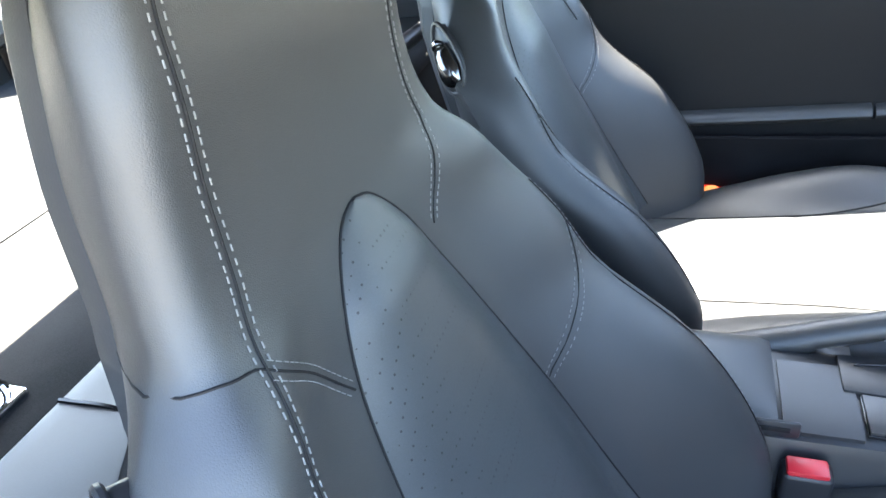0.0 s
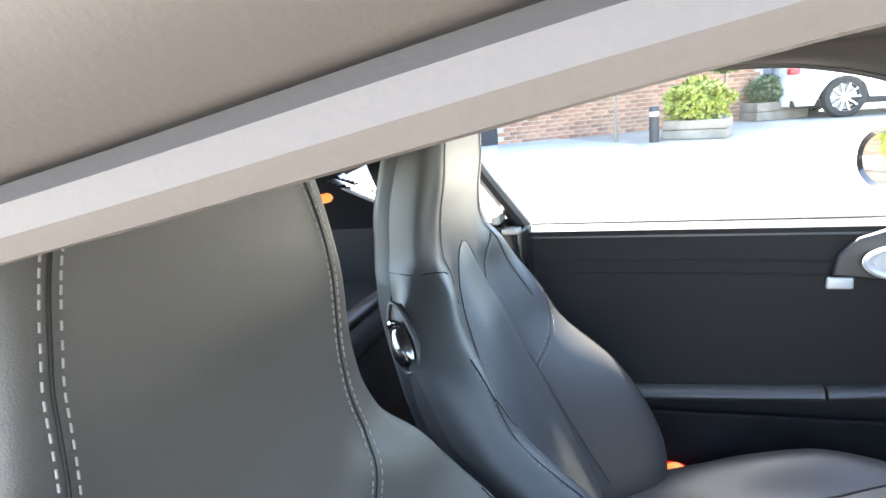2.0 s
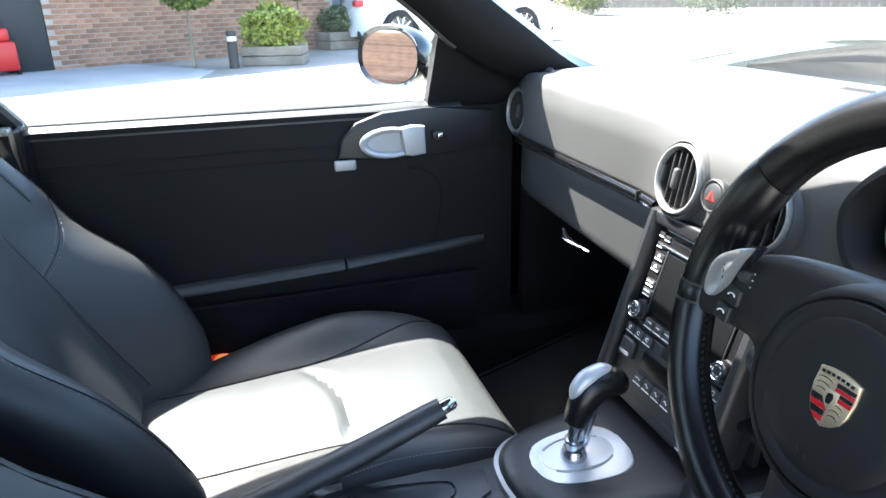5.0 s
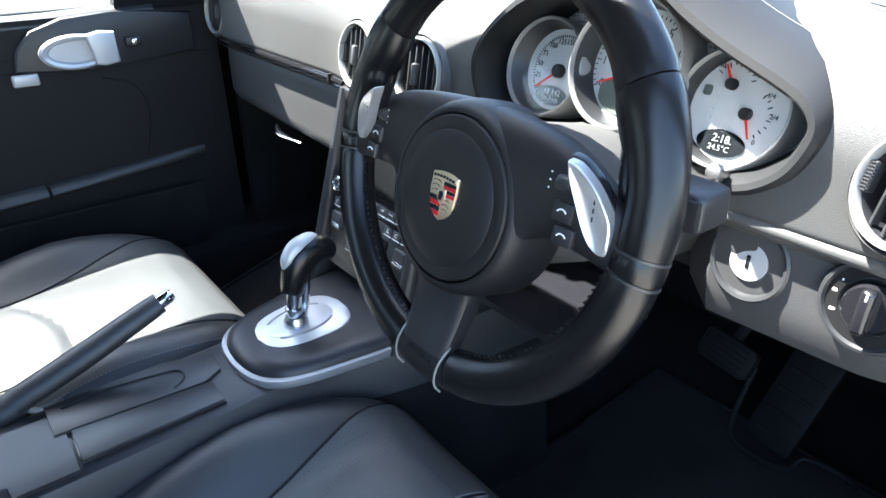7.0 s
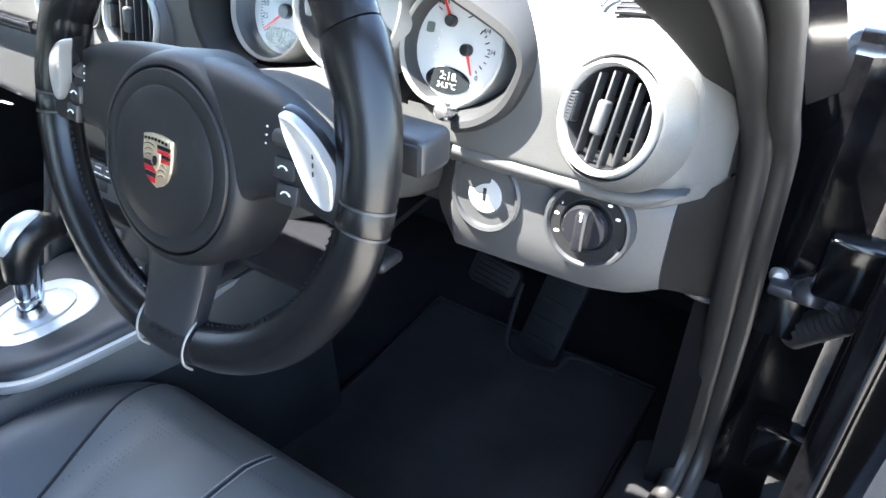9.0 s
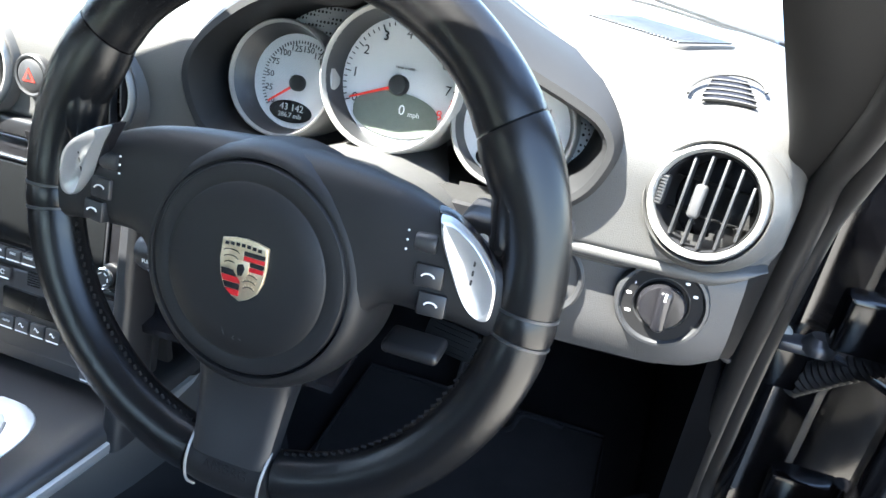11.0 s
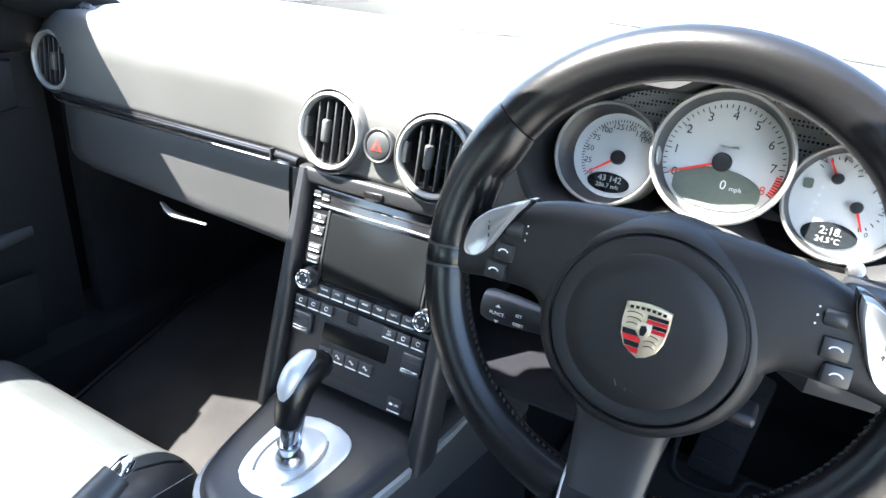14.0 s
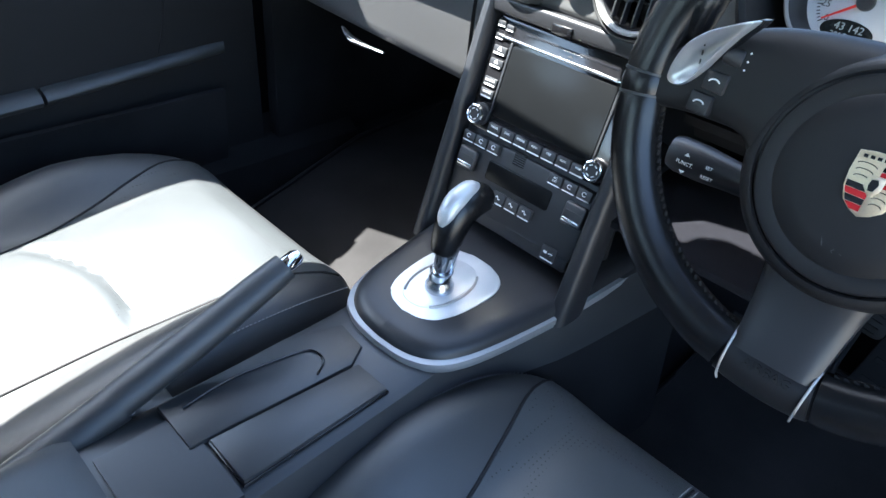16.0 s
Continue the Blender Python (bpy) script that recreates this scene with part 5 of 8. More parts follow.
radio = part("radio", plate(round_rect(0.196, 0.132, 0.006, 3), 0.02, on_stack(0, 0.052, 0.002), 0.002), M_gloss, stack, "black radio unit with colour screen")
part("screen", plate(round_rect(0.142, 0.082, 0.003, 3), 0.002, on_stack(0.006, 0.049, 0.0042), 0.0006), M_screen, radio, "dark glossy screen")
for bx in (-0.0675, 0.0795):
    part("screen_bezel", box(bx - 0.0015, bx + 0.0015, 0.006, 0.092, 0.002, 0.0048, 0.0006, 1, SM), M_plastic, radio)
part("chrome_line", box(-0.090, 0.093, 0.0935, 0.0970, 0.0, 0.0052, 0.0012, 2, SM), M_silver, radio)
part("disc_slot", box(-0.055, 0.070, 0.1045, 0.1075, 0.0, 0.0026, 0.0008, 1, SM), M_enblack, radio)
part("eject_mark", plate([(-0.004, 0), (0.004, 0), (0, 0.003)], 0.0004, on_stack(0.010, 0.0995, 0.0026)), M_soft, radio)
for x, y in ((-0.090, 0.109), (-0.077, 0.107), (-0.088, 0.095)):
    part("phone_button", box(x - 0.0055, x + 0.0055, y - 0.0028, y + 0.0028, 0, 0.0042, 0.001, 2, SM), M_plastic, radio)
    part("button_bar", box(x - 0.005, x + 0.005, y - 0.0042, y - 0.0028, 0.001, 0.0045, 0.0004, 1, SM), M_white, radio)
for y, tx in ((0.079, ""), (0.064, ""), (0.042, "SOURCE"), (0.028, "SOUND")):
    part("side_key", box(-0.091, -0.072, y - 0.0045, y + 0.0055, 0, 0.0040, 0.001, 2, SM), M_plastic, radio)
    part("button_bar", box(-0.089, -0.074, y - 0.0044, y - 0.0024, 0.002, 0.0046, 0.0004, 1, SM), M_white, radio)
    if tx:
        words("key_label", tx, 0.0036, M_white, radio, on_stack(-0.0815, y + 0.002, 0.0044))
    else:
        part("key_symbol", plate([(-0.003, -0.0015), (0.003, -0.0015), (0, 0.003)], 0.0004, on_stack(-0.0815, y + 0.002, 0.0046)), M_white, radio)
for s, kx in ((-1, -0.081), (1, 0.089)):
    km = on_stack(kx, 0.0035, 0.002)
    kn = part("tuning_knob" if s > 0 else "volume_knob", lathe([(0.0135, 0.0), (0.0135, 0.003), (0.0118, 0.004), (0.0112, 0.013), (0.0100, 0.0145), (0.0082, 0.0142), (0.0, 0.0140)], 32, km), M_plastic, radio, "black knob with chrome ring")
    part("knob_ring", lathe([(0.0119, 0.0125), (0.0113, 0.0150), (0.0100, 0.0153), (0.0092, 0.0144)], 32, km), M_chrome, kn)
    for a in range(0, 360, 60):
        part("knob_dash", box(0.0058, 0.0068, -0.0018, 0.0018, 0.0142, 0.0148, 0, 1, km @ Matrix.Rotation(radians(a), 4, "Z")), M_white, kn)
for i, tx in enumerate(("TUNER", "DISC", "PHONE", "INFO", "TRIP", "NAVI", "MAP")):
    bx = -0.0535 + 0.0203 * i
    kb = part("menu_key", box(bx - 0.0096, bx + 0.0096, -0.0115, 0.0005, 0, 0.0065, 0.0015, 2, SM), M_soft, radio)
    words("key_label", tx, 0.0036, M_white, kb, on_stack(bx, -0.0035, 0.0068))
    part("button_bar", box(bx - 0.0085, bx + 0.0085, -0.0118, -0.0102, 0.004, 0.0070, 0.0004, 1, SM), M_white, kb)
climate = part("climate_panel", plate(round_rect(0.196, 0.088, 0.006, 3), 0.02, on_stack(0, -0.064, 0.002), 0.002), M_plastic, stack, "black climate control panel")
for i, bx in enumerate((-0.0865, -0.0665, -0.0465, 0.046, 0.066, 0.086)):
    kb = part("climate_key", box(bx - 0.0093, bx + 0.0093, -0.033, -0.0205, 0, 0.0055, 0.0012, 2, SM), M_soft, climate)
    part("button_bar", box(bx - 0.008, bx + 0.008, -0.0334, -0.0320, 0.003, 0.0060, 0.0004, 1, SM), M_white, kb)
    if i == 3:
        words("key_label", "AC\nOFF", 0.0037, M_white, kb, on_stack(bx, -0.0262, 0.0058))
    else:
        part("key_symbol", tube([SM @ Vector((bx + 0.0026 * math.cos(t), -0.0262 + 0.0024 * math.sin(t), 0.0058)) for t in span(0.4, 5.6, 9)], 0.0005, 5), M_white, kb)
part("vent_slots", join(*[box(-0.016, 0.000, -0.0335 + 0.0026 * i, -0.0322 + 0.0026 * i, 0.001, 0.0032, 0, 1, SM) for i in range(6)]), M_enblack, climate)
part("climate_display", plate(round_rect(0.095, 0.024, 0.003, 3), 0.002, on_stack(0.0, -0.0535, 0.0034), 0.0008), M_screen, climate, "dark climate display")
for bx in (-0.079, 0.083):
    rk = part("rocker", box(bx - 0.0135, bx + 0.0135, -0.0665, -0.0395, 0.0, 0.0085, 0.003, 3, SM), M_soft, climate, "ribbed temperature rocker")
    part("rocker_bar", box(bx - 0.0115, bx + 0.0115, -0.0625, -0.0575, 0.006, 0.0098, 0.0012, 2, SM), M_silver, rk)
    part("rocker_line", box(bx - 0.0115, bx + 0.0115, -0.0495, -0.0485, 0.006, 0.0090, 0, 1, SM), M_soft, rk)
for i in range(4):
    bx = -0.038 + 0.0205 * i
    kb = part("air_key", box(bx - 0.0095, bx + 0.0095, -0.0865, -0.0725, 0, 0.0058, 0.0012, 2, SM), M_soft, climate)
    part("button_bar", box(bx - 0.008, bx + 0.008, -0.0868, -0.0852, 0.003, 0.0062, 0.0004, 1, SM), M_white, kb)
    if i == 0:
        words("key_label", "AUTO", 0.0036, M_white, kb, on_stack(bx, -0.0785, 0.0061))
    else:
        part("key_symbol", tube([SM @ Vector((bx - 0.003 + 0.006 * t, -0.0785 + 0.002 * math.sin(6 * t), 0.0061)) for t in span(0, 1, 7)], 0.0006, 5), M_white, kb)
lowp = part("lower_button_panel", plate(round_rect(0.190, 0.030, 0.005, 3), 0.02, on_stack(0, -0.107, 0.001), 0.002), M_plastic, stack)
part("stability_key", box(0.060, 0.081, -0.116, -0.100, 0, 0.0045, 0.001, 2, SM), M_plastic, lowp)
words("key_label", "OFF", 0.0036, M_white, lowp, on_stack(0.0735, -0.1075, 0.0048))
part("key_symbol", plate(round_rect(0.005, 0.003, 0.001, 2), 0.0003, on_stack(0.066, -0.1075, 0.0048)), M_white, lowp)
part("button_bar", box(0.062, 0.079, -0.1165, -0.1152, 0.002, 0.0050, 0, 1, SM), M_white, lowp)
part("pocket", join(box(-0.095, 0.105, 0.115, 0.20, 0.488, 0.494, 0.002), box(-0.095, 0.105, 0.195, 0.205, 0.49, 0.56, 0.002)), M_rub, stack, "open pocket under the buttons")

# ---------------------------------------------------------------- tunnel console
console = empty("tunnel_console", "black leather-trimmed tunnel console between the seats", "console", (0, -0.1, 0.2))


def tun_half(y):
    return spline_of(y, [-0.90, -0.40, -0.15, 0.0, 0.12, 0.30], [0.080, 0.080, 0.077, 0.076, 0.108, 0.14])


def tun_top(y):
    return spline_of(y, [-0.90, -0.36, -0.12, -0.04, 0.10, 0.30], [0.475, 0.470, 0.472, 0.476, 0.486, 0.50])


rings, sides = [], []
for y in span(-0.93, 0.34, 44):
    h, z = tun_half(y), tun_top(y)
    rings.append([(0.012 + x, y, zz) for x, zz in ((-h - 0.010, z - 0.075), (-h, z - 0.020), (-h + 0.006, z - 0.006), (-h + 0.020, z), (0, z + 0.001), (h - 0.020, z), (h - 0.006, z - 0.006), (h, z - 0.020), (h + 0.010, z - 0.075))])
    sides.append([(0.012 + x, y, zz) for x, zz in ((-h - 0.035, 0.165), (-h - 0.007, z - 0.07), (0.0, z - 0.04), (h + 0.007, z - 0.07), (h + 0.035, 0.165))])
part("tunnel", loft(rings), M_soft, console, "black tunnel cover")
part("tunnel_carpet", loft(sides), M_carpet, console, "black carpeted tunnel side")
# armrest lid and cubby lid
arm = part("armrest_lid", loft([[(x, y, tun_top(y) + 0.004 + h * (1 - (abs(x - 0.008) / 0.078) ** 4)) for x in span(-0.066, 0.082, 13)] + [(0.082, y, tun_top(y) - 0.01), (-0.066, y, tun_top(y) - 0.01)] for y, h in ((-0.80, 0.016), (-0.70, 0.024), (-0.55, 0.026), (-0.45, 0.024), (-0.39, 0.016), (-0.372, 0.006))]), M_leather, console, "black leather armrest lid")
part("shelf_panel", loft([[(x, y, tun_top(y) + 0.0005 + 0.004 * (1 - (abs(x - 0.008) / 0.078) ** 4)) for x in span(-0.030, 0.080, 11)] + [(0.080, y, tun_top(y) - 0.01), (-0.030, y, tun_top(y) - 0.01)] for y in (-0.366, -0.33, -0.295, -0.288)]), M_soft, console)
part("cubby_lid", plate([(0.016, -0.283), (0.073, -0.283), (0.0715, -0.124), (0.028, -0.124)], 0.012, Matrix.Translation((0, 0, 0.4778)), 0.0015), M_soft, console, "flat grey cubby lid")
part("lid_groove", plate([(0.0145, -0.2845), (0.0745, -0.2845), (0.0730, -0.1225), (0.0270, -0.1225)], 0.004, Matrix.Translation((0, 0, 0.4742)), 0.0005), M_enblack, console)
part("cubby_tray", plate([(-0.048, -0.30), (0.012, -0.30), (0.024, -0.13), (0.010, -0.105), (-0.030, -0.10), (-0.050, -0.16)], 0.006, Matrix.Translation((0, 0, 0.4775)), 0.002), M_soft, console)
part("tray_edge", tube([(-0.030, -0.284, 0.4782), (-0.034, -0.250, 0.4782), (-0.033, -0.215, 0.4782), (-0.022, -0.158, 0.4782), (-0.010, -0.147, 0.4782), (0.004, -0.150, 0.4782), (0.014, -0.165, 0.4782)], 0.0013, 6, 30), M_enblack, console)
part("latch_plate", box(0.0850, 0.0905, -0.412, -0.352, 0.470, 0.494, 0.003, 2), M_soft, console)
part("latch_slot", box(0.0895, 0.0915, -0.398, -0.362, 0.4795, 0.4865, 0.001), M_rub, console)
part("seat_belt_buckle", box(0.098, 0.126, -0.368, -0.318, 0.36, 0.452, 0.006, 3), M_plastic, console)
part("buckle_button", box(0.100, 0.124, -0.364, -0.323, 0.449, 0.457, 0.003, 2), M_redbtn, console, "red belt release button")
# gear surround
gear = empty("gear_selector", "automatic gear lever in a silver-framed surround on the tunnel", "gear lever", (0, 0.01, 0.48))


def egg(w, l, y0, n=40, p=2.6, taper=0.12):
    out = []
    for i in range(n):
        a = 2 * math.pi * i / n
        c, s = math.cos(a), math.sin(a)
        yy = y0 + l * math.copysign(abs(s) ** (2 / p), s)
        out.append((w * math.copysign(abs(c) ** (2 / p), c) * (1 - taper * (yy - y0) / l), yy))
    return out


def u_half(y, d=0.0):
    """Half width of the horseshoe surround, drawn in by d."""
    return max(0.001, spline_of(y - d, [-0.0865, -0.0850, -0.080, -0.068, -0.048, -0.015, 0.040, 0.100, 0.200, 0.262], [0.001, 0.022, 0.043, 0.063, 0.078, 0.089, 0.099, 0.107, 0.115, 0.119]) - d * 0.8)


def horseshoe(d, z0, slope=0.035):
    ys = [-0.0865 + d + (0.345 - d) * (i / 40) ** 1.8 for i in range(41)]
    ring = [(0.012 + u_half(y, d), y, z0 + slope * (y + 0.085)) for y in ys]
    return ring + [(0.012 - u_half(y, d), y, z0 + slope * (y + 0.085)) for y in ys[::-1]]


part("silver_band", loft([horseshoe(-0.004, 0.470, 0.02), horseshoe(-0.0055, 0.476, 0.02), horseshoe(-0.0045, 0.4815, 0.02), horseshoe(0.001, 0.483, 0.02)], True, False), M_band, gear, "satin silver edging band")
part("plinth", loft([horseshoe(0.000, 0.480), horseshoe(0.0015, 0.487), horseshoe(0.006, 0.4925), horseshoe(0.014, 0.4955), horseshoe(0.026, 0.4965), horseshoe(0.045, 0.4965)]), M_plastic, gear, "black leather-grain plinth")
gate = part("gate_plate", plate(egg(0.049, 0.064, 0.014, 40, 2.8, -0.12), 0.008, Matrix.Translation((0.010, 0, 0.5005)) @ Matrix.Rotation(radians(3.0), 4, "X"), 0.0022, 3), M_gate, gear, "brushed aluminium selector gate")
part("gate_slot", plate([(x - 0.004, y) for x, y in egg(0.030, 0.048, 0.012, 32, 2.4, 0.0)], 0.001, Matrix.Translation((0.010, 0, 0.5014)) @ Matrix.Rotation(radians(3.0), 4, "X"), 0.0006), M_gate, gate)
for sx in (-1, 1):
    part("slot_edge", tube([(0.008 + sx * 0.0315 * math.cos(a), 0.012 + 0.049 * math.sin(a), 0.5020 + 0.0025 * math.sin(a)) for a in span(-0.9, 0.9, 14)], 0.0016, 6), M_ring, gate)
lever = part("lever_shaft", tube([(0.011, 0.004, 0.500), (0.011, 0.005, 0.515), (0.011, 0.007, 0.540), (0.011, 0.009, 0.558)], [0.0125, 0.0115, 0.0115, 0.0115], 18, 10, flat=0.85), M_chrome, gear, "chrome lever shaft")
part("shaft_foot", lathe([(0.0165, 0.0), (0.0165, 0.005), (0.0145, 0.009), (0.0132, 0.013)], 24, Matrix.Translation((0.011, 0.005, 0.5015))), M_silver, lever)
part("shaft_ring", tube([(0.011, 0.0058, 0.5235), (0.011, 0.0062, 0.5265)], 0.0136, 18), M_silver, lever)
part("shaft_bow", tube([(0.011, 0.018, 0.512), (0.011, 0.022, 0.530), (0.011, 0.030, 0.575)], [0.0045, 0.0055, 0.005], 10, 8), M_chrome, lever)
knob = part("lever_grip", tube([(0.011, 0.0055, 0.5505), (0.011, 0.006, 0.5520), (0.011, 0.009, 0.565), (0.011, 0.015, 0.582), (0.011, 0.026, 0.597), (0.011, 0.041, 0.603), (0.011, 0.055, 0.599), (0.011, 0.065, 0.590), (0.011, 0.069, 0.585)], [0.0115, 0.0148, 0.0168, 0.0186, 0.0198, 0.0198, 0.0172, 0.0110, 0.004], 22, 32, flat=1.1), M_wheel, gear, "black leather lever grip")
part("grip_cap", tube([(0.011, 0.0010, 0.5870), (0.011, 0.0050, 0.5985), (0.011, 0.0170, 0.6110), (0.011, 0.0360, 0.6170), (0.011, 0.0520, 0.6130)], [0.006, 0.0105, 0.0125, 0.0118, 0.0066], 18, 22), M_alu, knob, "silver cap with shift pattern")
part("shift_pattern", join(box(-0.004, -0.003, -0.006, 0.006, 0.0, 0.0006, 0, 1, frame_at((0.011, 0.0035, 0.6105), (0, -0.75, 0.66))), box(0.003, 0.004, -0.004, 0.004, 0.0, 0.0006, 0, 1, frame_at((0.011, 0.0035, 0.6105), (0, -0.75, 0.66))), box(-0.004, 0.004, -0.0005, 0.0005, 0.0, 0.0006, 0, 1, frame_at((0.011, 0.0035, 0.6105), (0, -0.75, 0.66)))), M_soft, knob)
part("release_button", box(-0.0065, 0.0065, -0.008, 0.008, -0.004, 0.0022, 0.003, 3, frame_at((0.011, -0.0035, 0.5730), (0, -0.95, 0.30))), M_soft, knob, "grey release button")
# handbrake
hb = empty("handbrake", "leather-wrapped handbrake lever beside the tunnel, pulled up slightly", "handbrake", (-0.072, -0.38, 0.43))
part("grip", tube([(-0.072, -0.325, 0.482), (-0.071, -0.24, 0.513), (-0.070, -0.17, 0.541), (-0.070, -0.142, 0.552)], [0.0185, 0.0180, 0.0165, 0.0150], 16, 14, flat=0.82), M_leather, hb, "black stitched leather grip")
part("sleeve", tube([(-0.075, -0.60, 0.388), (-0.073, -0.44, 0.440), (-0.072, -0.324, 0.4795)], [0.0215, 0.0205, 0.0192], 16, 12, flat=0.9), M_leather, hb)
part("button", tube([(-0.070, -0.146, 0.5505), (-0.070, -0.129, 0.557), (-0.070, -0.124, 0.559)], [0.0095, 0.0090, 0.006], 14), M_chrome, hb, "chrome release button")
part("boot", loft([[(x, y, z) for x, z in ((-0.098, 0.40), (-0.094, 0.45), (-0.080, 0.47 + h), (-0.062, 0.47 + h), (-0.048, 0.45), (-0.044, 0.40))] for y, h in ((-0.52, -0.055), (-0.42, -0.030), (-0.32, -0.004), (-0.275, -0.022))]), M_soft, hb)
for s in (-1, 1):
    for i in range(24):
        t = i / 23
        p = Vector((-0.0713 + 0.0150 * s * (1 - 0.12 * t), -0.318 + 0.166 * t, 0.4745 + 0.0655 * t))
        part("stitch", box(-0.0005, 0.0005, -0.0018, 0.0018, -0.0005, 0.0005, 0, 1, Matrix.Translation(p) @ Matrix.Rotation(radians(21.5), 4, "X")), M_stitch, hb)
# pedals and mat
part("column_lever", box(0.385, 0.438, 0.138, 0.172, 0.656, 0.668, 0.005, 3), M_plastic, dashboard, "grey column lock lever")
part("pedal_frame", tube([(0.352, 0.640, 0.330), (0.350, 0.606, 0.240), (0.362, 0.596, 0.210), (0.405, 0.590, 0.205), (0.455, 0.592, 0.215), (0.470, 0.605, 0.240), (0.500, 0.620, 0.235), (0.540, 0.640, 0.215)], 0.0045, 8, 40), M_rub, dashboard)
for nm, x, y, z, w, h in (("accelerator_pedal", 0.423, 0.640, 0.318, 0.078, 0.200), ("brake_pedal", 0.345, 0.540, 0.400, 0.088, 0.050)):
    pm = frame_at((x, y, z), (0, -0.90, 0.44)) @ Matrix.Rotation(radians(-7), 4, "Z")
    pd = thing(nm, plate(round_rect(w, h, 0.012, 4), 0.014, pm, 0.004), M_pedal, "black rubber-faced %s in the driver footwell" % nm.replace("_", " "), "pedal")
    for i in range(5):
        part("rib", box(-w * 0.36, w * 0.36, -h * 0.40 + i * h * 0.18, -h * 0.36 + i * h * 0.18, -0.001, 0.002, 0.0008, 1, pm), M_pedal, pd)
    part("pedal_arm", tube([(x, y + 0.012, z), (x, y + 0.09, z + 0.06), (x, y + 0.26, z + 0.20), (x, 0.91, z + 0.24)], 0.009, 8, 12), M_rub, pd)
for nm, x0, x1 in (("floor_mat", 0.165, 0.615), ("floor_mat", -0.615, -0.165)):
    fmv = sheet(lambda x, y: (x, y, 0.1815 + 0.10 * max(0, y - 0.45) + foot_ramp(x, y)), span(x0, x1, 10), span(-0.05, 0.66, 14), 0.008)
    mt = thing(nm, fmv, M_mat, "black carpet mat with bound edge on the cabin floor", "floor mat", group="floor mats")
    part("mat_binding", tube([(x0, -0.05, 0.184), (x1, -0.05, 0.184), (x1, 0.45, 0.184), (x1, 0.66, 0.205), (x0, 0.66, 0.205), (x0, 0.45, 0.184)] if x0 > 0 else [(x0, -0.05, 0.196), (x1, -0.05, 0.196), (x1, 0.0, 0.196), (x1, 0.40, 0.318), (x1, 0.66, 0.338), (x0, 0.66, 0.338), (x0, 0.40, 0.318), (x0, 0.0, 0.196)], 0.0045, 6, closed=True), M_rub, mt)
part("knee_panel", sheet(lambda x, y: (x, y, 0.600 + 0.10 * (y - 0.15)), span(0.115, 0.34, 6), span(0.14, 0.42, 6), 0.008), M_enblack, dashboard)


# ---------------------------------------------------------------- seats (local x from the seat's middle, y and z of the car)
BZ = [0.36, 0.44, 0.50, 0.60, 0.70, 0.76, 0.82, 0.86, 0.90, 0.95, 1.02, 1.08, 1.12, 1.145]
B_HALF = [0.225, 0.250, 0.262, 0.270, 0.268, 0.257, 0.229, 0.198, 0.163, 0.148, 0.136, 0.120, 0.094, 0.040]
B_RIDGE = [-0.445, -0.448, -0.468, -0.530, -0.638, -0.670, -0.706, -0.722, -0.742, -0.745, -0.738, -0.738, -0.748, -0.775]
B_MID = [-0.550, -0.580, -0.606, -0.650, -0.695, -0.718, -0.738, -0.746, -0.750, -0.748, -0.738, -0.736, -0.747, -0.775]
B_BACK = [-0.690, -0.720, -0.745, -0.785, -0.820, -0.835, -0.848, -0.856, -0.862, -0.862, -0.850, -0.824, -0.802, -0.785]
B_TAPER = [0.75, 0.70, 0.68, 0.66, 0.66, 0.66, 0.68, 0.74, 0.82, 0.83, 0.80, 0.79, 0.81, 0.87]


PANEL_T = [0, 0.30, 0.48, 0.60, 0.703, 0.794, 0.887, 0.935, 0.977, 0.992, 1.0]
PANEL_W = [0.122, 0.117, 0.113, 0.105, 0.092, 0.0775, 0.058, 0.0435, 0.0256, 0.0150, 0.002]
recline = [0.0]


def back_front(x, z):
    """y of the backrest's front at x off the middle and height z."""
    h, r, c = spline_of(z, BZ, B_HALF), spline_of(z, BZ, B_RIDGE), spline_of(z, BZ, B_MID)
    u = abs(x) / h
    f = smooth01((u - 0.36) / 0.49) * smooth01((0.940 - z) / 0.07)
    y = c + (r - c) * f
    k = max(0, min(1, (z - 0.84) / 0.06))
    e = max(0, (u - 0.84 - 0.04 * k) / (0.16 - 0.04 * k))
    return y - (1 - math.sqrt(max(0, 1 - min(1, e) ** 2))) * (0.068 - 0.045 * k) - recline[0] * max(0, z - 0.85)


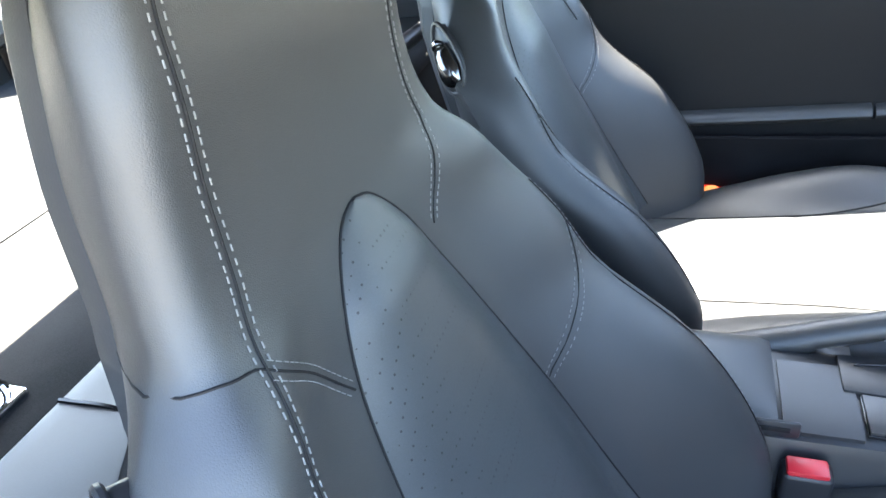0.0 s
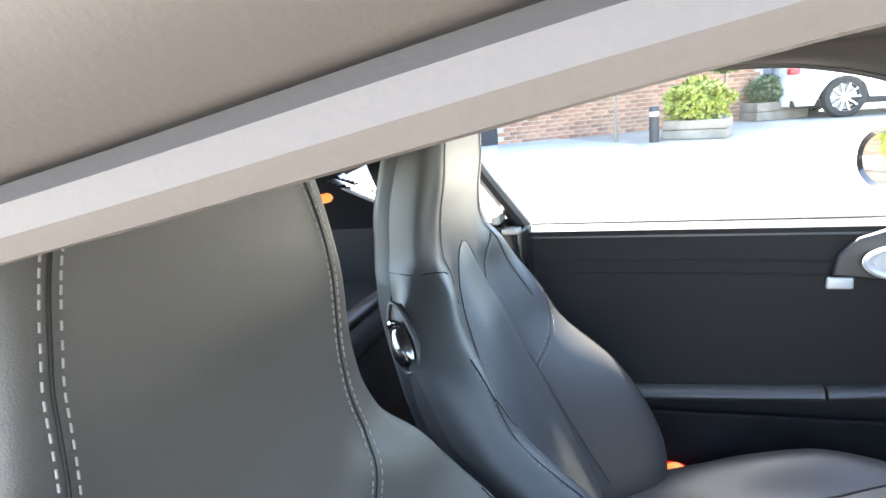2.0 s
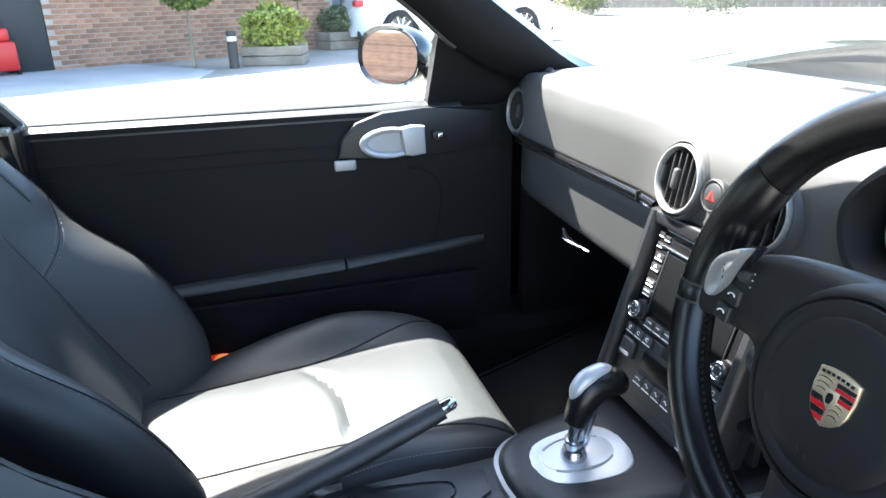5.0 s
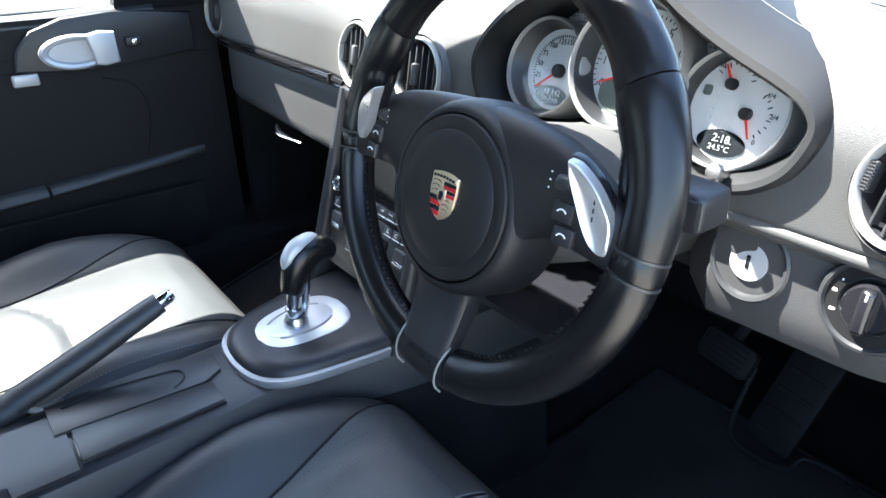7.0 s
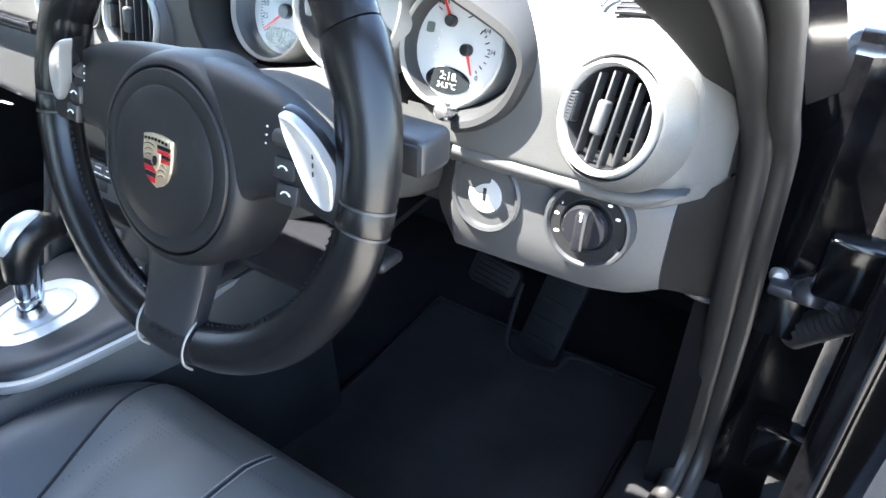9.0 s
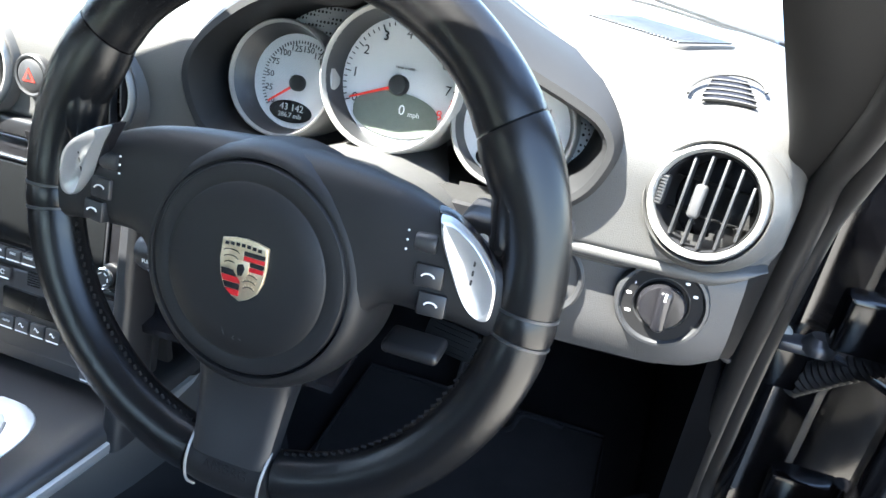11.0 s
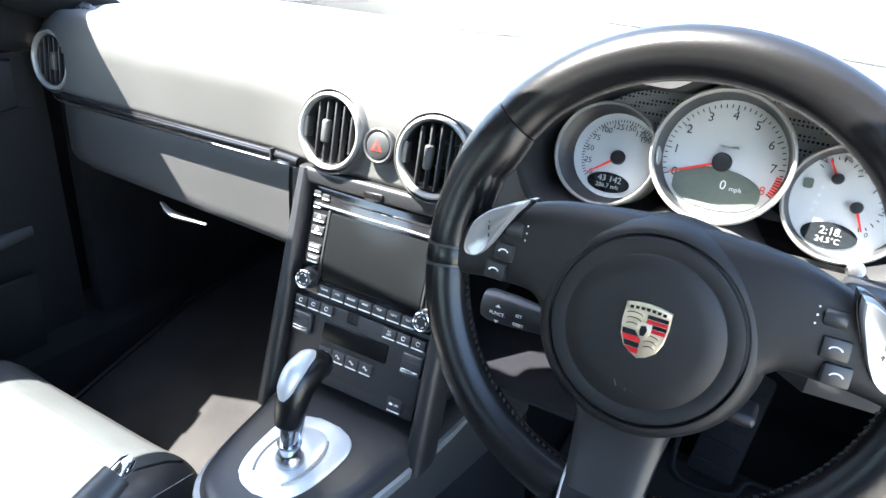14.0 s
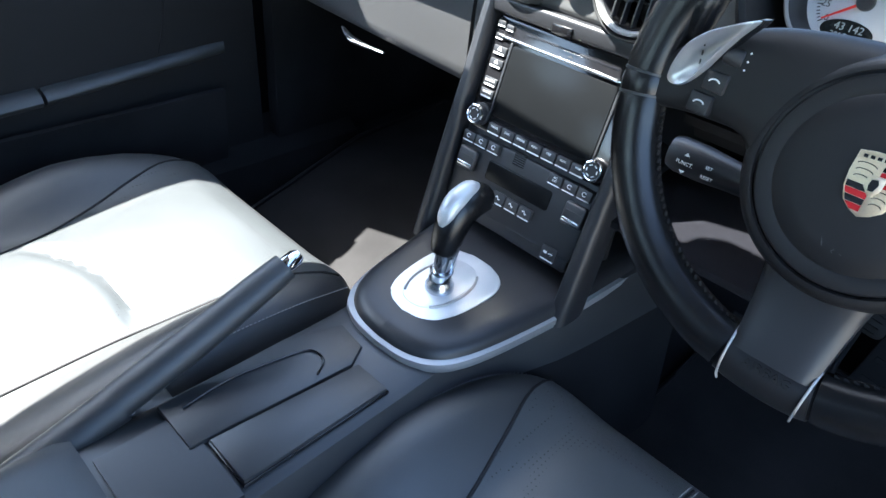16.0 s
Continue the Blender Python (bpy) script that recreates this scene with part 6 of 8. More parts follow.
def make_seat(name, label, cx, dy, lean):
    recline[0] = lean
    seat = empty(name, label, "car seat", (cx, -0.35 + dy, 0.20), group="car seats")
    T = Matrix.Translation((cx, dy, 0))
    zs = span(0.36, 0.70, 14) + span(0.71, 0.93, 34) + span(0.945, 1.10, 14) + [1.112, 1.124, 1.135, 1.145]
    half_u = [0.07, 0.14, 0.2, 0.27, 0.34, 0.40, 0.46, 0.51, 0.56, 0.61, 0.66, 0.71, 0.76, 0.80, 0.84, 0.87, 0.90, 0.93, 0.95, 0.97, 0.985, 0.995, 1]
    us = [-u for u in half_u[::-1]] + [0] + half_u
    rings, shell = [], []
    for z in zs:
        h, b = spline_of(z, BZ, B_HALF), spline_of(z, BZ, B_BACK) - lean * max(0, z - 0.85)
        front = [(u * h, back_front(u * h, z), z) for u in us]
        ys = front[0][1]
        sb = ys + min(-0.012, b + 0.040 - ys)
        kb = spline_of(z, BZ, B_TAPER)
        side = [(h * (1 + (kb - 1) * f ** 1.4), ys + (sb - ys) * f, z) for f in (0.12, 0.35, 0.65, 1.0)]
        front += side + [(-x, y, zz) for x, y, zz in side[::-1]]
        rings.append(front)
        deep = max(0.006, min(0.056, 0.50 * (ys - b)))
        shell.append([(h * (kb + 0.03) * c, b + 0.002 + deep * (1 - s ** 0.55), z - 0.002 - 0.012 * smooth01((z - 1.08) / 0.06)) for c, s in [(math.cos(a), max(0.0, math.sin(a))) for a in span(0, math.pi, 17)]])
    part("backrest", moved(loft(rings), T), M_leather, seat, "black leather backrest with integral head restraint")
    part("back_shell", moved(loft(shell), T), M_shell, seat, "dark hard shell behind the backrest")
    # perforated middle panel, arched at its top
    ins = []
    arch = [1 - (1 - t) ** 1.9 for t in span(0, 1, 44)]
    for t in arch:
        z = 0.42 + 0.474 * t
        w = spline_of(t, PANEL_T, PANEL_W)
        row = []
        for u in span(-1, 1, 17):
            x = u * w
            puff = 0.021 * (1 - abs(u) ** 3.2) * min(1, (1 - t) * (8 if cx > 0 else 4) + (0.08 if cx > 0 else 0.0)) + 0.001
            row.append((x, back_front(x, z) + puff, z))
        ins.append(row)
    part("back_panel", moved(loft(ins, False, False), T), M_perf, seat, "perforated leather middle panel")
    part("panel_seam", tube([T @ Vector((s * (w + 0.001), back_front(s * (w + 0.001), 0.42 + 0.474 * t) + 0.0006, 0.42 + 0.474 * t)) for s, t, w in
                             [(-1, t, spline_of(t, PANEL_T, PANEL_W)) for t in arch] +
                             [(1, t, spline_of(t, PANEL_T, PANEL_W)) for t in arch[::-1]][1:]], 0.0009, 6), M_rub, seat)

    # seams with twin rows of stitches
    def seam(path, name_="seam", rows=(-0.0044, 0.0044), n=60, pitch=0.0050):
        pts = curve_points(path, n)
        P = [Vector((p[0], back_front(p[0], p[2]), p[2])) for p in pts]
        part(name_, tube([T @ (p + Vector((0, 0.0004, 0))) for p in P], 0.0008, 6), M_rub, seat)
        bms = []
        for off in rows:
            ln = 0.0
            for a, b in zip(P, P[1:]):
                d = b - a
                ln += d.length
                if ln < pitch:
                    continue
                ln = 0
                side = d.cross(Vector((0, 1, 0))).normalized()
                q = a + side * off
                q.y = back_front(q.x, q.z) + 0.0009
                z = d.normalized()
                xa = z.cross(Vector((0, 1, 0))).normalized()
                ya = z.cross(xa)
                mm = Matrix((xa, ya, z)).transposed().to_4x4()
                bms.append(box(-0.00028, 0.00028, -0.00042, 0.00042, -0.0017, 0.0017, 0, 1, T @ Matrix.Translation(q) @ mm))
        if bms:
            tagged(part(name_ + "_stitching", join(*bms), M_stitch, seat, "pale grey double stitching", 0), kind="stuff")

    for s in (-1, 1):
        head = [(0.058, 1.128), (0.090, 1.085), (0.1047, 1.0434), (0.1084, 1.020), (0.1107, 0.987), (0.1157, 0.930), (0.1240, 0.904), (0.1354, 0.8813)]
        if s * cx > 0:
            seam([(s * x, 0, z) for x, z in head + [(0.1450, 0.862), (0.1560, 0.832), (0.1680, 0.795), (0.1800, 0.750)]], "head_seam", n=200)
            seam([(s * 0.1354, 0, 0.8813), (s * 0.1053, 0, 0.8497), (s * 0.0783, 0, 0.8108)], "cross_seam", n=34)
        else:
            seam([(s * x, 0, z) for x, z in head[:6] + [(0.1197, 0.898)]], "head_seam", n=150)
            seam([(s * 0.1197, 0, 0.898), (s * 0.1084, 0, 0.8637), (s * 0.0860, 0, 0.8241)], "cross_seam", n=34)
        seam([(s * 0.224, 0, 0.750), (s * 0.199, 0, 0.706), (s * 0.150, 0, 0.664), (s * 0.116, 0, 0.643)], "bolster_seam", n=40)
        seam([(s * 0.213, 0, 0.795), (s * 0.227, 0, 0.735), (s * 0.232, 0, 0.68), (s * 0.233, 0, 0.62), (s * 0.229, 0, 0.55), (s * 0.221, 0, 0.48)], "edge_seam", rows=(0.004 * s,), n=100)
        if s < 0:
            continue
        # short seam across the side of the head restraint
        hz_, wrap = 0.890, []
        for x in span(0.1360, spline_of(hz_, BZ, B_HALF) * 0.985, 8):
            z = lerp_of(x, [0.1354, 0.1413, 0.1596, 0.172], [0.8815, 0.886, 0.891, 0.890])
            wrap.append(T @ Vector((s * x, back_front(s * x, z) + 0.0004, z)))
        hh, yb = spline_of(hz_, BZ, B_HALF), spline_of(hz_, BZ, B_BACK) + 0.040 - lean * max(0, hz_ - 0.85)
        y_f = back_front(hh, hz_)
        for f in (0.12, 0.35, 0.65, 0.9):
            wrap.append(T @ Vector((s * (hh * (1 + (spline_of(hz_, BZ, B_TAPER) - 1) * f ** 1.4) + 0.0006), y_f + (yb - y_f) * f, hz_ - 0.004 * f)))
        part("side_seam", tube(wrap, 0.0009, 6), M_rub, seat)
    # release lever on the shell's side
    for s in (-1, 1):
        lm = frame_at((cx + s * 0.213, -0.774 + dy, 0.822), (s * 0.85, -0.46, 0.22)) @ Matrix.Rotation(radians(32 * s), 4, "Z") @ Matrix.Diagonal((0.76, 0.76, 0.76, 1))
        rim = [(0.034 * math.cos(t) * (0.78 + 0.22 * math.sin(-t)), 0.060 * math.sin(t)) for t in span(0, 2 * math.pi * 31 / 32, 32)]
        lv = part("release_recess", plate(rim, 0.020, lm @ Matrix.Translation((0, 0, 0.010)), 0.004), M_plastic, seat)
        part("recess_rim", tube([lm @ Vector((x * 1.02, y * 1.02, 0.010)) for x, y in rim], 0.0030, 8, closed=True), M_soft, lv)
        part("release_lever", loft([[lm @ Vector((w * math.cos(a), y, 0.010 + d * max(-0.2, math.sin(a)))) for a in [2 * math.pi * k / 18 for k in range(18)]] for y, w, d in ((-0.050, 0.006, 0.006), (-0.044, 0.017, 0.015), (-0.030, 0.022, 0.021), (-0.010, 0.021, 0.022), (0.006, 0.017, 0.018), (0.018, 0.013, 0.012), (0.024, 0.010, 0.006))]), M_lever, lv, "dark chrome seat release lever")
        part("lever_lip", tube([lm @ Vector((-0.012, 0.022, 0.020)), lm @ Vector((0.0, 0.026, 0.023)), lm @ Vector((0.012, 0.022, 0.020))], [0.003, 0.0055, 0.003], 10, 10), M_chrome, lv)
    # cushion
    CY = [-0.60, -0.55, -0.48, -0.40, -0.30, -0.19, -0.10, -0.03, 0.004, 0.023, 0.032]
    C_TOP = [0.385, 0.388, 0.390, 0.395, 0.402, 0.408, 0.410, 0.406, 0.398, 0.380, 0.330]
    C_BOL = [0.38, 0.385, 0.392, 0.412, 0.440, 0.458, 0.448, 0.426, 0.406, 0.383, 0.330]
    C_HALF = [0.220, 0.235, 0.245, 0.252, 0.257, 0.258, 0.252, 0.238, 0.222, 0.205, 0.180]

    def cush(x, y):
        h, c, b = spline_of(y, CY, C_HALF), spline_of(y, CY, C_TOP), spline_of(y, CY, C_BOL)
        u = abs(x) / h
        f = bump_win(u, 0.64, 2.0, 0.34)
        e = max(0, (u - 0.82) / 0.18)
        return c + (b - c) * f - (1 - math.sqrt(max(0, 1 - min(1, e) ** 2))) * 0.055

    rings = []
    for y in (-0.60, -0.57, -0.53, -0.48, -0.44, -0.40, -0.35, -0.30, -0.25, -0.20, -0.15, -0.10, -0.06, -0.03, -0.012, 0.004, 0.014, 0.023, 0.028, 0.032):
        h = spline_of(y, CY, C_HALF)
        top = [(u * h, y, cush(u * h, y)) for u in us]
        rings.append(top + [(h * 0.99, y, 0.31), (h * 0.93, y, 0.265), (-h * 0.93, y, 0.265), (-h * 0.99, y, 0.31)])
    part("cushion", moved(loft(rings), T), M_leather, seat, "black leather seat cushion with raised sides")
    rows = []
    for t in span(0, 1, 72):
        y = -0.56 + 0.564 * t
        w = spline_of(t, [0, 0.50, 0.63, 0.80, 0.93, 1], [0.118, 0.126, 0.138, 0.163, 0.184, 0.188])
        rows.append([(u * w, y, cush(u * w, y) + 0.013 * (1 - abs(u) ** 3.5) * min(1, (1 - t) * 12 + 0.1) + 0.0012 - 0.0115 * math.exp(-((y + 0.232 + 2.2 * (u * w + 0.14 * cx) ** 2) / 0.010) ** 2) * (1 - abs(u) ** 3.5)) for u in span(-1, 1, 25)])
    part("cushion_panel", moved(loft(rows, False, False), T), M_perf, seat, "perforated leather cushion panel")
    for s in (-1, 1):
        part("cushion_seam", tube([T @ Vector((s * w, y, cush(s * w, y) + 0.0008)) for y, w in [(-0.56 + 0.564 * t, spline_of(t, [0, 0.50, 0.63, 0.80, 0.93, 1], [0.119, 0.127, 0.139, 0.164, 0.185, 0.189])) for t in span(0, 1, 26)]], 0.0020, 6), M_rub, seat)
        pts = [(s * spline_of(y, CY, C_HALF) * 0.93, y, 0) for y in span(-0.50, 0.004, 94)]
        bms = [box(-0.0005, 0.0005, -0.0017, 0.0017, -0.0005, 0.0005, 0, 1, T @ Matrix.Translation((p[0], p[1], cush(p[0], p[1]) + 0.0006))) for p in pts]
        tagged(part("piping_stitching", join(*bms), M_stitch, seat, "pale grey stitching", 0), kind="stuff")
    if cx > 0:
      mid = [Vector((0.0, y, cush(0.0, y) + 0.0142 * min(1, (0.004 - y) / 0.564 * 12 + 0.1) + 0.0006)) for y in span(-0.20, -0.002, 50)]
      part("middle_seam", tube([T @ p for p in mid], 0.0013, 6), M_rub, seat)
      tagged(part("middle_stitching", join(*[box(-0.0004, 0.0004, -0.0017, 0.0017, -0.0004, 0.0006, 0, 1, T @ Matrix.Translation(p + Vector((o, 0, 0.0003)))) for p in mid for o in (-0.004, 0.004)]), M_stitch, seat, "pale grey stitching", 0), kind="stuff")
    part("seat_base", moved(join(box(-0.19, 0.19, -0.56, -0.06, 0.20, 0.285, 0.015, 3), box(-0.20, -0.16, -0.58, -0.02, 0.178, 0.21, 0.004), box(0.16, 0.20, -0.58, -0.02, 0.178, 0.21, 0.004)), T), M_plastic, seat)
    for s in (-1, 1):
        part("hinge_cover", moved(lathe([(0.0, 0.012), (0.030, 0.010), (0.042, 0.002), (0.045, -0.02)], 24, frame_at((s * 0.238, -0.60, 0.365), (s, 0, 0))), T), M_plastic, seat)
    return seat


make_seat("driver_seat", "black leather sports seat with perforated panels and grey stitching", 0.328, 0.072, 0.10)
make_seat("passenger_seat", "black leather sports seat, its cushion partly in bright sun", -0.360, 0.0, 0.0)

# ---------------------------------------------------------------- behind the seats
def belt_tower(s, name):
    bt = empty(name, "black belt guide tower with chrome tongue beside the seat", "belt guide", (s * 0.685, -0.74, 0.70), group="belt guides")
    part("tower", box(s * 0.685 - 0.035, s * 0.685 + 0.03, -0.80, -0.695, 0.55, 0.862, 0.024, 4), M_gloss, bt)
    part("guide", join(box(s * 0.660 - 0.028, s * 0.660 + 0.028, -0.765, -0.745, 0.858, 0.876, 0.006, 2), box(s * 0.655 - 0.022, s * 0.655 + 0.022, -0.745, -0.71, 0.838, 0.850, 0.004, 2)), M_ring, bt)
    part("tongue", join(box(s * 0.650 - 0.016, s * 0.650 + 0.016, -0.782, -0.778, 0.862, 0.894, 0.001), box(s * 0.650 - 0.010, s * 0.650 + 0.010, -0.784, -0.776, 0.870, 0.886, 0.0005)), M_chrome, bt, "chrome belt tongue")
    part("webbing", sheet(lambda v, u: (s * 0.662 + u * 0.022, -0.752 + 0.006 * math.sin(v * 3), 0.845 - 0.45 * v), span(0, 1, 10), (-1, 1), 0.0015, (0, 1, 0)), M_rub, bt, "black belt webbing")
    return bt


belt_tower(-1, "belt_tower")
belt_tower(1, "belt_tower")
thing("ledge_rail", tube([(-0.60, -0.96, 0.745), (-0.40, -0.945, 0.765), (-0.20, -0.94, 0.77), (0.0, -0.94, 0.77), (0.14, -0.945, 0.760), (0.22, -0.96, 0.735)], 0.014, 10, 30), M_plastic, "black tubular rail along the rear ledge", "rail")
for x in (-0.22, 0.10, 0.42):
    thing("tie_ring", join(tube([(x - 0.02, -1.0, 0.738), (x - 0.018, -1.0, 0.755), (x, -1.0, 0.760), (x + 0.018, -1.0, 0.755), (x + 0.02, -1.0, 0.738)], 0.004, 8, 14), box(x - 0.028, x + 0.028, -1.015, -0.985, 0.733, 0.741, 0.003)), M_chrome, "chrome lashing eye on the rear ledge", "lashing eye", group="lashing eyes")

lt = thing("ledge_trim", plate([(0.345, -0.945), (0.360, -0.905), (0.400, -0.862), (0.470, -0.806), (0.560, -0.770), (0.690, -0.760), (0.690, -0.945)], 0.085, Matrix.Translation((0, 0, 0.747)), 0.016, 4), M_trimgrey, "grey moulded trim at the edge of the rear ledge", "ledge trim", "structure")
part("trim_joint", tube([(0.404, -0.935, 0.7475), (0.402, -0.880, 0.7470), (0.408, -0.862, 0.738)], 0.0022, 6, 10), M_enblack, lt)

# ---------------------------------------------------------------- passenger door, closed
DX = -0.700


def door_x(y, z):
    """Inner face of the passenger door."""
    return DX + 0.022 * max(0, min(1, (0.80 - z) / 0.10)) * (1 if z > 0.70 else 1) * 0.3 - 0.004 * math.sin((z - 0.5) * 9)


pdoor = empty("passenger_door", "closed passenger door with black trim panel and silver handle", "car door", (-0.72, -0.25, 0.25))
part("panel", sheet(lambda y, z: (door_x(y, z), y, z), span(-0.735, 0.215, 34), span(0.255, 0.828, 30), 0.05, (1, 0, 0)), M_door, pdoor, "black grained door panel")
part("belt_cap", sheet(lambda y, a: (-0.705 - 0.028 + 0.032 * math.cos(a), y, 0.818 + 0.016 * math.sin(a) + 0.012 * max(0, (y + 0.10) / 0.3)), span(-0.735, 0.10, 24), span(0, math.pi, 9), 0.004), M_soft, pdoor, "padded belt line capping")
skin = part("outer_skin", sheet(lambda y, v: (spline_of(v, [0, 0.25, 0.6, 1], [-0.755, -0.80, -0.845, -0.82]), y, 0.826 - 0.50 * v), span(-0.735, 0.42, 16), span(0, 1, 10), 0.008, (1, 0, 0)), M_paint, pdoor, "glossy black outer skin")
part("outer_sill_strip", box(-0.772, -0.748, -0.735, 0.09, 0.822, 0.836, 0.003, 2), M_rub, pdoor)
for z0, z1, y1 in ((0.768, 0.738, 0.19), (0.743, 0.712, -0.02)):
    part("panel_groove", tube([(door_x(y, z0 + (z1 - z0) * (y + 0.73) / 0.9) + 0.0012, y, z0 + (z1 - z0) * max(0, (y + 0.35) / 0.55) ** 2) for y in span(-0.725, y1, 24)], 0.0017, 6), M_rub, pdoor)
part("pocket_seam", tube([(door_x(p.x, p.y) + 0.0012, p.x, p.y) for p in curve_points([(-0.02, 0.712, 0), (0.03, 0.695, 0), (0.052, 0.655, 0), (0.048, 0.60, 0), (0.030, 0.545, 0)], 18)], 0.0022, 6), M_rub, pdoor)
armr = part("armrest", loft([[(door_x(y, 0.5) - 0.005 + d * math.cos(a), y, lerp_of(y, [-0.72, -0.16, 0.16], [0.496, 0.520, 0.540]) - 0.006 + 0.0150 * math.sin(a)) for a in span(-math.pi / 2, math.pi / 2, 11)] + [(door_x(y, 0.5) - 0.01, y, lerp_of(y, [-0.72, -0.16, 0.16], [0.496, 0.520, 0.540]))] for y, d in ((-0.72, 0.030), (-0.5, 0.034), (-0.3, 0.034), (-0.168, 0.033))]), M_leather, pdoor, "padded armrest lid")
part("armrest_front", loft([[(door_x(y, 0.5) - 0.005 + d * math.cos(a), y, lerp_of(y, [-0.72, -0.16, 0.16], [0.496, 0.520, 0.540]) - 0.006 + 0.013 * math.sin(a)) for a in span(-math.pi / 2, math.pi / 2, 11)] + [(door_x(y, 0.5) - 0.01, y, lerp_of(y, [-0.72, -0.16, 0.16], [0.496, 0.520, 0.540]))] for y, d in ((-0.162, 0.032), (-0.05, 0.026), (0.08, 0.018), (0.15, 0.006))]), M_leather, pdoor)
part("door_bin", sheet(lambda y, v: (DX + 0.050 - 0.03 * v * v, y, 0.475 - 0.20 * v), span(-0.70, 0.12, 14), span(0, 1, 6), 0.012, (1, 0, 0)), M_carpet, pdoor, "carpeted lower door bin")
hnd = part("handle_surround", moved(plate([(x, y) for x, y in ((-0.165, -0.030), (-0.155, 0.010), (-0.125, 0.040), (-0.07, 0.058), (0.02, 0.062), (0.10, 0.055), (0.165, 0.050), (0.165, -0.025), (0.05, -0.033), (-0.06, -0.036))], 0.014, frame_at((DX + 0.014, 0.0, 0.770), (1, 0, 0)) , 0.005, 3), Matrix()), M_plastic, pdoor)
hm2 = frame_at((DX + 0.029, -0.060, 0.770), (1, 0, 0))
hl = part("door_handle", loft([[hm2 @ Vector((w * math.cos(a) + ox, h * math.sin(a), zz)) for a in [2 * math.pi * k / 32 for k in range(32)]] for w, h, zz, ox in ((0.062, 0.031, -0.004, 0), (0.062, 0.031, 0.002, 0), (0.057, 0.027, 0.005, 0), (0.051, 0.022, 0.003, 0.002), (0.046, 0.017, -0.008, 0.004))]), M_alu, pdoor, "silver oval door handle")
part("handle_cup", loft([[hm2 @ Vector((w * math.cos(a) + 0.004, h * math.sin(a), zz)) for a in [2 * math.pi * k / 28 for k in range(28)]] for w, h, zz in ((0.047, 0.018, -0.007), (0.03, 0.012, -0.012), (0.002, 0.002, -0.013))], True, False), M_alu, hl)
part("handle_bridge", moved(plate([(0.020, 0.028), (0.045, 0.033), (0.070, 0.030), (0.072, -0.026), (0.045, -0.030), (0.028, -0.026)], 0.02, hm2 @ Matrix.Translation((0, 0, 0.010)), 0.005, 3), Matrix()), M_alu, hl)
part("window_switch", box(DX + 0.012, DX + 0.024, 0.030, 0.062, 0.768, 0.785, 0.003, 2), M_plastic, pdoor)
part("switch_rocker", box(DX + 0.022, DX + 0.028, 0.040, 0.053, 0.770, 0.782, 0.003, 2), M_chrome, pdoor)
part("lock_button", box(DX + 0.004, DX + 0.014, -0.172, -0.128, 0.716, 0.738, 0.004, 3), M_alu, pdoor, "silver lock button")
lamp = part("courtesy_lamp", moved(plate([(0.036 * math.cos(t), 0.013 * math.sin(t)) for t in span(0, 2 * math.pi * 23 / 24, 24)], 0.012, frame_at((DX + 0.062, -0.440, 0.362), (0.9, 0, 0.35)), 0.004), Matrix()), M_lampred, pdoor, "red and clear courtesy lamp, lit")
part("bulb", lathe([(0.013, 0.0), (0.012, 0.003), (0.006, 0.006), (0.0, 0.007)], 16, frame_at((DX + 0.0635, -0.430, 0.363), (0.9, 0, 0.35)), sx=1.5), M_lampwarm, lamp)
part("reflector", box(DX + 0.0, DX + 0.03, -0.52, -0.40, 0.310, 0.325, 0.004), M_silver, pdoor)
pg = part("pane", sheet(lambda y, v: tuple(Vector((-0.742, y, 0.826 + 0.012 * max(0, (y + 0.10) / 0.3))).lerp(Vector((-edge_x(y) - 0.012, y, edge_z(y) + 0.004)), v)), span(-0.735, 0.045, 24), span(0, 1, 8), 0.004, (1, 0, 0)), M_glass, pdoor, "clear side window glass")
pg.visible_shadow = False
part("mirror_sail", loft([[(-0.725 + 0.02 * k, 0.03, 0.830), (-0.725 + 0.02 * k, 0.27, 0.83), (-0.690 + 0.02 * k, 0.25, 0.855), (-0.625 + 0.02 * k, 0.045, 0.985), (-0.625 + 0.02 * k, 0.028, 0.985)] for k in (-1, 0.5)]), M_plastic, pdoor, "black triangular mirror sail")
# outside mirror
pm_ = empty("door_mirror", "black oval door mirror on the passenger side", "door mirror", (-0.80, 0.06, 0.86))
mm = frame_at((-0.868, -0.012, 0.918), (0.50, -0.86, 0.05))
part("mirror_case", loft([[mm @ Vector((w * math.copysign(abs(math.cos(a)) ** 0.85, math.cos(a)), h * math.copysign(abs(math.sin(a)) ** 0.85, math.sin(a)), z)) for a in [2 * math.pi * k / 32 for k in range(32)]] for w, h, z in ((0.088, 0.056, -0.004), (0.098, 0.066, 0.004), (0.101, 0.069, -0.012), (0.094, 0.064, -0.045), (0.065, 0.045, -0.080), (0.02, 0.015, -0.092))]), M_paint, pm_, "glossy black mirror case")
part("mirror_glass", plate([(0.088 * math.copysign(abs(math.cos(a)) ** 0.85, math.cos(a)), 0.056 * math.copysign(abs(math.sin(a)) ** 0.85, math.sin(a))) for a in [2 * math.pi * k / 32 for k in range(32)]], 0.004, mm @ Matrix.Translation((0, 0, -0.001))), M_mirror, pm_, "mirror glass")
part("mirror_foot", tube([(-0.845, 0.055, 0.895), (-0.79, 0.10, 0.862), (-0.745, 0.13, 0.845)], [0.022, 0.018, 0.022], 10, 8), M_paint, pm_)

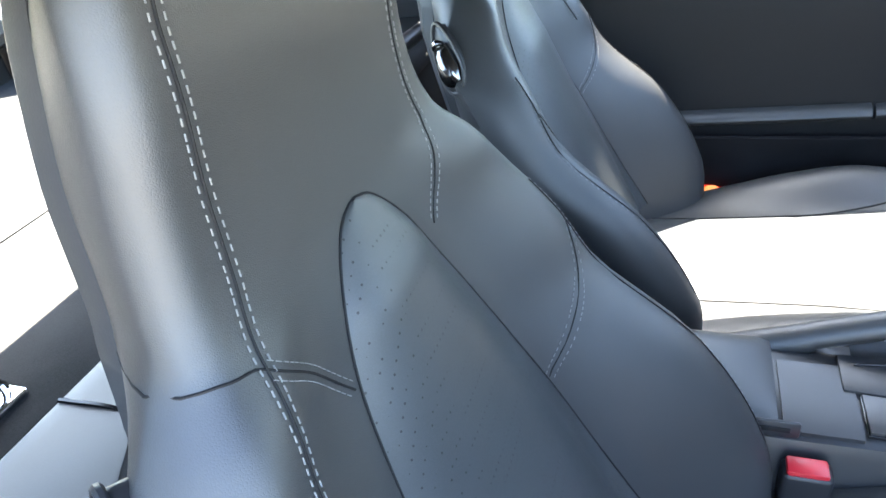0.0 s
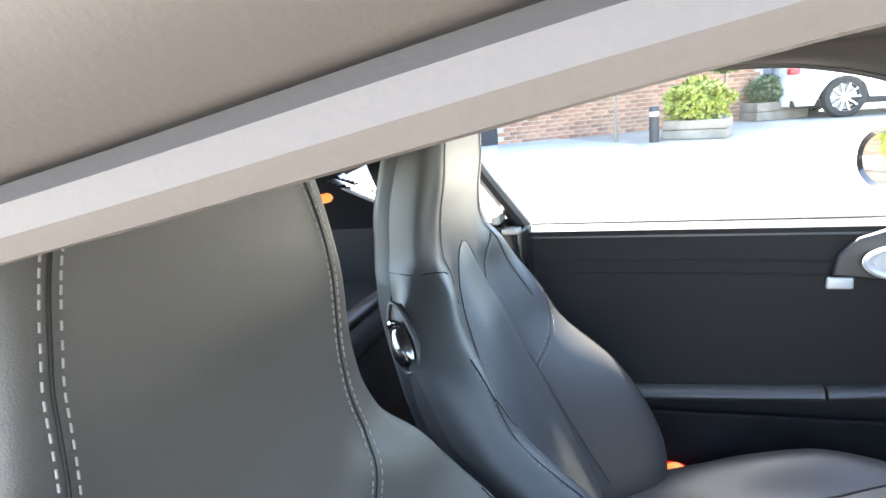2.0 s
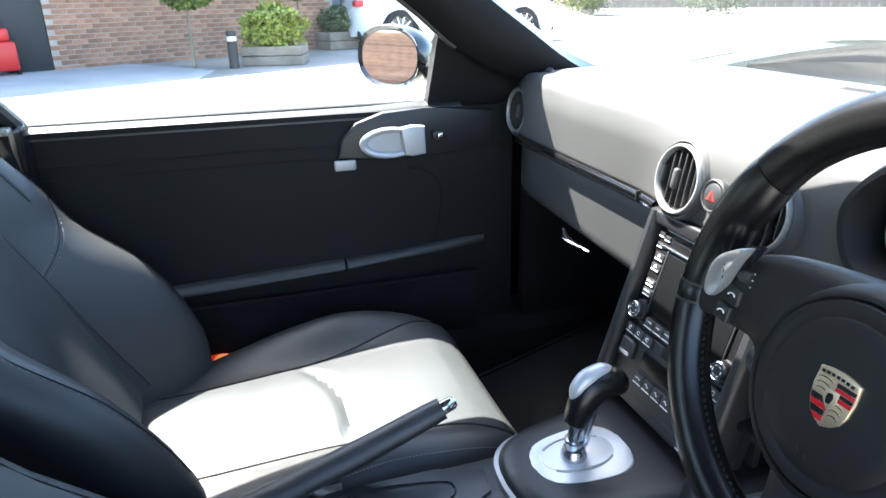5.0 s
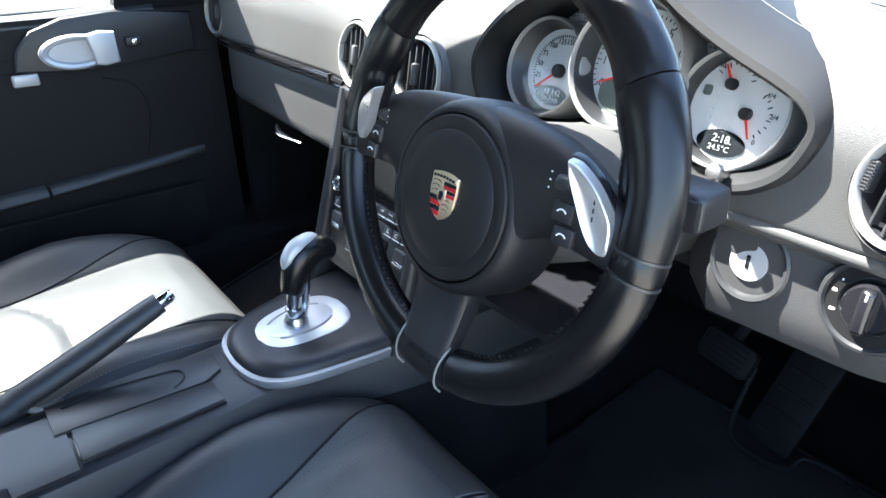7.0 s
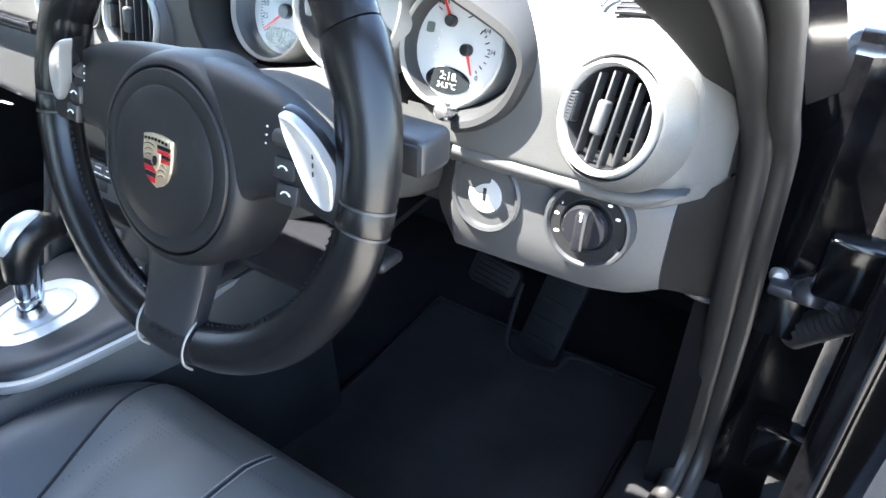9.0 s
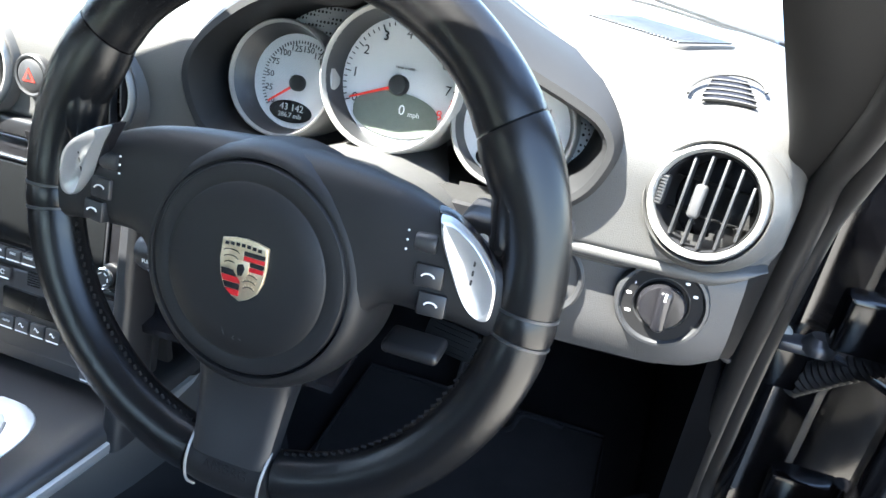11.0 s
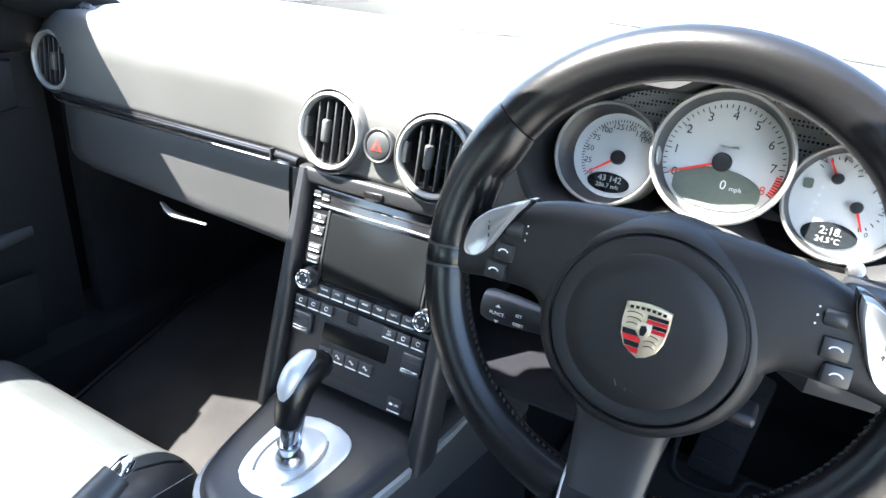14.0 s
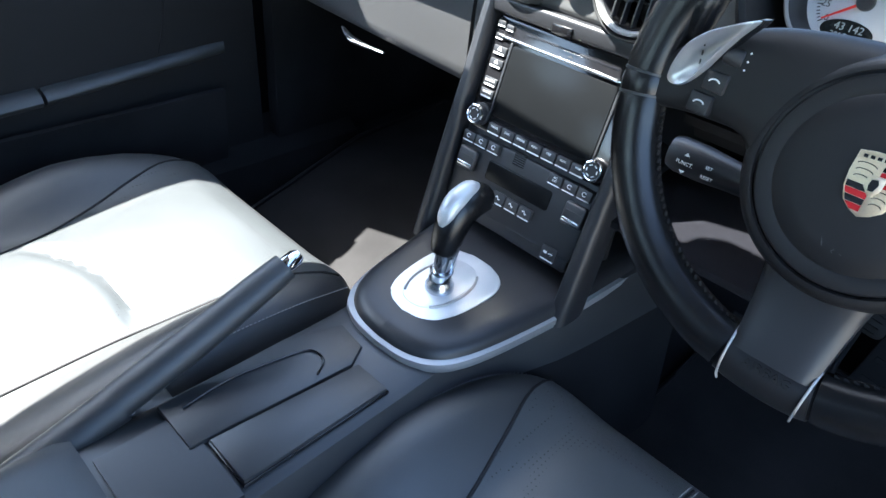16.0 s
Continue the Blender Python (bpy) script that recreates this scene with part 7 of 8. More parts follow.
# ---------------------------------------------------------------- roof fittings
def visor(cx, label):
    v = empty("sun_visor", label, "sun visor", (cx, -0.05, 1.14), group="sun visors")
    m = Matrix.Translation((cx, -0.132, 1.166)) @ Matrix.Rotation(radians(-16), 4, "X")
    part("flap", plate(round_rect(0.36, 0.150, 0.050, 8), 0.016, m, 0.007, 3), M_headlight, v, "pale grey cloth visor flap")
    part("pivot", tube([m @ Vector((-0.17 if cx < 0 else 0.17, 0.06, -0.01)), m @ Vector((-0.19 if cx < 0 else 0.19, 0.05, 0.012))], 0.009, 8), M_plastic, v)
    part("clip", box(-0.012, 0.012, -0.008, 0.008, -0.03, 0.0, 0.003, 2, m @ Matrix.Translation((0.14 if cx < 0 else -0.14, 0.055, 0))), M_chrome, v)
    return v


visor(-0.31, "pale grey cloth sun visor folded up on the header")
visor(0.31, "pale grey cloth sun visor folded up on the header")
rm = empty("rear_view_mirror", "black oval rear-view mirror at the windscreen top", "rear-view mirror", (0, 0.05, 1.10))
mm3 = frame_at((0.0, 0.058, 1.112), (0.30, -0.95, -0.08))
part("mirror_case", loft([[mm3 @ Vector((w * math.copysign(abs(math.cos(a)) ** 0.7, math.cos(a)), h * math.copysign(abs(math.sin(a)) ** 0.8, math.sin(a)), z)) for a in [2 * math.pi * k / 32 for k in range(32)]] for w, h, z in ((0.112, 0.030, 0.0), (0.118, 0.036, 0.002), (0.120, 0.037, -0.008), (0.105, 0.030, -0.030), (0.05, 0.016, -0.042))]), M_gloss, rm)
part("mirror_glass", plate([(0.112 * math.copysign(abs(math.cos(a)) ** 0.7, math.cos(a)), 0.030 * math.copysign(abs(math.sin(a)) ** 0.8, math.sin(a))) for a in [2 * math.pi * k / 32 for k in range(32)]], 0.003, mm3 @ Matrix.Translation((0, 0, 0.0025))), M_mirror, rm, "mirror glass")
part("mirror_arm", tube([(0.0, 0.085, 1.116), (0.0, 0.075, 1.135), (0.0, 0.045, 1.160)], 0.011, 8, 8), M_plastic, rm)
ml = empty("map_lamp", "lit oval map lamp in the header", "interior lamp", (-0.02, -0.045, 1.165))
part("lamp_body", plate(round_rect(0.15, 0.07, 0.03, 6), 0.02, Matrix.Translation((-0.02, -0.045, 1.168)) @ Matrix.Rotation(math.pi, 4, "X"), 0.004), M_plastic, ml)
part("lamp_lens", plate(round_rect(0.07, 0.030, 0.014, 6), 0.006, Matrix.Translation((-0.05, -0.045, 1.165)) @ Matrix.Rotation(math.pi, 4, "X") @ Matrix.Translation((0, 0, 0.004)), 0.002), M_lampwarm, ml, "warm lit lens")
rl = empty("rear_interior_lamp", "lit interior lamp in the rear roof", "interior lamp", (-0.30, -1.03, 1.06))
part("lamp_lens", plate(round_rect(0.036, 0.014, 0.006, 5), 0.01, frame_at((-0.42, -1.00, 0.955), (0.5, 0.85, -0.1)), 0.003), M_lampwarm, rl)


# ---------------------------------------------------------------- driver side: opening, hinge and open door
# opening line: inner edge (post trim) and outer edge (painted flange) of the double rubber seal
OPENING = (((0.560, -0.115, 1.078), (0.592, -0.105, 1.092)), ((0.600, -0.060, 1.058), (0.634, -0.035, 1.072)), ((0.641, 0.010, 1.020), (0.680, 0.050, 1.025)),
           ((0.670, 0.120, 0.940), (0.710, 0.155, 0.950)), ((0.679, 0.178, 0.900), (0.716, 0.200, 0.900)), ((0.684, 0.231, 0.860), (0.720, 0.243, 0.850)),
           ((0.692, 0.266, 0.800), (0.724, 0.297, 0.800)), ((0.694, 0.300, 0.700), (0.727, 0.333, 0.700)), ((0.696, 0.333, 0.600), (0.731, 0.360, 0.600)),
           ((0.698, 0.354, 0.500), (0.733, 0.375, 0.500)), ((0.700, 0.368, 0.410), (0.735, 0.384, 0.400)), ((0.697, 0.330, 0.362), (0.735, 0.340, 0.345)),
           ((0.690, 0.200, 0.352), (0.730, 0.200, 0.342)), ((0.682, -0.500, 0.352), (0.724, -0.500, 0.345)))
seal_in = curve_points([Vector(a).lerp(Vector(b), 0.24) for a, b in OPENING], 90)
seal_out = curve_points([Vector(a).lerp(Vector(b), 0.76) for a, b in OPENING], 90)
ds = empty("door_seal", "black double rubber seal round the driver door opening", "door seal", (0.70, 0.30, 0.35), kind="structure")
part("inner_lip", tube(seal_in, 0.0125, 12, flat=0.9), M_seal, ds)
part("outer_bulb", tube(seal_out, 0.0115, 12), M_seal, ds)
part("flange", loft([[a + Vector((0.0, 0.006, 0.0)), b + Vector((0.0, 0.006, 0.0))] for a, b in zip(seal_in, seal_out)], False, False), M_seal, ds)
# windscreen post of the driver side: smooth moulded trim from the seal round to the glass
post_rows = []
for t in span(0, 1, 30):
    sy = -0.075 + 0.330 * t
    S = Vector((spline_of(sy, [-0.075, 0.010, 0.120, 0.178, 0.255], [0.586, 0.641, 0.670, 0.679, 0.686]), sy, spline_of(sy, [-0.075, 0.010, 0.120, 0.178, 0.255], [1.062, 1.020, 0.940, 0.900, 0.842])))
    iy = -0.085 + 0.330 * t
    I = Vector((0.591 + 0.297 * iy, iy, 1.002 - 0.55 * iy))
    nrm = Vector((-0.72, -0.62, -0.30)).normalized()
    row = []
    for f in span(0, 1, 9):
        row.append(S.lerp(I, f) + nrm * 0.012 * math.sin(math.pi * f))
    row += [I + Vector((0.004, 0.016, 0.020)), I + Vector((0.014, 0.035, 0.048)), I + Vector((0.040, 0.055, 0.070))]
    post_rows.append(row)
thing("windscreen_post_right", loft(post_rows, False, False), M_post, "dark moulded windscreen post trim beside the open door", "windscreen post", "structure")
thing("post_skin_right", loft([[r[-1], r[-1] + Vector((0.035, 0.0, 0.010)), Vector(o) + Vector((0.02, 0.012, 0.012)), Vector(o)] for r, o in zip(post_rows, [Vector(r[0]) + Vector((0.036, 0.022, 0.004)) for r in post_rows])], False, False), M_paint, "glossy black outer side of the windscreen post", "car body", "structure")
# end of the dashboard and the closing panel under it
def dash_end(u, v):
    """From the lower panel's edge back to the door seal."""
    front = Vector(low_drv(0.660, v)) + Vector((0.0025, 0.004, 0))
    back = Vector((0.694, lerp_of(v, [0, 1], [0.290, 0.345]), lerp_of(v, [0, 1], [0.785, 0.616])))
    return tuple(front.lerp(back, u) + Vector((0.006, -0.010, 0)) * math.sin(math.pi * u) * 0.6)


thing("dash_end_panel", sheet(dash_end, span(0, 1, 12), span(0, 1, 15)), M_dashend, "dark grey panel closing the end of the dashboard", "dashboard end", "structure")
thing("dash_end_lip", tube([Vector(dash_end(u, 1)) + Vector((0, -0.001, 0.001)) for u in span(0, 1, 14)], [0.0022 + 0.0018 * u for u in span(0, 1, 14)], 8), M_soft, "slim moulded lip along the bottom of the dashboard end", "trim", "structure")
thing("wing_end", box(0.69, 0.90, 0.425, 0.445, 0.16, 0.875, 0.004), M_jamb, "black painted end of the front wing", "car body", "structure")
thing("door_jamb", loft([[(x, y, z) for x, y in ((0.705, 0.395), (0.738, 0.375), (0.752, 0.372), (0.768, 0.385), (0.80, 0.390), (0.815, 0.41), (0.70, 0.43))] for z in span(0.17, 0.865, 12)]), M_jamb, "dusty black painted door jamb with hinges", "door jamb", "structure")
odoor = empty("driver_door", "black driver door standing wide open", "car door", (0.84, 0.33, 0.30))
part("check_strap", join(box(0.735, 0.785, 0.350, 0.376, 0.640, 0.652, 0.003, 2), tube([(0.775, 0.356, 0.651), (0.810, 0.352, 0.640), (0.845, 0.348, 0.626)], 0.0085, 8, 10, flat=0.5)), M_strap, odoor, "steel check strap")
part("strap_pivot", lathe([(0.0, 0.010), (0.010, 0.009), (0.014, 0.004), (0.017, 0.0), (0.017, -0.008)], 16, Matrix.Translation((0.772, 0.357, 0.655))), M_strap, odoor)
part("bolt", lathe([(0.0, 0.007), (0.006, 0.006), (0.008, 0.003), (0.009, 0.0), (0.009, -0.006)], 12, frame_at((0.741, 0.372, 0.650), (0.2, -0.95, 0.2))), M_ring, odoor)
part("hinge_bracket", box(0.728, 0.772, 0.366, 0.384, 0.585, 0.640, 0.004, 2), M_jamb, odoor)
for zc in (0.48, 0.70):
    part("hinge_leaf", join(box(0.768, 0.840, 0.318, 0.350, zc - 0.03, zc + 0.03, 0.006, 2), tube([(0.835, 0.318, zc - 0.045), (0.835, 0.318, zc + 0.045)], 0.011, 10)), M_jamb, odoor)
gait = []
for i in range(60):
    t = i / 59
    p = Vector((0.770, 0.385, 0.585)).lerp(Vector((0.900, 0.325, 0.702)), t) + Vector((-0.004 * math.sin(t * math.pi), -0.012 * math.sin(t * math.pi), 0.022 * math.sin(t * math.pi)))
    gait.append(p)
thing("cable_gaiter", tube(gait, [0.0135 if i % 2 else 0.0165 for i in range(60)], 14), M_rub, "corrugated black rubber cable gaiter between jamb and door", "cable gaiter")
OM = Matrix.Translation((0.845, 0.335, 0)) @ Matrix.Rotation(radians(68), 4, "Z")
part("outer_skin", moved(sheet(lambda y, v: (spline_of(v, [0, 0.25, 0.6, 1], [-0.055, -0.01, 0.03, 0.01]), -y, 0.826 - 0.50 * v), span(0.0, 1.05, 14), span(0, 1, 9), 0.008, (1, 0, 0)), OM), M_paint, odoor)
part("inner_panel", moved(sheet(lambda y, z: (-0.115 + 0.010 * math.sin(z * 9), -y, z), span(0.06, 1.02, 14), span(0.30, 0.82, 14), 0.02, (1, 0, 0)), OM), M_dash, odoor)
part("door_edge", moved(box(-0.12, 0.03, -0.03, 0.0, 0.30, 0.83, 0.01, 3), OM), M_jamb, odoor)
part("armrest", moved(tube([(-0.13, -0.1, 0.54), (-0.14, -0.5, 0.51), (-0.13, -0.98, 0.50)], 0.02, 10, 12), OM), M_leather, odoor)

# ---------------------------------------------------------------- outside
thing("ground", sheet(lambda x, y: (x, y, 0.0), [-900, -200, -60, -30, -20, -14, -10, -6, -3, 0, 3, 8, 20, 60, 200, 900], [-900, -200, -60, -20, -8, -2, 3, 8, 14, 20, 40, 80, 200, 900]), M_ground, "pale sunlit gravel yard", "ground", "structure", smooth=0)

WD = Vector((-0.47, 0.883, 0)).normalized()            # along the brick wall
WN = Vector((0.883, 0.47, 0)).normalized()             # out of the wall, towards the car
W0 = Vector((-11.35, -2.90, 0))
WMAT = Matrix((WD, Vector((0, 0, 1)), WN)).transposed().to_4x4()
WMAT = Matrix.Translation(W0) @ WMAT                    # local x along the wall, y up, z out
barn = empty("barn", "brick and boarded barn with open garage bay", "barn", W0)
LEN, BR_H = 5.35, 1.11
part("mortar_wall", moved(box(0.0, LEN, 0.0, BR_H, -0.22, -0.006), WMAT), M_mortar, barn, "pale mortar behind the bricks")
part("plinth_cap", moved(box(0.0, LEN, BR_H, BR_H + 0.05, -0.20, 0.03, 0.01), WMAT), M_mortar, barn)
part("boarded_wall", moved(box(0.0, LEN, BR_H + 0.05, 4.0, -0.22, -0.03), WMAT), M_dark, barn)
boards = box(0, LEN, 0, 0.155, -0.02, 0.008, 0.004, 1, Matrix.Rotation(radians(-5), 4, "X"))
bme = bpy.data.meshes.new("board")
boards.to_mesh(bme)
boards.free()
bme.materials.append(M_siding)
for i in range(19):
    o = new("board", bme)
    o.matrix_basis = WMAT @ Matrix.Translation((0, BR_H + 0.06 + i * 0.145, 0))
    hang(o, barn)
# garage bay beside the wall
part("bay_post", moved(box(-0.62, -0.02, 0, 2.5, -0.35, 0.02, 0.01), WMAT), M_dark, barn, "black timber garage door leaf")
part("bay_back", moved(box(-5.2, -0.6, 0, 2.6, -5.2, -5.0), WMAT), M_mortar, barn)
part("bay_side", moved(box(-0.7, -0.5, 0, 2.6, -5.2, -0.35), WMAT), M_conc, barn)
part("bay_lintel", moved(box(-5.2, 0.0, 2.15, 4.0, -0.35, -0.05), WMAT), M_siding, barn)
part("bay_far_side", moved(box(-5.3, -5.1, 0, 2.6, -5.2, 0.0), WMAT), M_siding, barn)
part("bay_roof", moved(box(-5.3, 0, 2.6, 2.7, -5.2, -0.1), WMAT), M_dark, barn)
part("roof", moved(box(-5.5, LEN + 0.2, 4.0, 4.12, -5.5, 0.4), WMAT), M_tile, barn)
part("end_wall", moved(box(LEN - 0.02, LEN + 0.2, 0, 4.0, -5.2, -0.01), WMAT), M_siding, barn)
for wx in (1.30, 3.02):
    w = part("window", moved(box(wx, wx + 0.52, 1.20, 2.15, -0.05, 0.045, 0.01), WMAT), M_winfr, barn, "brown framed window")
    for k in range(2):
        part("pane", moved(box(wx + 0.06 + 0.22 * k, wx + 0.24 + 0.22 * k, 1.28, 2.08, 0.04, 0.052), WMAT), M_suvglass, w)
part("side_porch", moved(box(LEN + 0.25, LEN + 1.6, 0.02, 2.6, -1.2, -1.0, 0.01), WMAT), M_dark, barn)
# concrete apron before the garage
thing("pavement", plate([(-6.35, -1.24), (-7.62, -2.73), (-11.6, -7.2), (-15.5, -5.0), (-11.45, -2.95), (-11.9, -1.9), (-10.2, -0.55)][::-1], 0.10, Matrix.Translation((0, 0, 0.015)), 0.01, 1), M_conc, "pale concrete apron before the barn", "pavement", "structure")


def leafy(bm_pts, size, seed, squash=1.0):
    """Many small folded leaves round the points given."""
    rnd = random.Random(seed)
    verts, faces = [], []
    for p, n in bm_pts:
        a = rnd.uniform(0, 6.28)
        t = Vector((math.cos(a), math.sin(a), rnd.uniform(-0.6, 0.6))).normalized()
        d = (t + n * 0.7).normalized()
        sdir = d.cross(n + Vector((rnd.uniform(-.5, .5), rnd.uniform(-.5, .5), rnd.uniform(-.5, .5)))).normalized()
        s = size * rnd.uniform(0.6, 1.3)
        i = len(verts)
        verts += [p, p + d * s * 0.5 + sdir * s * 0.3, p + d * s, p + d * s * 0.5 - sdir * s * 0.3 + n * s * 0.1]
        faces += [(i, i + 1, i + 2), (i, i + 2, i + 3)]
    return verts, faces


def crown_mesh(name, pts, size, mt, parent, seed, label=""):
    v, f = leafy(pts, size, seed)
    me = bpy.data.meshes.new(name)
    me.from_pydata(v, [], f)
    ob = finish(new(name, me), mt, 0)
    hang(ob, parent)
    return tagged(ob, label)


def blob_points(c, r, n, seed, rough=0.18, inner=0.55):
    rnd = random.Random(seed)
    out = []
    for _ in range(n):
        d = Vector((rnd.gauss(0, 1), rnd.gauss(0, 1), rnd.gauss(0, 1))).normalized()
        k = 1 + rough * noise.noise(d * 2.3 + Vector((seed, 0, 0))) + rough * 0.6 * noise.noise(d * 6)
        q = rnd.uniform(inner, 1.0) ** 0.4
        out.append((Vector((c[0] + d.x * r[0] * k * q, c[1] + d.y * r[1] * k * q, c[2] + d.z * r[2] * k * q)), d))
    return out


def at_wall(x, z):
    return WMAT @ Vector((x, 0, z))


def lollipop(p, h, r, seed):
    t = empty("topiary_tree", "clipped round topiary tree on a slim bare stem", "tree", p, group="topiary trees")
    part("trunk", tube([p, p + Vector((0.015, 0, h * 0.4)), p + Vector((-0.01, 0.01, h - 0.9 * r))], [0.030, 0.022, 0.018], 8, 8), M_bark, t)
    for a in range(5):
        part("limb", tube([p + Vector((0, 0, h - r * 1.4)), p + Vector((r * 0.6 * math.cos(a * 1.3), r * 0.6 * math.sin(a * 1.3), h - 0.9 * r))], [0.012, 0.005], 6), M_bark, t)
    crown_mesh("crown", blob_points(p + Vector((0, 0, h - 0.78 * r)), (r, r, r * 0.78), 5200, seed, 0.10), 0.075, M_leaf, t, seed)
    return t


def shrub(name, p, r, mt, seed, label, n=3800, size=0.10):
    t = empty(name, label, "shrub", p)
    for a in range(6):
        part("stem", tube([p, p + Vector((r[0] * 0.5 * math.cos(a), r[1] * 0.5 * math.sin(a), r[2] * 1.2))], [0.015, 0.005], 6), M_bark, t)
    crown_mesh("crown", blob_points(p + Vector((0, 0, r[2] * 1.0)), r, n, seed, 0.45, 0.3), size, mt, t, seed)
    return t


def planter(p, w, d, h, ang):
    t = empty("planter", "weathered timber sleeper planter filled with soil", "planter", p, group="sleeper planters")
    R = Matrix.Translation(p) @ Matrix.Rotation(ang, 4, "Z")
    for k in range(2):
        z0, z1 = h * k / 2 + 0.004, h * (k + 1) / 2 - 0.004
        for b in (box(-w / 2, w / 2, -d / 2, -d / 2 + 0.1, z0, z1, 0.012, 1), box(-w / 2, w / 2, d / 2 - 0.1, d / 2, z0, z1, 0.012, 1), box(-w / 2, -w / 2 + 0.1, -d / 2 + 0.1, d / 2 - 0.1, z0, z1, 0.012, 1), box(w / 2 - 0.1, w / 2, -d / 2 + 0.1, d / 2 - 0.1, z0, z1, 0.012, 1)):
            part("sleeper", moved(b, R), M_sleeper, t)
    part("soil", moved(box(-w / 2 + 0.1, w / 2 - 0.1, -d / 2 + 0.1, d / 2 - 0.1, 0, h - 0.05), R), M_carpet, t)
    return t


ang_w = math.atan2(WD.y, WD.x)
lollipop(Vector((-10.87, -0.84, 0)), 1.60, 0.46, 3)
lollipop(Vector((-12.40, 0.98, 0)), 1.58, 0.39, 5)
lollipop(Vector((-14.9, 2.35, 0)), 1.75, 0.42, 6)
planter(Vector((-10.93, 0.42, 0)), 0.95, 0.72, 0.30, radians(76))
planter(Vector((-13.75, 1.95, 0)), 1.10, 0.70, 0.34, ang_w)
shrub("lime_shrub", Vector((-10.93, 0.42, 0.26)), (0.40, 0.46, 0.31), M_leafb, 11, "lime green feathery shrub in a planter", 4200, 0.075)
shrub("grey_shrub", Vector((-13.75, 1.95, 0.30)), (0.42, 0.48, 0.24), M_leafc, 12, "grey-green shrub in a planter", 3200, 0.08)
shrub("grey_shrub", Vector((-14.6, 2.9, 0.1)), (0.40, 0.40, 0.40), M_leafc, 13, "grey-green shrub by the barn", 2600, 0.08)
# planter and shrub behind the car, seen in the door mirror
planter(Vector((-2.7, -9.9, 0)), 1.3, 0.8, 0.34, radians(10))
shrub("lime_shrub", Vector((-2.7, -9.9, 0.30)), (0.36, 0.36, 0.36), M_leafb, 15, "lime green feathery shrub in a planter", 4200, 0.08)
def bollard(p):
    b = empty("garden_bollard_light", "black garden bollard light with pale lens band", "bollard light", p, group="garden bollards")
    part("post", lathe([(0.075, 0.0), (0.075, 0.40), (0.06, 0.40), (0.06, 0.47), (0.075, 0.47), (0.075, 0.53), (0.06, 0.55), (0.0, 0.55)], 20, Matrix.Translation(p)), M_dark, b)
    part("lens", lathe([(0.07, 0.401), (0.07, 0.469)], 20, Matrix.Translation(p)), M_white, b)


bollard((-10.5, -0.25, 0))
bollard((-4.1, -9.0, 0))
gw = empty("garden_wall", "low red brick garden wall behind the car", "garden wall", (-4, -13, 0))
for k in range(16):
    part("brick_course", box(-14.0, 3.0, -13.2, -13.0, 0.075 * k, 0.075 * k + 0.065, 0.004, 1), M_brick, gw)
part("mortar_core", box(-13.99, 2.99, -13.19, -13.01, 0.0, 1.2), M_mortar, gw)
# machine and car in the garage bay
mc = empty("floor_machine", "red wheeled workshop machine in the garage doorway", "workshop machine", at_wall(-0.74, 0.20))
MC = Matrix.Translation(at_wall(-0.74, 0.20)) @ Matrix.Rotation(ang_w, 4, "Z") @ Matrix.Diagonal((0.74, 0.74, 0.78, 1))
part("body", moved(join(box(-0.26, 0.26, -0.25, 0.25, 0.10, 0.62, 0.05, 2), box(-0.20, 0.20, -0.18, 0.20, 0.62, 0.85, 0.05, 2)), MC), M_machine, mc)
part("handle", moved(tube([(-0.2, 0.2, 0.6), (-0.2, 0.25, 1.0), (0.2, 0.25, 1.0), (0.2, 0.2, 0.6)], 0.018, 8, 16), MC), M_dark, mc)
for sx in (-0.24, 0.24):
    part("wheel", moved(lathe([(0.0, 0.03), (0.11, 0.03), (0.12, 0.0), (0.11, -0.03), (0, -0.03)], 18, frame_at((sx, -0.1, 0.12), (1, 0, 0))), MC), M_tyre, mc)


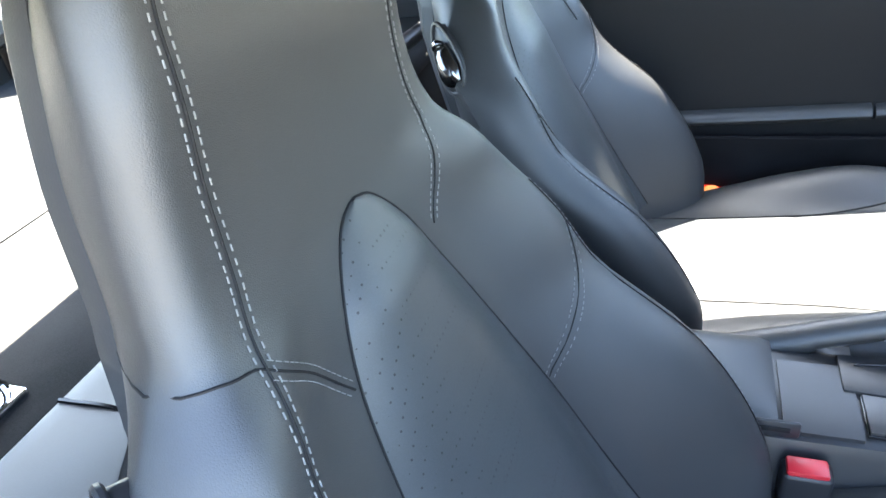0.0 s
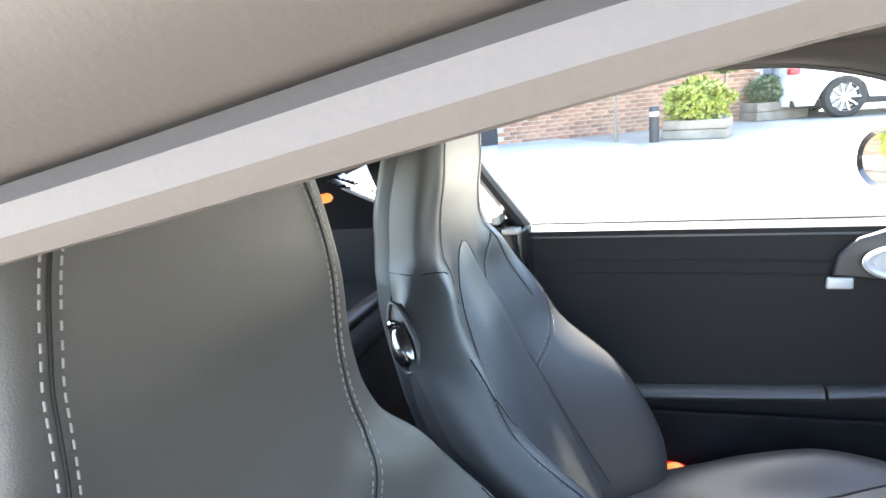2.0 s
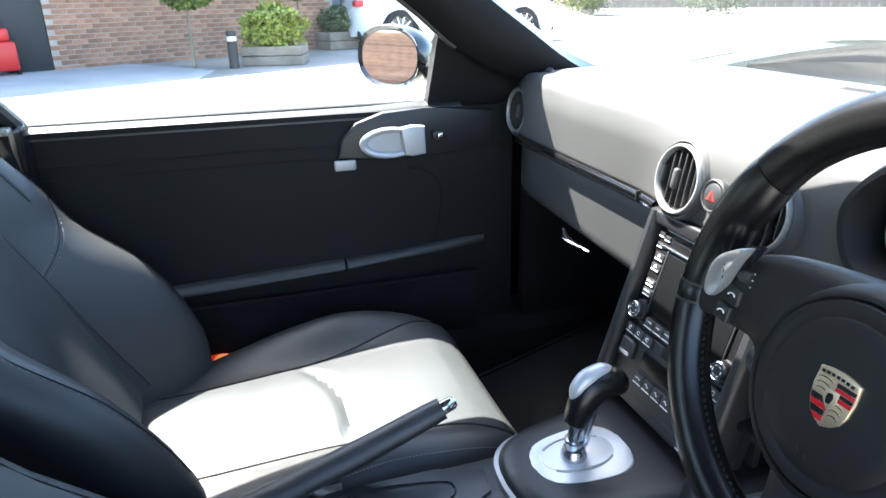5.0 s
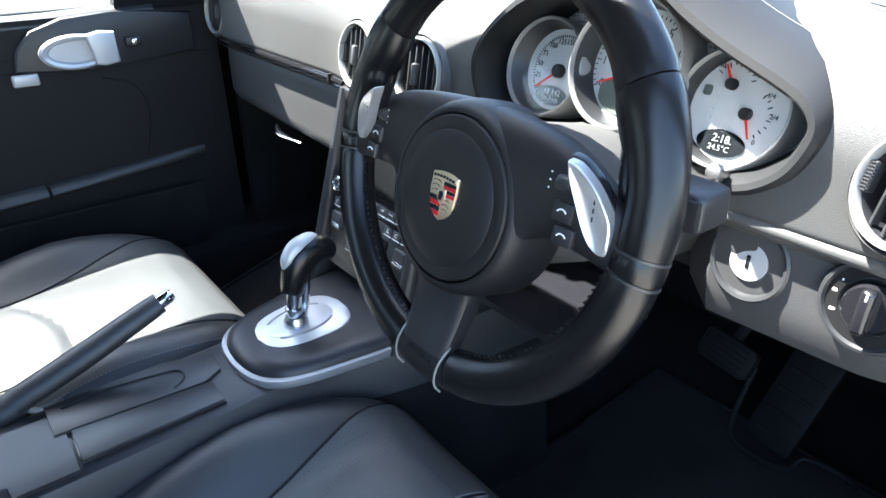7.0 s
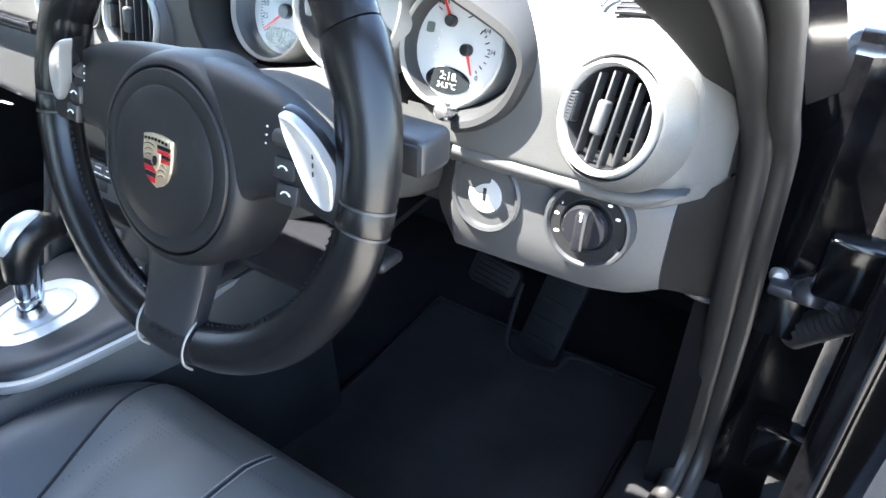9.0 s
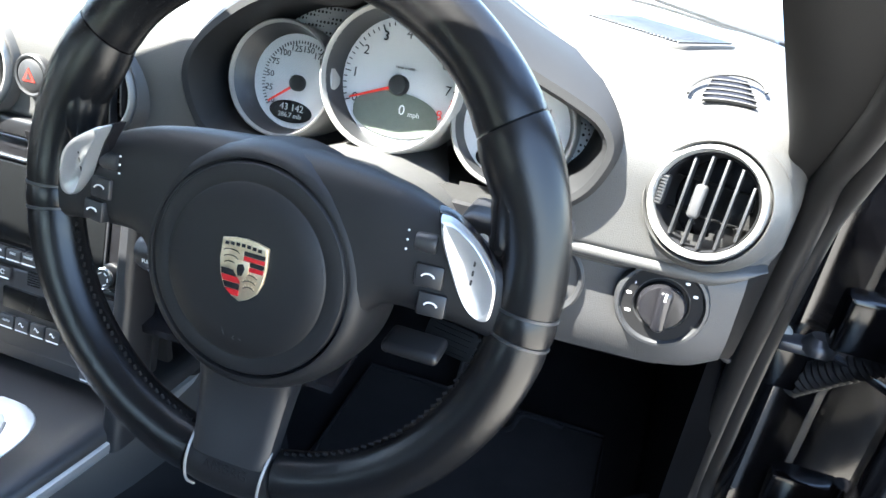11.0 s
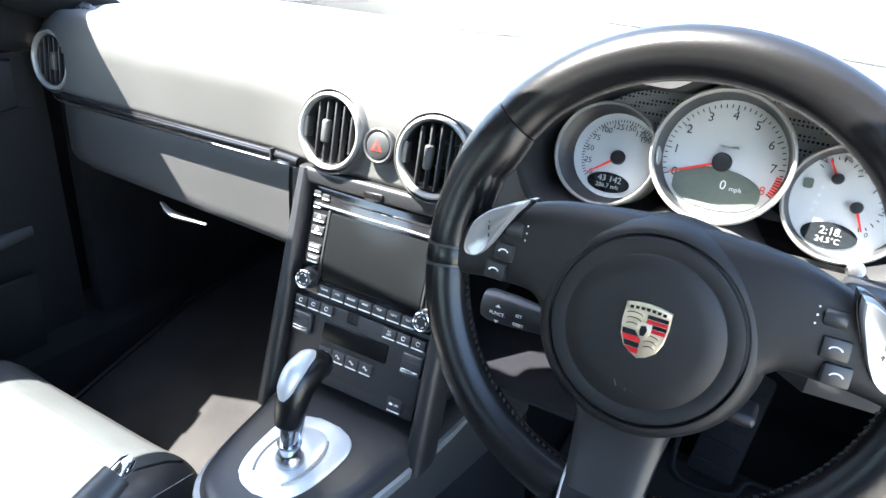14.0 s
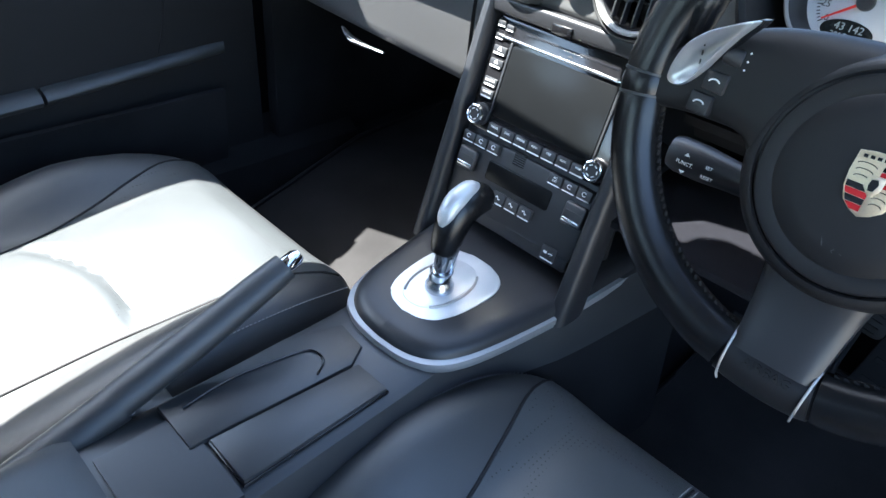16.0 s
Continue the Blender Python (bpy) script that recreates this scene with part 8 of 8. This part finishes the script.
def rough_car(name, label, m, body_mat, length=4.75, width=1.95, height=1.66, nose=0.32, arch=0.40, clear=0.24, wheel_r=0.37):
    """A parked car: lofted body and glasshouse, lamps, wheels with rims; local x ahead, z up."""
    c = empty(name, label, "car", m.translation)
    L, W = length / 2, width / 2
    xs = span(-L, L, 41)
    belt = height * 0.60

    def top(x):
        return spline_of(x / L, [-1, -0.97, -0.80, -0.2, 0.30, 0.55, 0.85, 0.96, 1.0], [belt * 0.72, belt * 0.95, belt * 1.03, belt * 1.02, belt * 0.99, belt * 0.97, belt * 0.90, belt * 0.78, belt * 0.50])

    def half(x):
        return W * spline_of(abs(x) / L, [0, 0.75, 0.93, 1.0], [1.0, 0.985, 0.90, 0.70])

    ax = (-0.295 * length, 0.30 * length)
    rings = []
    for x in xs:
        h, t = half(x), top(x)
        lo = clear
        for a in ax:
            d = abs(x - a)
            if d < arch:
                lo = max(lo, wheel_r + math.sqrt(max(0, arch * arch - d * d)) * 0.92)
        lo = min(lo, t - 0.05)
        rings.append([(x, -h * 0.96, lo), (x, -h, lo + (t - lo) * 0.25), (x, -h * 0.985, lo + (t - lo) * 0.7), (x, -h * 0.93, t - 0.02), (x, -h * 0.85, t), (x, 0, t + 0.02), (x, h * 0.85, t), (x, h * 0.93, t - 0.02), (x, h * 0.985, lo + (t - lo) * 0.7), (x, h, lo + (t - lo) * 0.25), (x, h * 0.96, lo)])
    body = part("body", moved(loft(rings), m), body_mat, c)
    gh = []
    for k, z in ((0.0, belt * 0.98), (0.25, belt + (height - belt) * 0.35), (0.75, height - 0.10), (0.92, height - 0.03), (1.0, height)):
        x0, x1 = -L * (0.93 - 0.13 * k), L * (0.42 - 0.40 * k)
        w = W * (0.90 - 0.20 * k)
        gh.append([(x0 + (x1 - x0) * (0.5 + 0.5 * math.copysign(abs(math.cos(a)) ** 0.35, math.cos(a))), w * math.copysign(abs(math.sin(a)) ** 0.35, math.sin(a)), z) for a in [2 * math.pi * i / 32 for i in range(32)]])
    part("glasshouse", moved(loft(gh[:3]), m), M_suvglass, c, "dark tinted windows")
    rf = gh[2:]
    part("roof", moved(loft(rf), m), body_mat, c)
    for s in (-1, 1):
        for f0, f1 in ((0.36, 0.0), (-0.18, -0.20), (-0.62, -0.60), (-0.90, -0.80)):
            part("window_post", moved(tube([(L * f0, s * W * 0.885, belt * 0.98), (L * (f0 * 0.6 + f1 * 0.4), s * W * 0.82, belt + (height - belt) * 0.5), (L * f1, s * W * 0.73, height - 0.08)], 0.035, 6, 6), m), body_mat, c)
        part("head_lamp", moved(box(L * 0.86, L * 0.955, s * W * 0.62 - 0.12, s * W * 0.62 + 0.18, belt * 0.68, belt * 0.80, 0.02, 2), m), M_suvglass, c)
        part("tail_lamp", moved(box(-L * 0.975, -L * 0.90, s * W * 0.80 - 0.10, s * W * 0.80 + 0.12, belt * 0.82, belt * 0.94, 0.02, 2), m), M_redbtn, c)
        part("sill_trim", moved(box(-L * 0.55, L * 0.55, s * W * 0.965 - 0.02, s * W * 0.965 + 0.02, clear - 0.02, clear + 0.10, 0.02, 2), m), M_tyre, c)
        part("mirror", moved(box(L * 0.30, L * 0.36, s * W * 1.02, s * W * 1.02 + s * 0.16, belt * 1.0, belt * 1.0 + 0.14, 0.03, 2), m), body_mat, c)
        for a in ax:
            wm = m @ frame_at((a, s * W * 0.90, wheel_r), (0, s, 0))
            wh = part("wheel", lathe([(wheel_r * 0.70, 0.10), (wheel_r * 0.93, 0.10), (wheel_r, 0.06), (wheel_r, -0.08), (wheel_r * 0.9, -0.12)], 36, wm), M_tyre, c, "black tyre")
            part("rim", join(lathe([(wheel_r * 0.72, 0.105), (wheel_r * 0.69, 0.085), (wheel_r * 0.66, 0.02)], 32, wm), lathe([(0.07, 0.09), (0.05, 0.10), (0, 0.10)], 16, wm), *[box(0.04, wheel_r * 0.70, -0.018, 0.018, 0.05, 0.09, 0.006, 1, wm @ Matrix.Rotation(2 * math.pi * k / 10, 4, "Z")) for k in range(10)]), M_silver, wh, "silver spoked alloy rim")
            part("brake_disc", lathe([(0.0, 0.01), (wheel_r * 0.62, 0.01)], 24, wm), M_ring, wh)
            part("wheel_well", lathe([(0.0, -0.02), (arch * 0.97, -0.02)], 24, wm), M_enblack, c)
    part("lower_trim", moved(box(-L * 0.96, L * 0.96, -W * 0.86, W * 0.86, clear - 0.02, clear + 0.12, 0.03, 2), m), M_tyre, c)
    part("grille", moved(box(L * 0.965, L * 0.985, -W * 0.55, W * 0.55, belt * 0.46, belt * 0.68, 0.01, 1), m), M_tyre, c)
    part("number_plate", moved(box(L * 0.985, L * 1.0, -0.26, 0.26, belt * 0.36, belt * 0.36 + 0.11, 0.005, 1), m), M_white, c)
    part("number_bar", moved(box(L * 1.0, L * 1.003, -0.20, 0.20, belt * 0.36 + 0.03, belt * 0.36 + 0.08), m), M_mark, c)
    return c


rough_car("parked_suv", "white estate car with silver alloy wheels parked on the gravel", Matrix.Translation((-14.19, 4.34, 0)) @ Matrix.Rotation(radians(95.7), 4, "Z"), M_suv, 4.70, 1.90, 1.63, wheel_r=0.36)
rough_car("garaged_car", "orange sports car standing inside the garage bay", Matrix.Translation(at_wall(-2.6, -2.6)) @ Matrix.Rotation(ang_w - radians(90), 4, "Z"), M_orange, 4.4, 1.8, 1.28, clear=0.15, wheel_r=0.33, arch=0.36)

# fence, hedges and far trees round the yard
fence = empty("fence", "dark close-boarded timber fence along the yard", "fence", (-20, 12, 0))
F0, F1 = Vector((-46.0, 11.0, 0)), Vector((-13.0, 42.0, 0))
fd = (F1 - F0).normalized()
nb = 110
fl = (F1 - F0).length / nb
fb = box(0.0, fl - 0.012, -0.012, 0.012, 0.03, 2.6, 0.004, 1)
fme = bpy.data.meshes.new("fence_board")
fb.to_mesh(fme)
fb.free()
fme.materials.append(M_fence)
fa = math.atan2(fd.y, fd.x)
for i in range(nb):
    o = new("fence_board", fme)
    o.matrix_basis = Matrix.Translation(F0 + fd * (i * fl)) @ Matrix.Rotation(fa, 4, "Z")
    hang(o, fence)
for zz in (0.35, 1.0, 1.65):
    part("fence_rail", moved(box(0, (F1 - F0).length, 0.014, 0.06, zz - 0.05, zz + 0.05), Matrix.Translation(F0) @ Matrix.Rotation(fa, 4, "Z")), M_fence, fence)
shrub("blossom_shrub", Vector((-27.5, 14.8, 0)), (1.3, 1.3, 1.5), M_leafb, 21, "flowering shrub with pale pink blossom by the fence", 5000, 0.16)
crown_mesh("blossom", blob_points(Vector((-27.5, 14.8, 1.55)), (1.35, 1.35, 1.55), 1500, 22, 0.4, 0.85), 0.14, M_pink, bpy.data.objects["blossom_shrub"], 22)
shrub("hedge_shrub", Vector((-31, 13.0, 0)), (1.6, 1.6, 1.4), M_leafb, 23, "yellow-green shrub by the fence", 4000, 0.18)
shrub("hedge_shrub", Vector((-25, 20.0, 0)), (1.6, 1.6, 1.0), M_leafc, 24, "low green shrub by the fence", 3000, 0.16)


def yard_tree(p, h, r, seed, mt):
    t = empty("broadleaf_tree", "tall dark green broadleaf tree beyond the fence", "tree", p, group="trees beyond the fence")
    part("trunk", tube([p, p + Vector((0.1, 0, h * 0.3)), p + Vector((0, 0.1, h * 0.6))], [0.22, 0.16, 0.08], 8, 8), M_bark, t)
    pts = []
    rnd = random.Random(seed)
    for k in range(9):
        a, q = rnd.uniform(0, 6.28), rnd.uniform(0.2, 0.75) * r
        cc = p + Vector((q * math.cos(a), q * math.sin(a), h * rnd.uniform(0.45, 0.85)))
        part("limb", tube([p + Vector((0, 0, h * 0.35)), cc], [0.08, 0.02], 6), M_bark, t)
        pts += blob_points(cc, (r * 0.5, r * 0.5, r * 0.42), 900, seed + k, 0.4, 0.2)
    crown_mesh("crown", pts, 0.28, mt, t, seed)


for i, (x, y, h, r) in enumerate(((-52, 16, 9, 4), (-46, 24, 8, 4), (-40, 31, 9, 4), (-32, 37, 8, 4))):
    yard_tree(Vector((x, y, 0)), h, r, 40 + i, M_leafd)

# bricks of the barn wall, nearest stretch first
bw, bh, gap = 0.215, 0.065, 0.010
brick = box(0.0, bw, 0.0, bh, -0.02, 0.0, 0.003, 1)
brme = bpy.data.meshes.new("brick")
brick.to_mesh(brme)
brick.free()
brme.materials.append(M_brick)
courses = int(BR_H / (bh + gap))
singles, rest_v, rest_f = 0, [], []
rb = random.Random(7)
for r in range(courses):
    off = (bw + gap) / 2 if r % 2 else 0.0
    k = 0
    while True:
        x = off + k * (bw + gap)
        if x + bw > LEN:
            break
        if singles < 298:
            o = new("brick", brme)
            o.matrix_basis = WMAT @ Matrix.Translation((x, r * (bh + gap), rb.uniform(-0.003, 0.003)))
            hang(o, barn)
            singles += 1
        else:
            i = len(rest_v)
            z = rb.uniform(-0.003, 0.003)
            for X, Y, Z in ((x, 0, -0.02), (x + bw, 0, -0.02), (x + bw, bh, -0.02), (x, bh, -0.02), (x, 0, z), (x + bw, 0, z), (x + bw, bh, z), (x, bh, z)):
                rest_v.append(WMAT @ Vector((X, Y + r * (bh + gap), Z)))
            rest_f += [tuple(i + q for q in f) for f in ((4, 5, 6, 7), (0, 1, 5, 4), (1, 2, 6, 5), (2, 3, 7, 6), (3, 0, 4, 7))]
        k += 1
me = bpy.data.meshes.new("far_bricks")
me.from_pydata(rest_v, [], rest_f)
fbk = finish(new("far_bricks", me), M_brick, 0)
hang(fbk, barn)
tagged(fbk, "red stock bricks", kind="stuff")
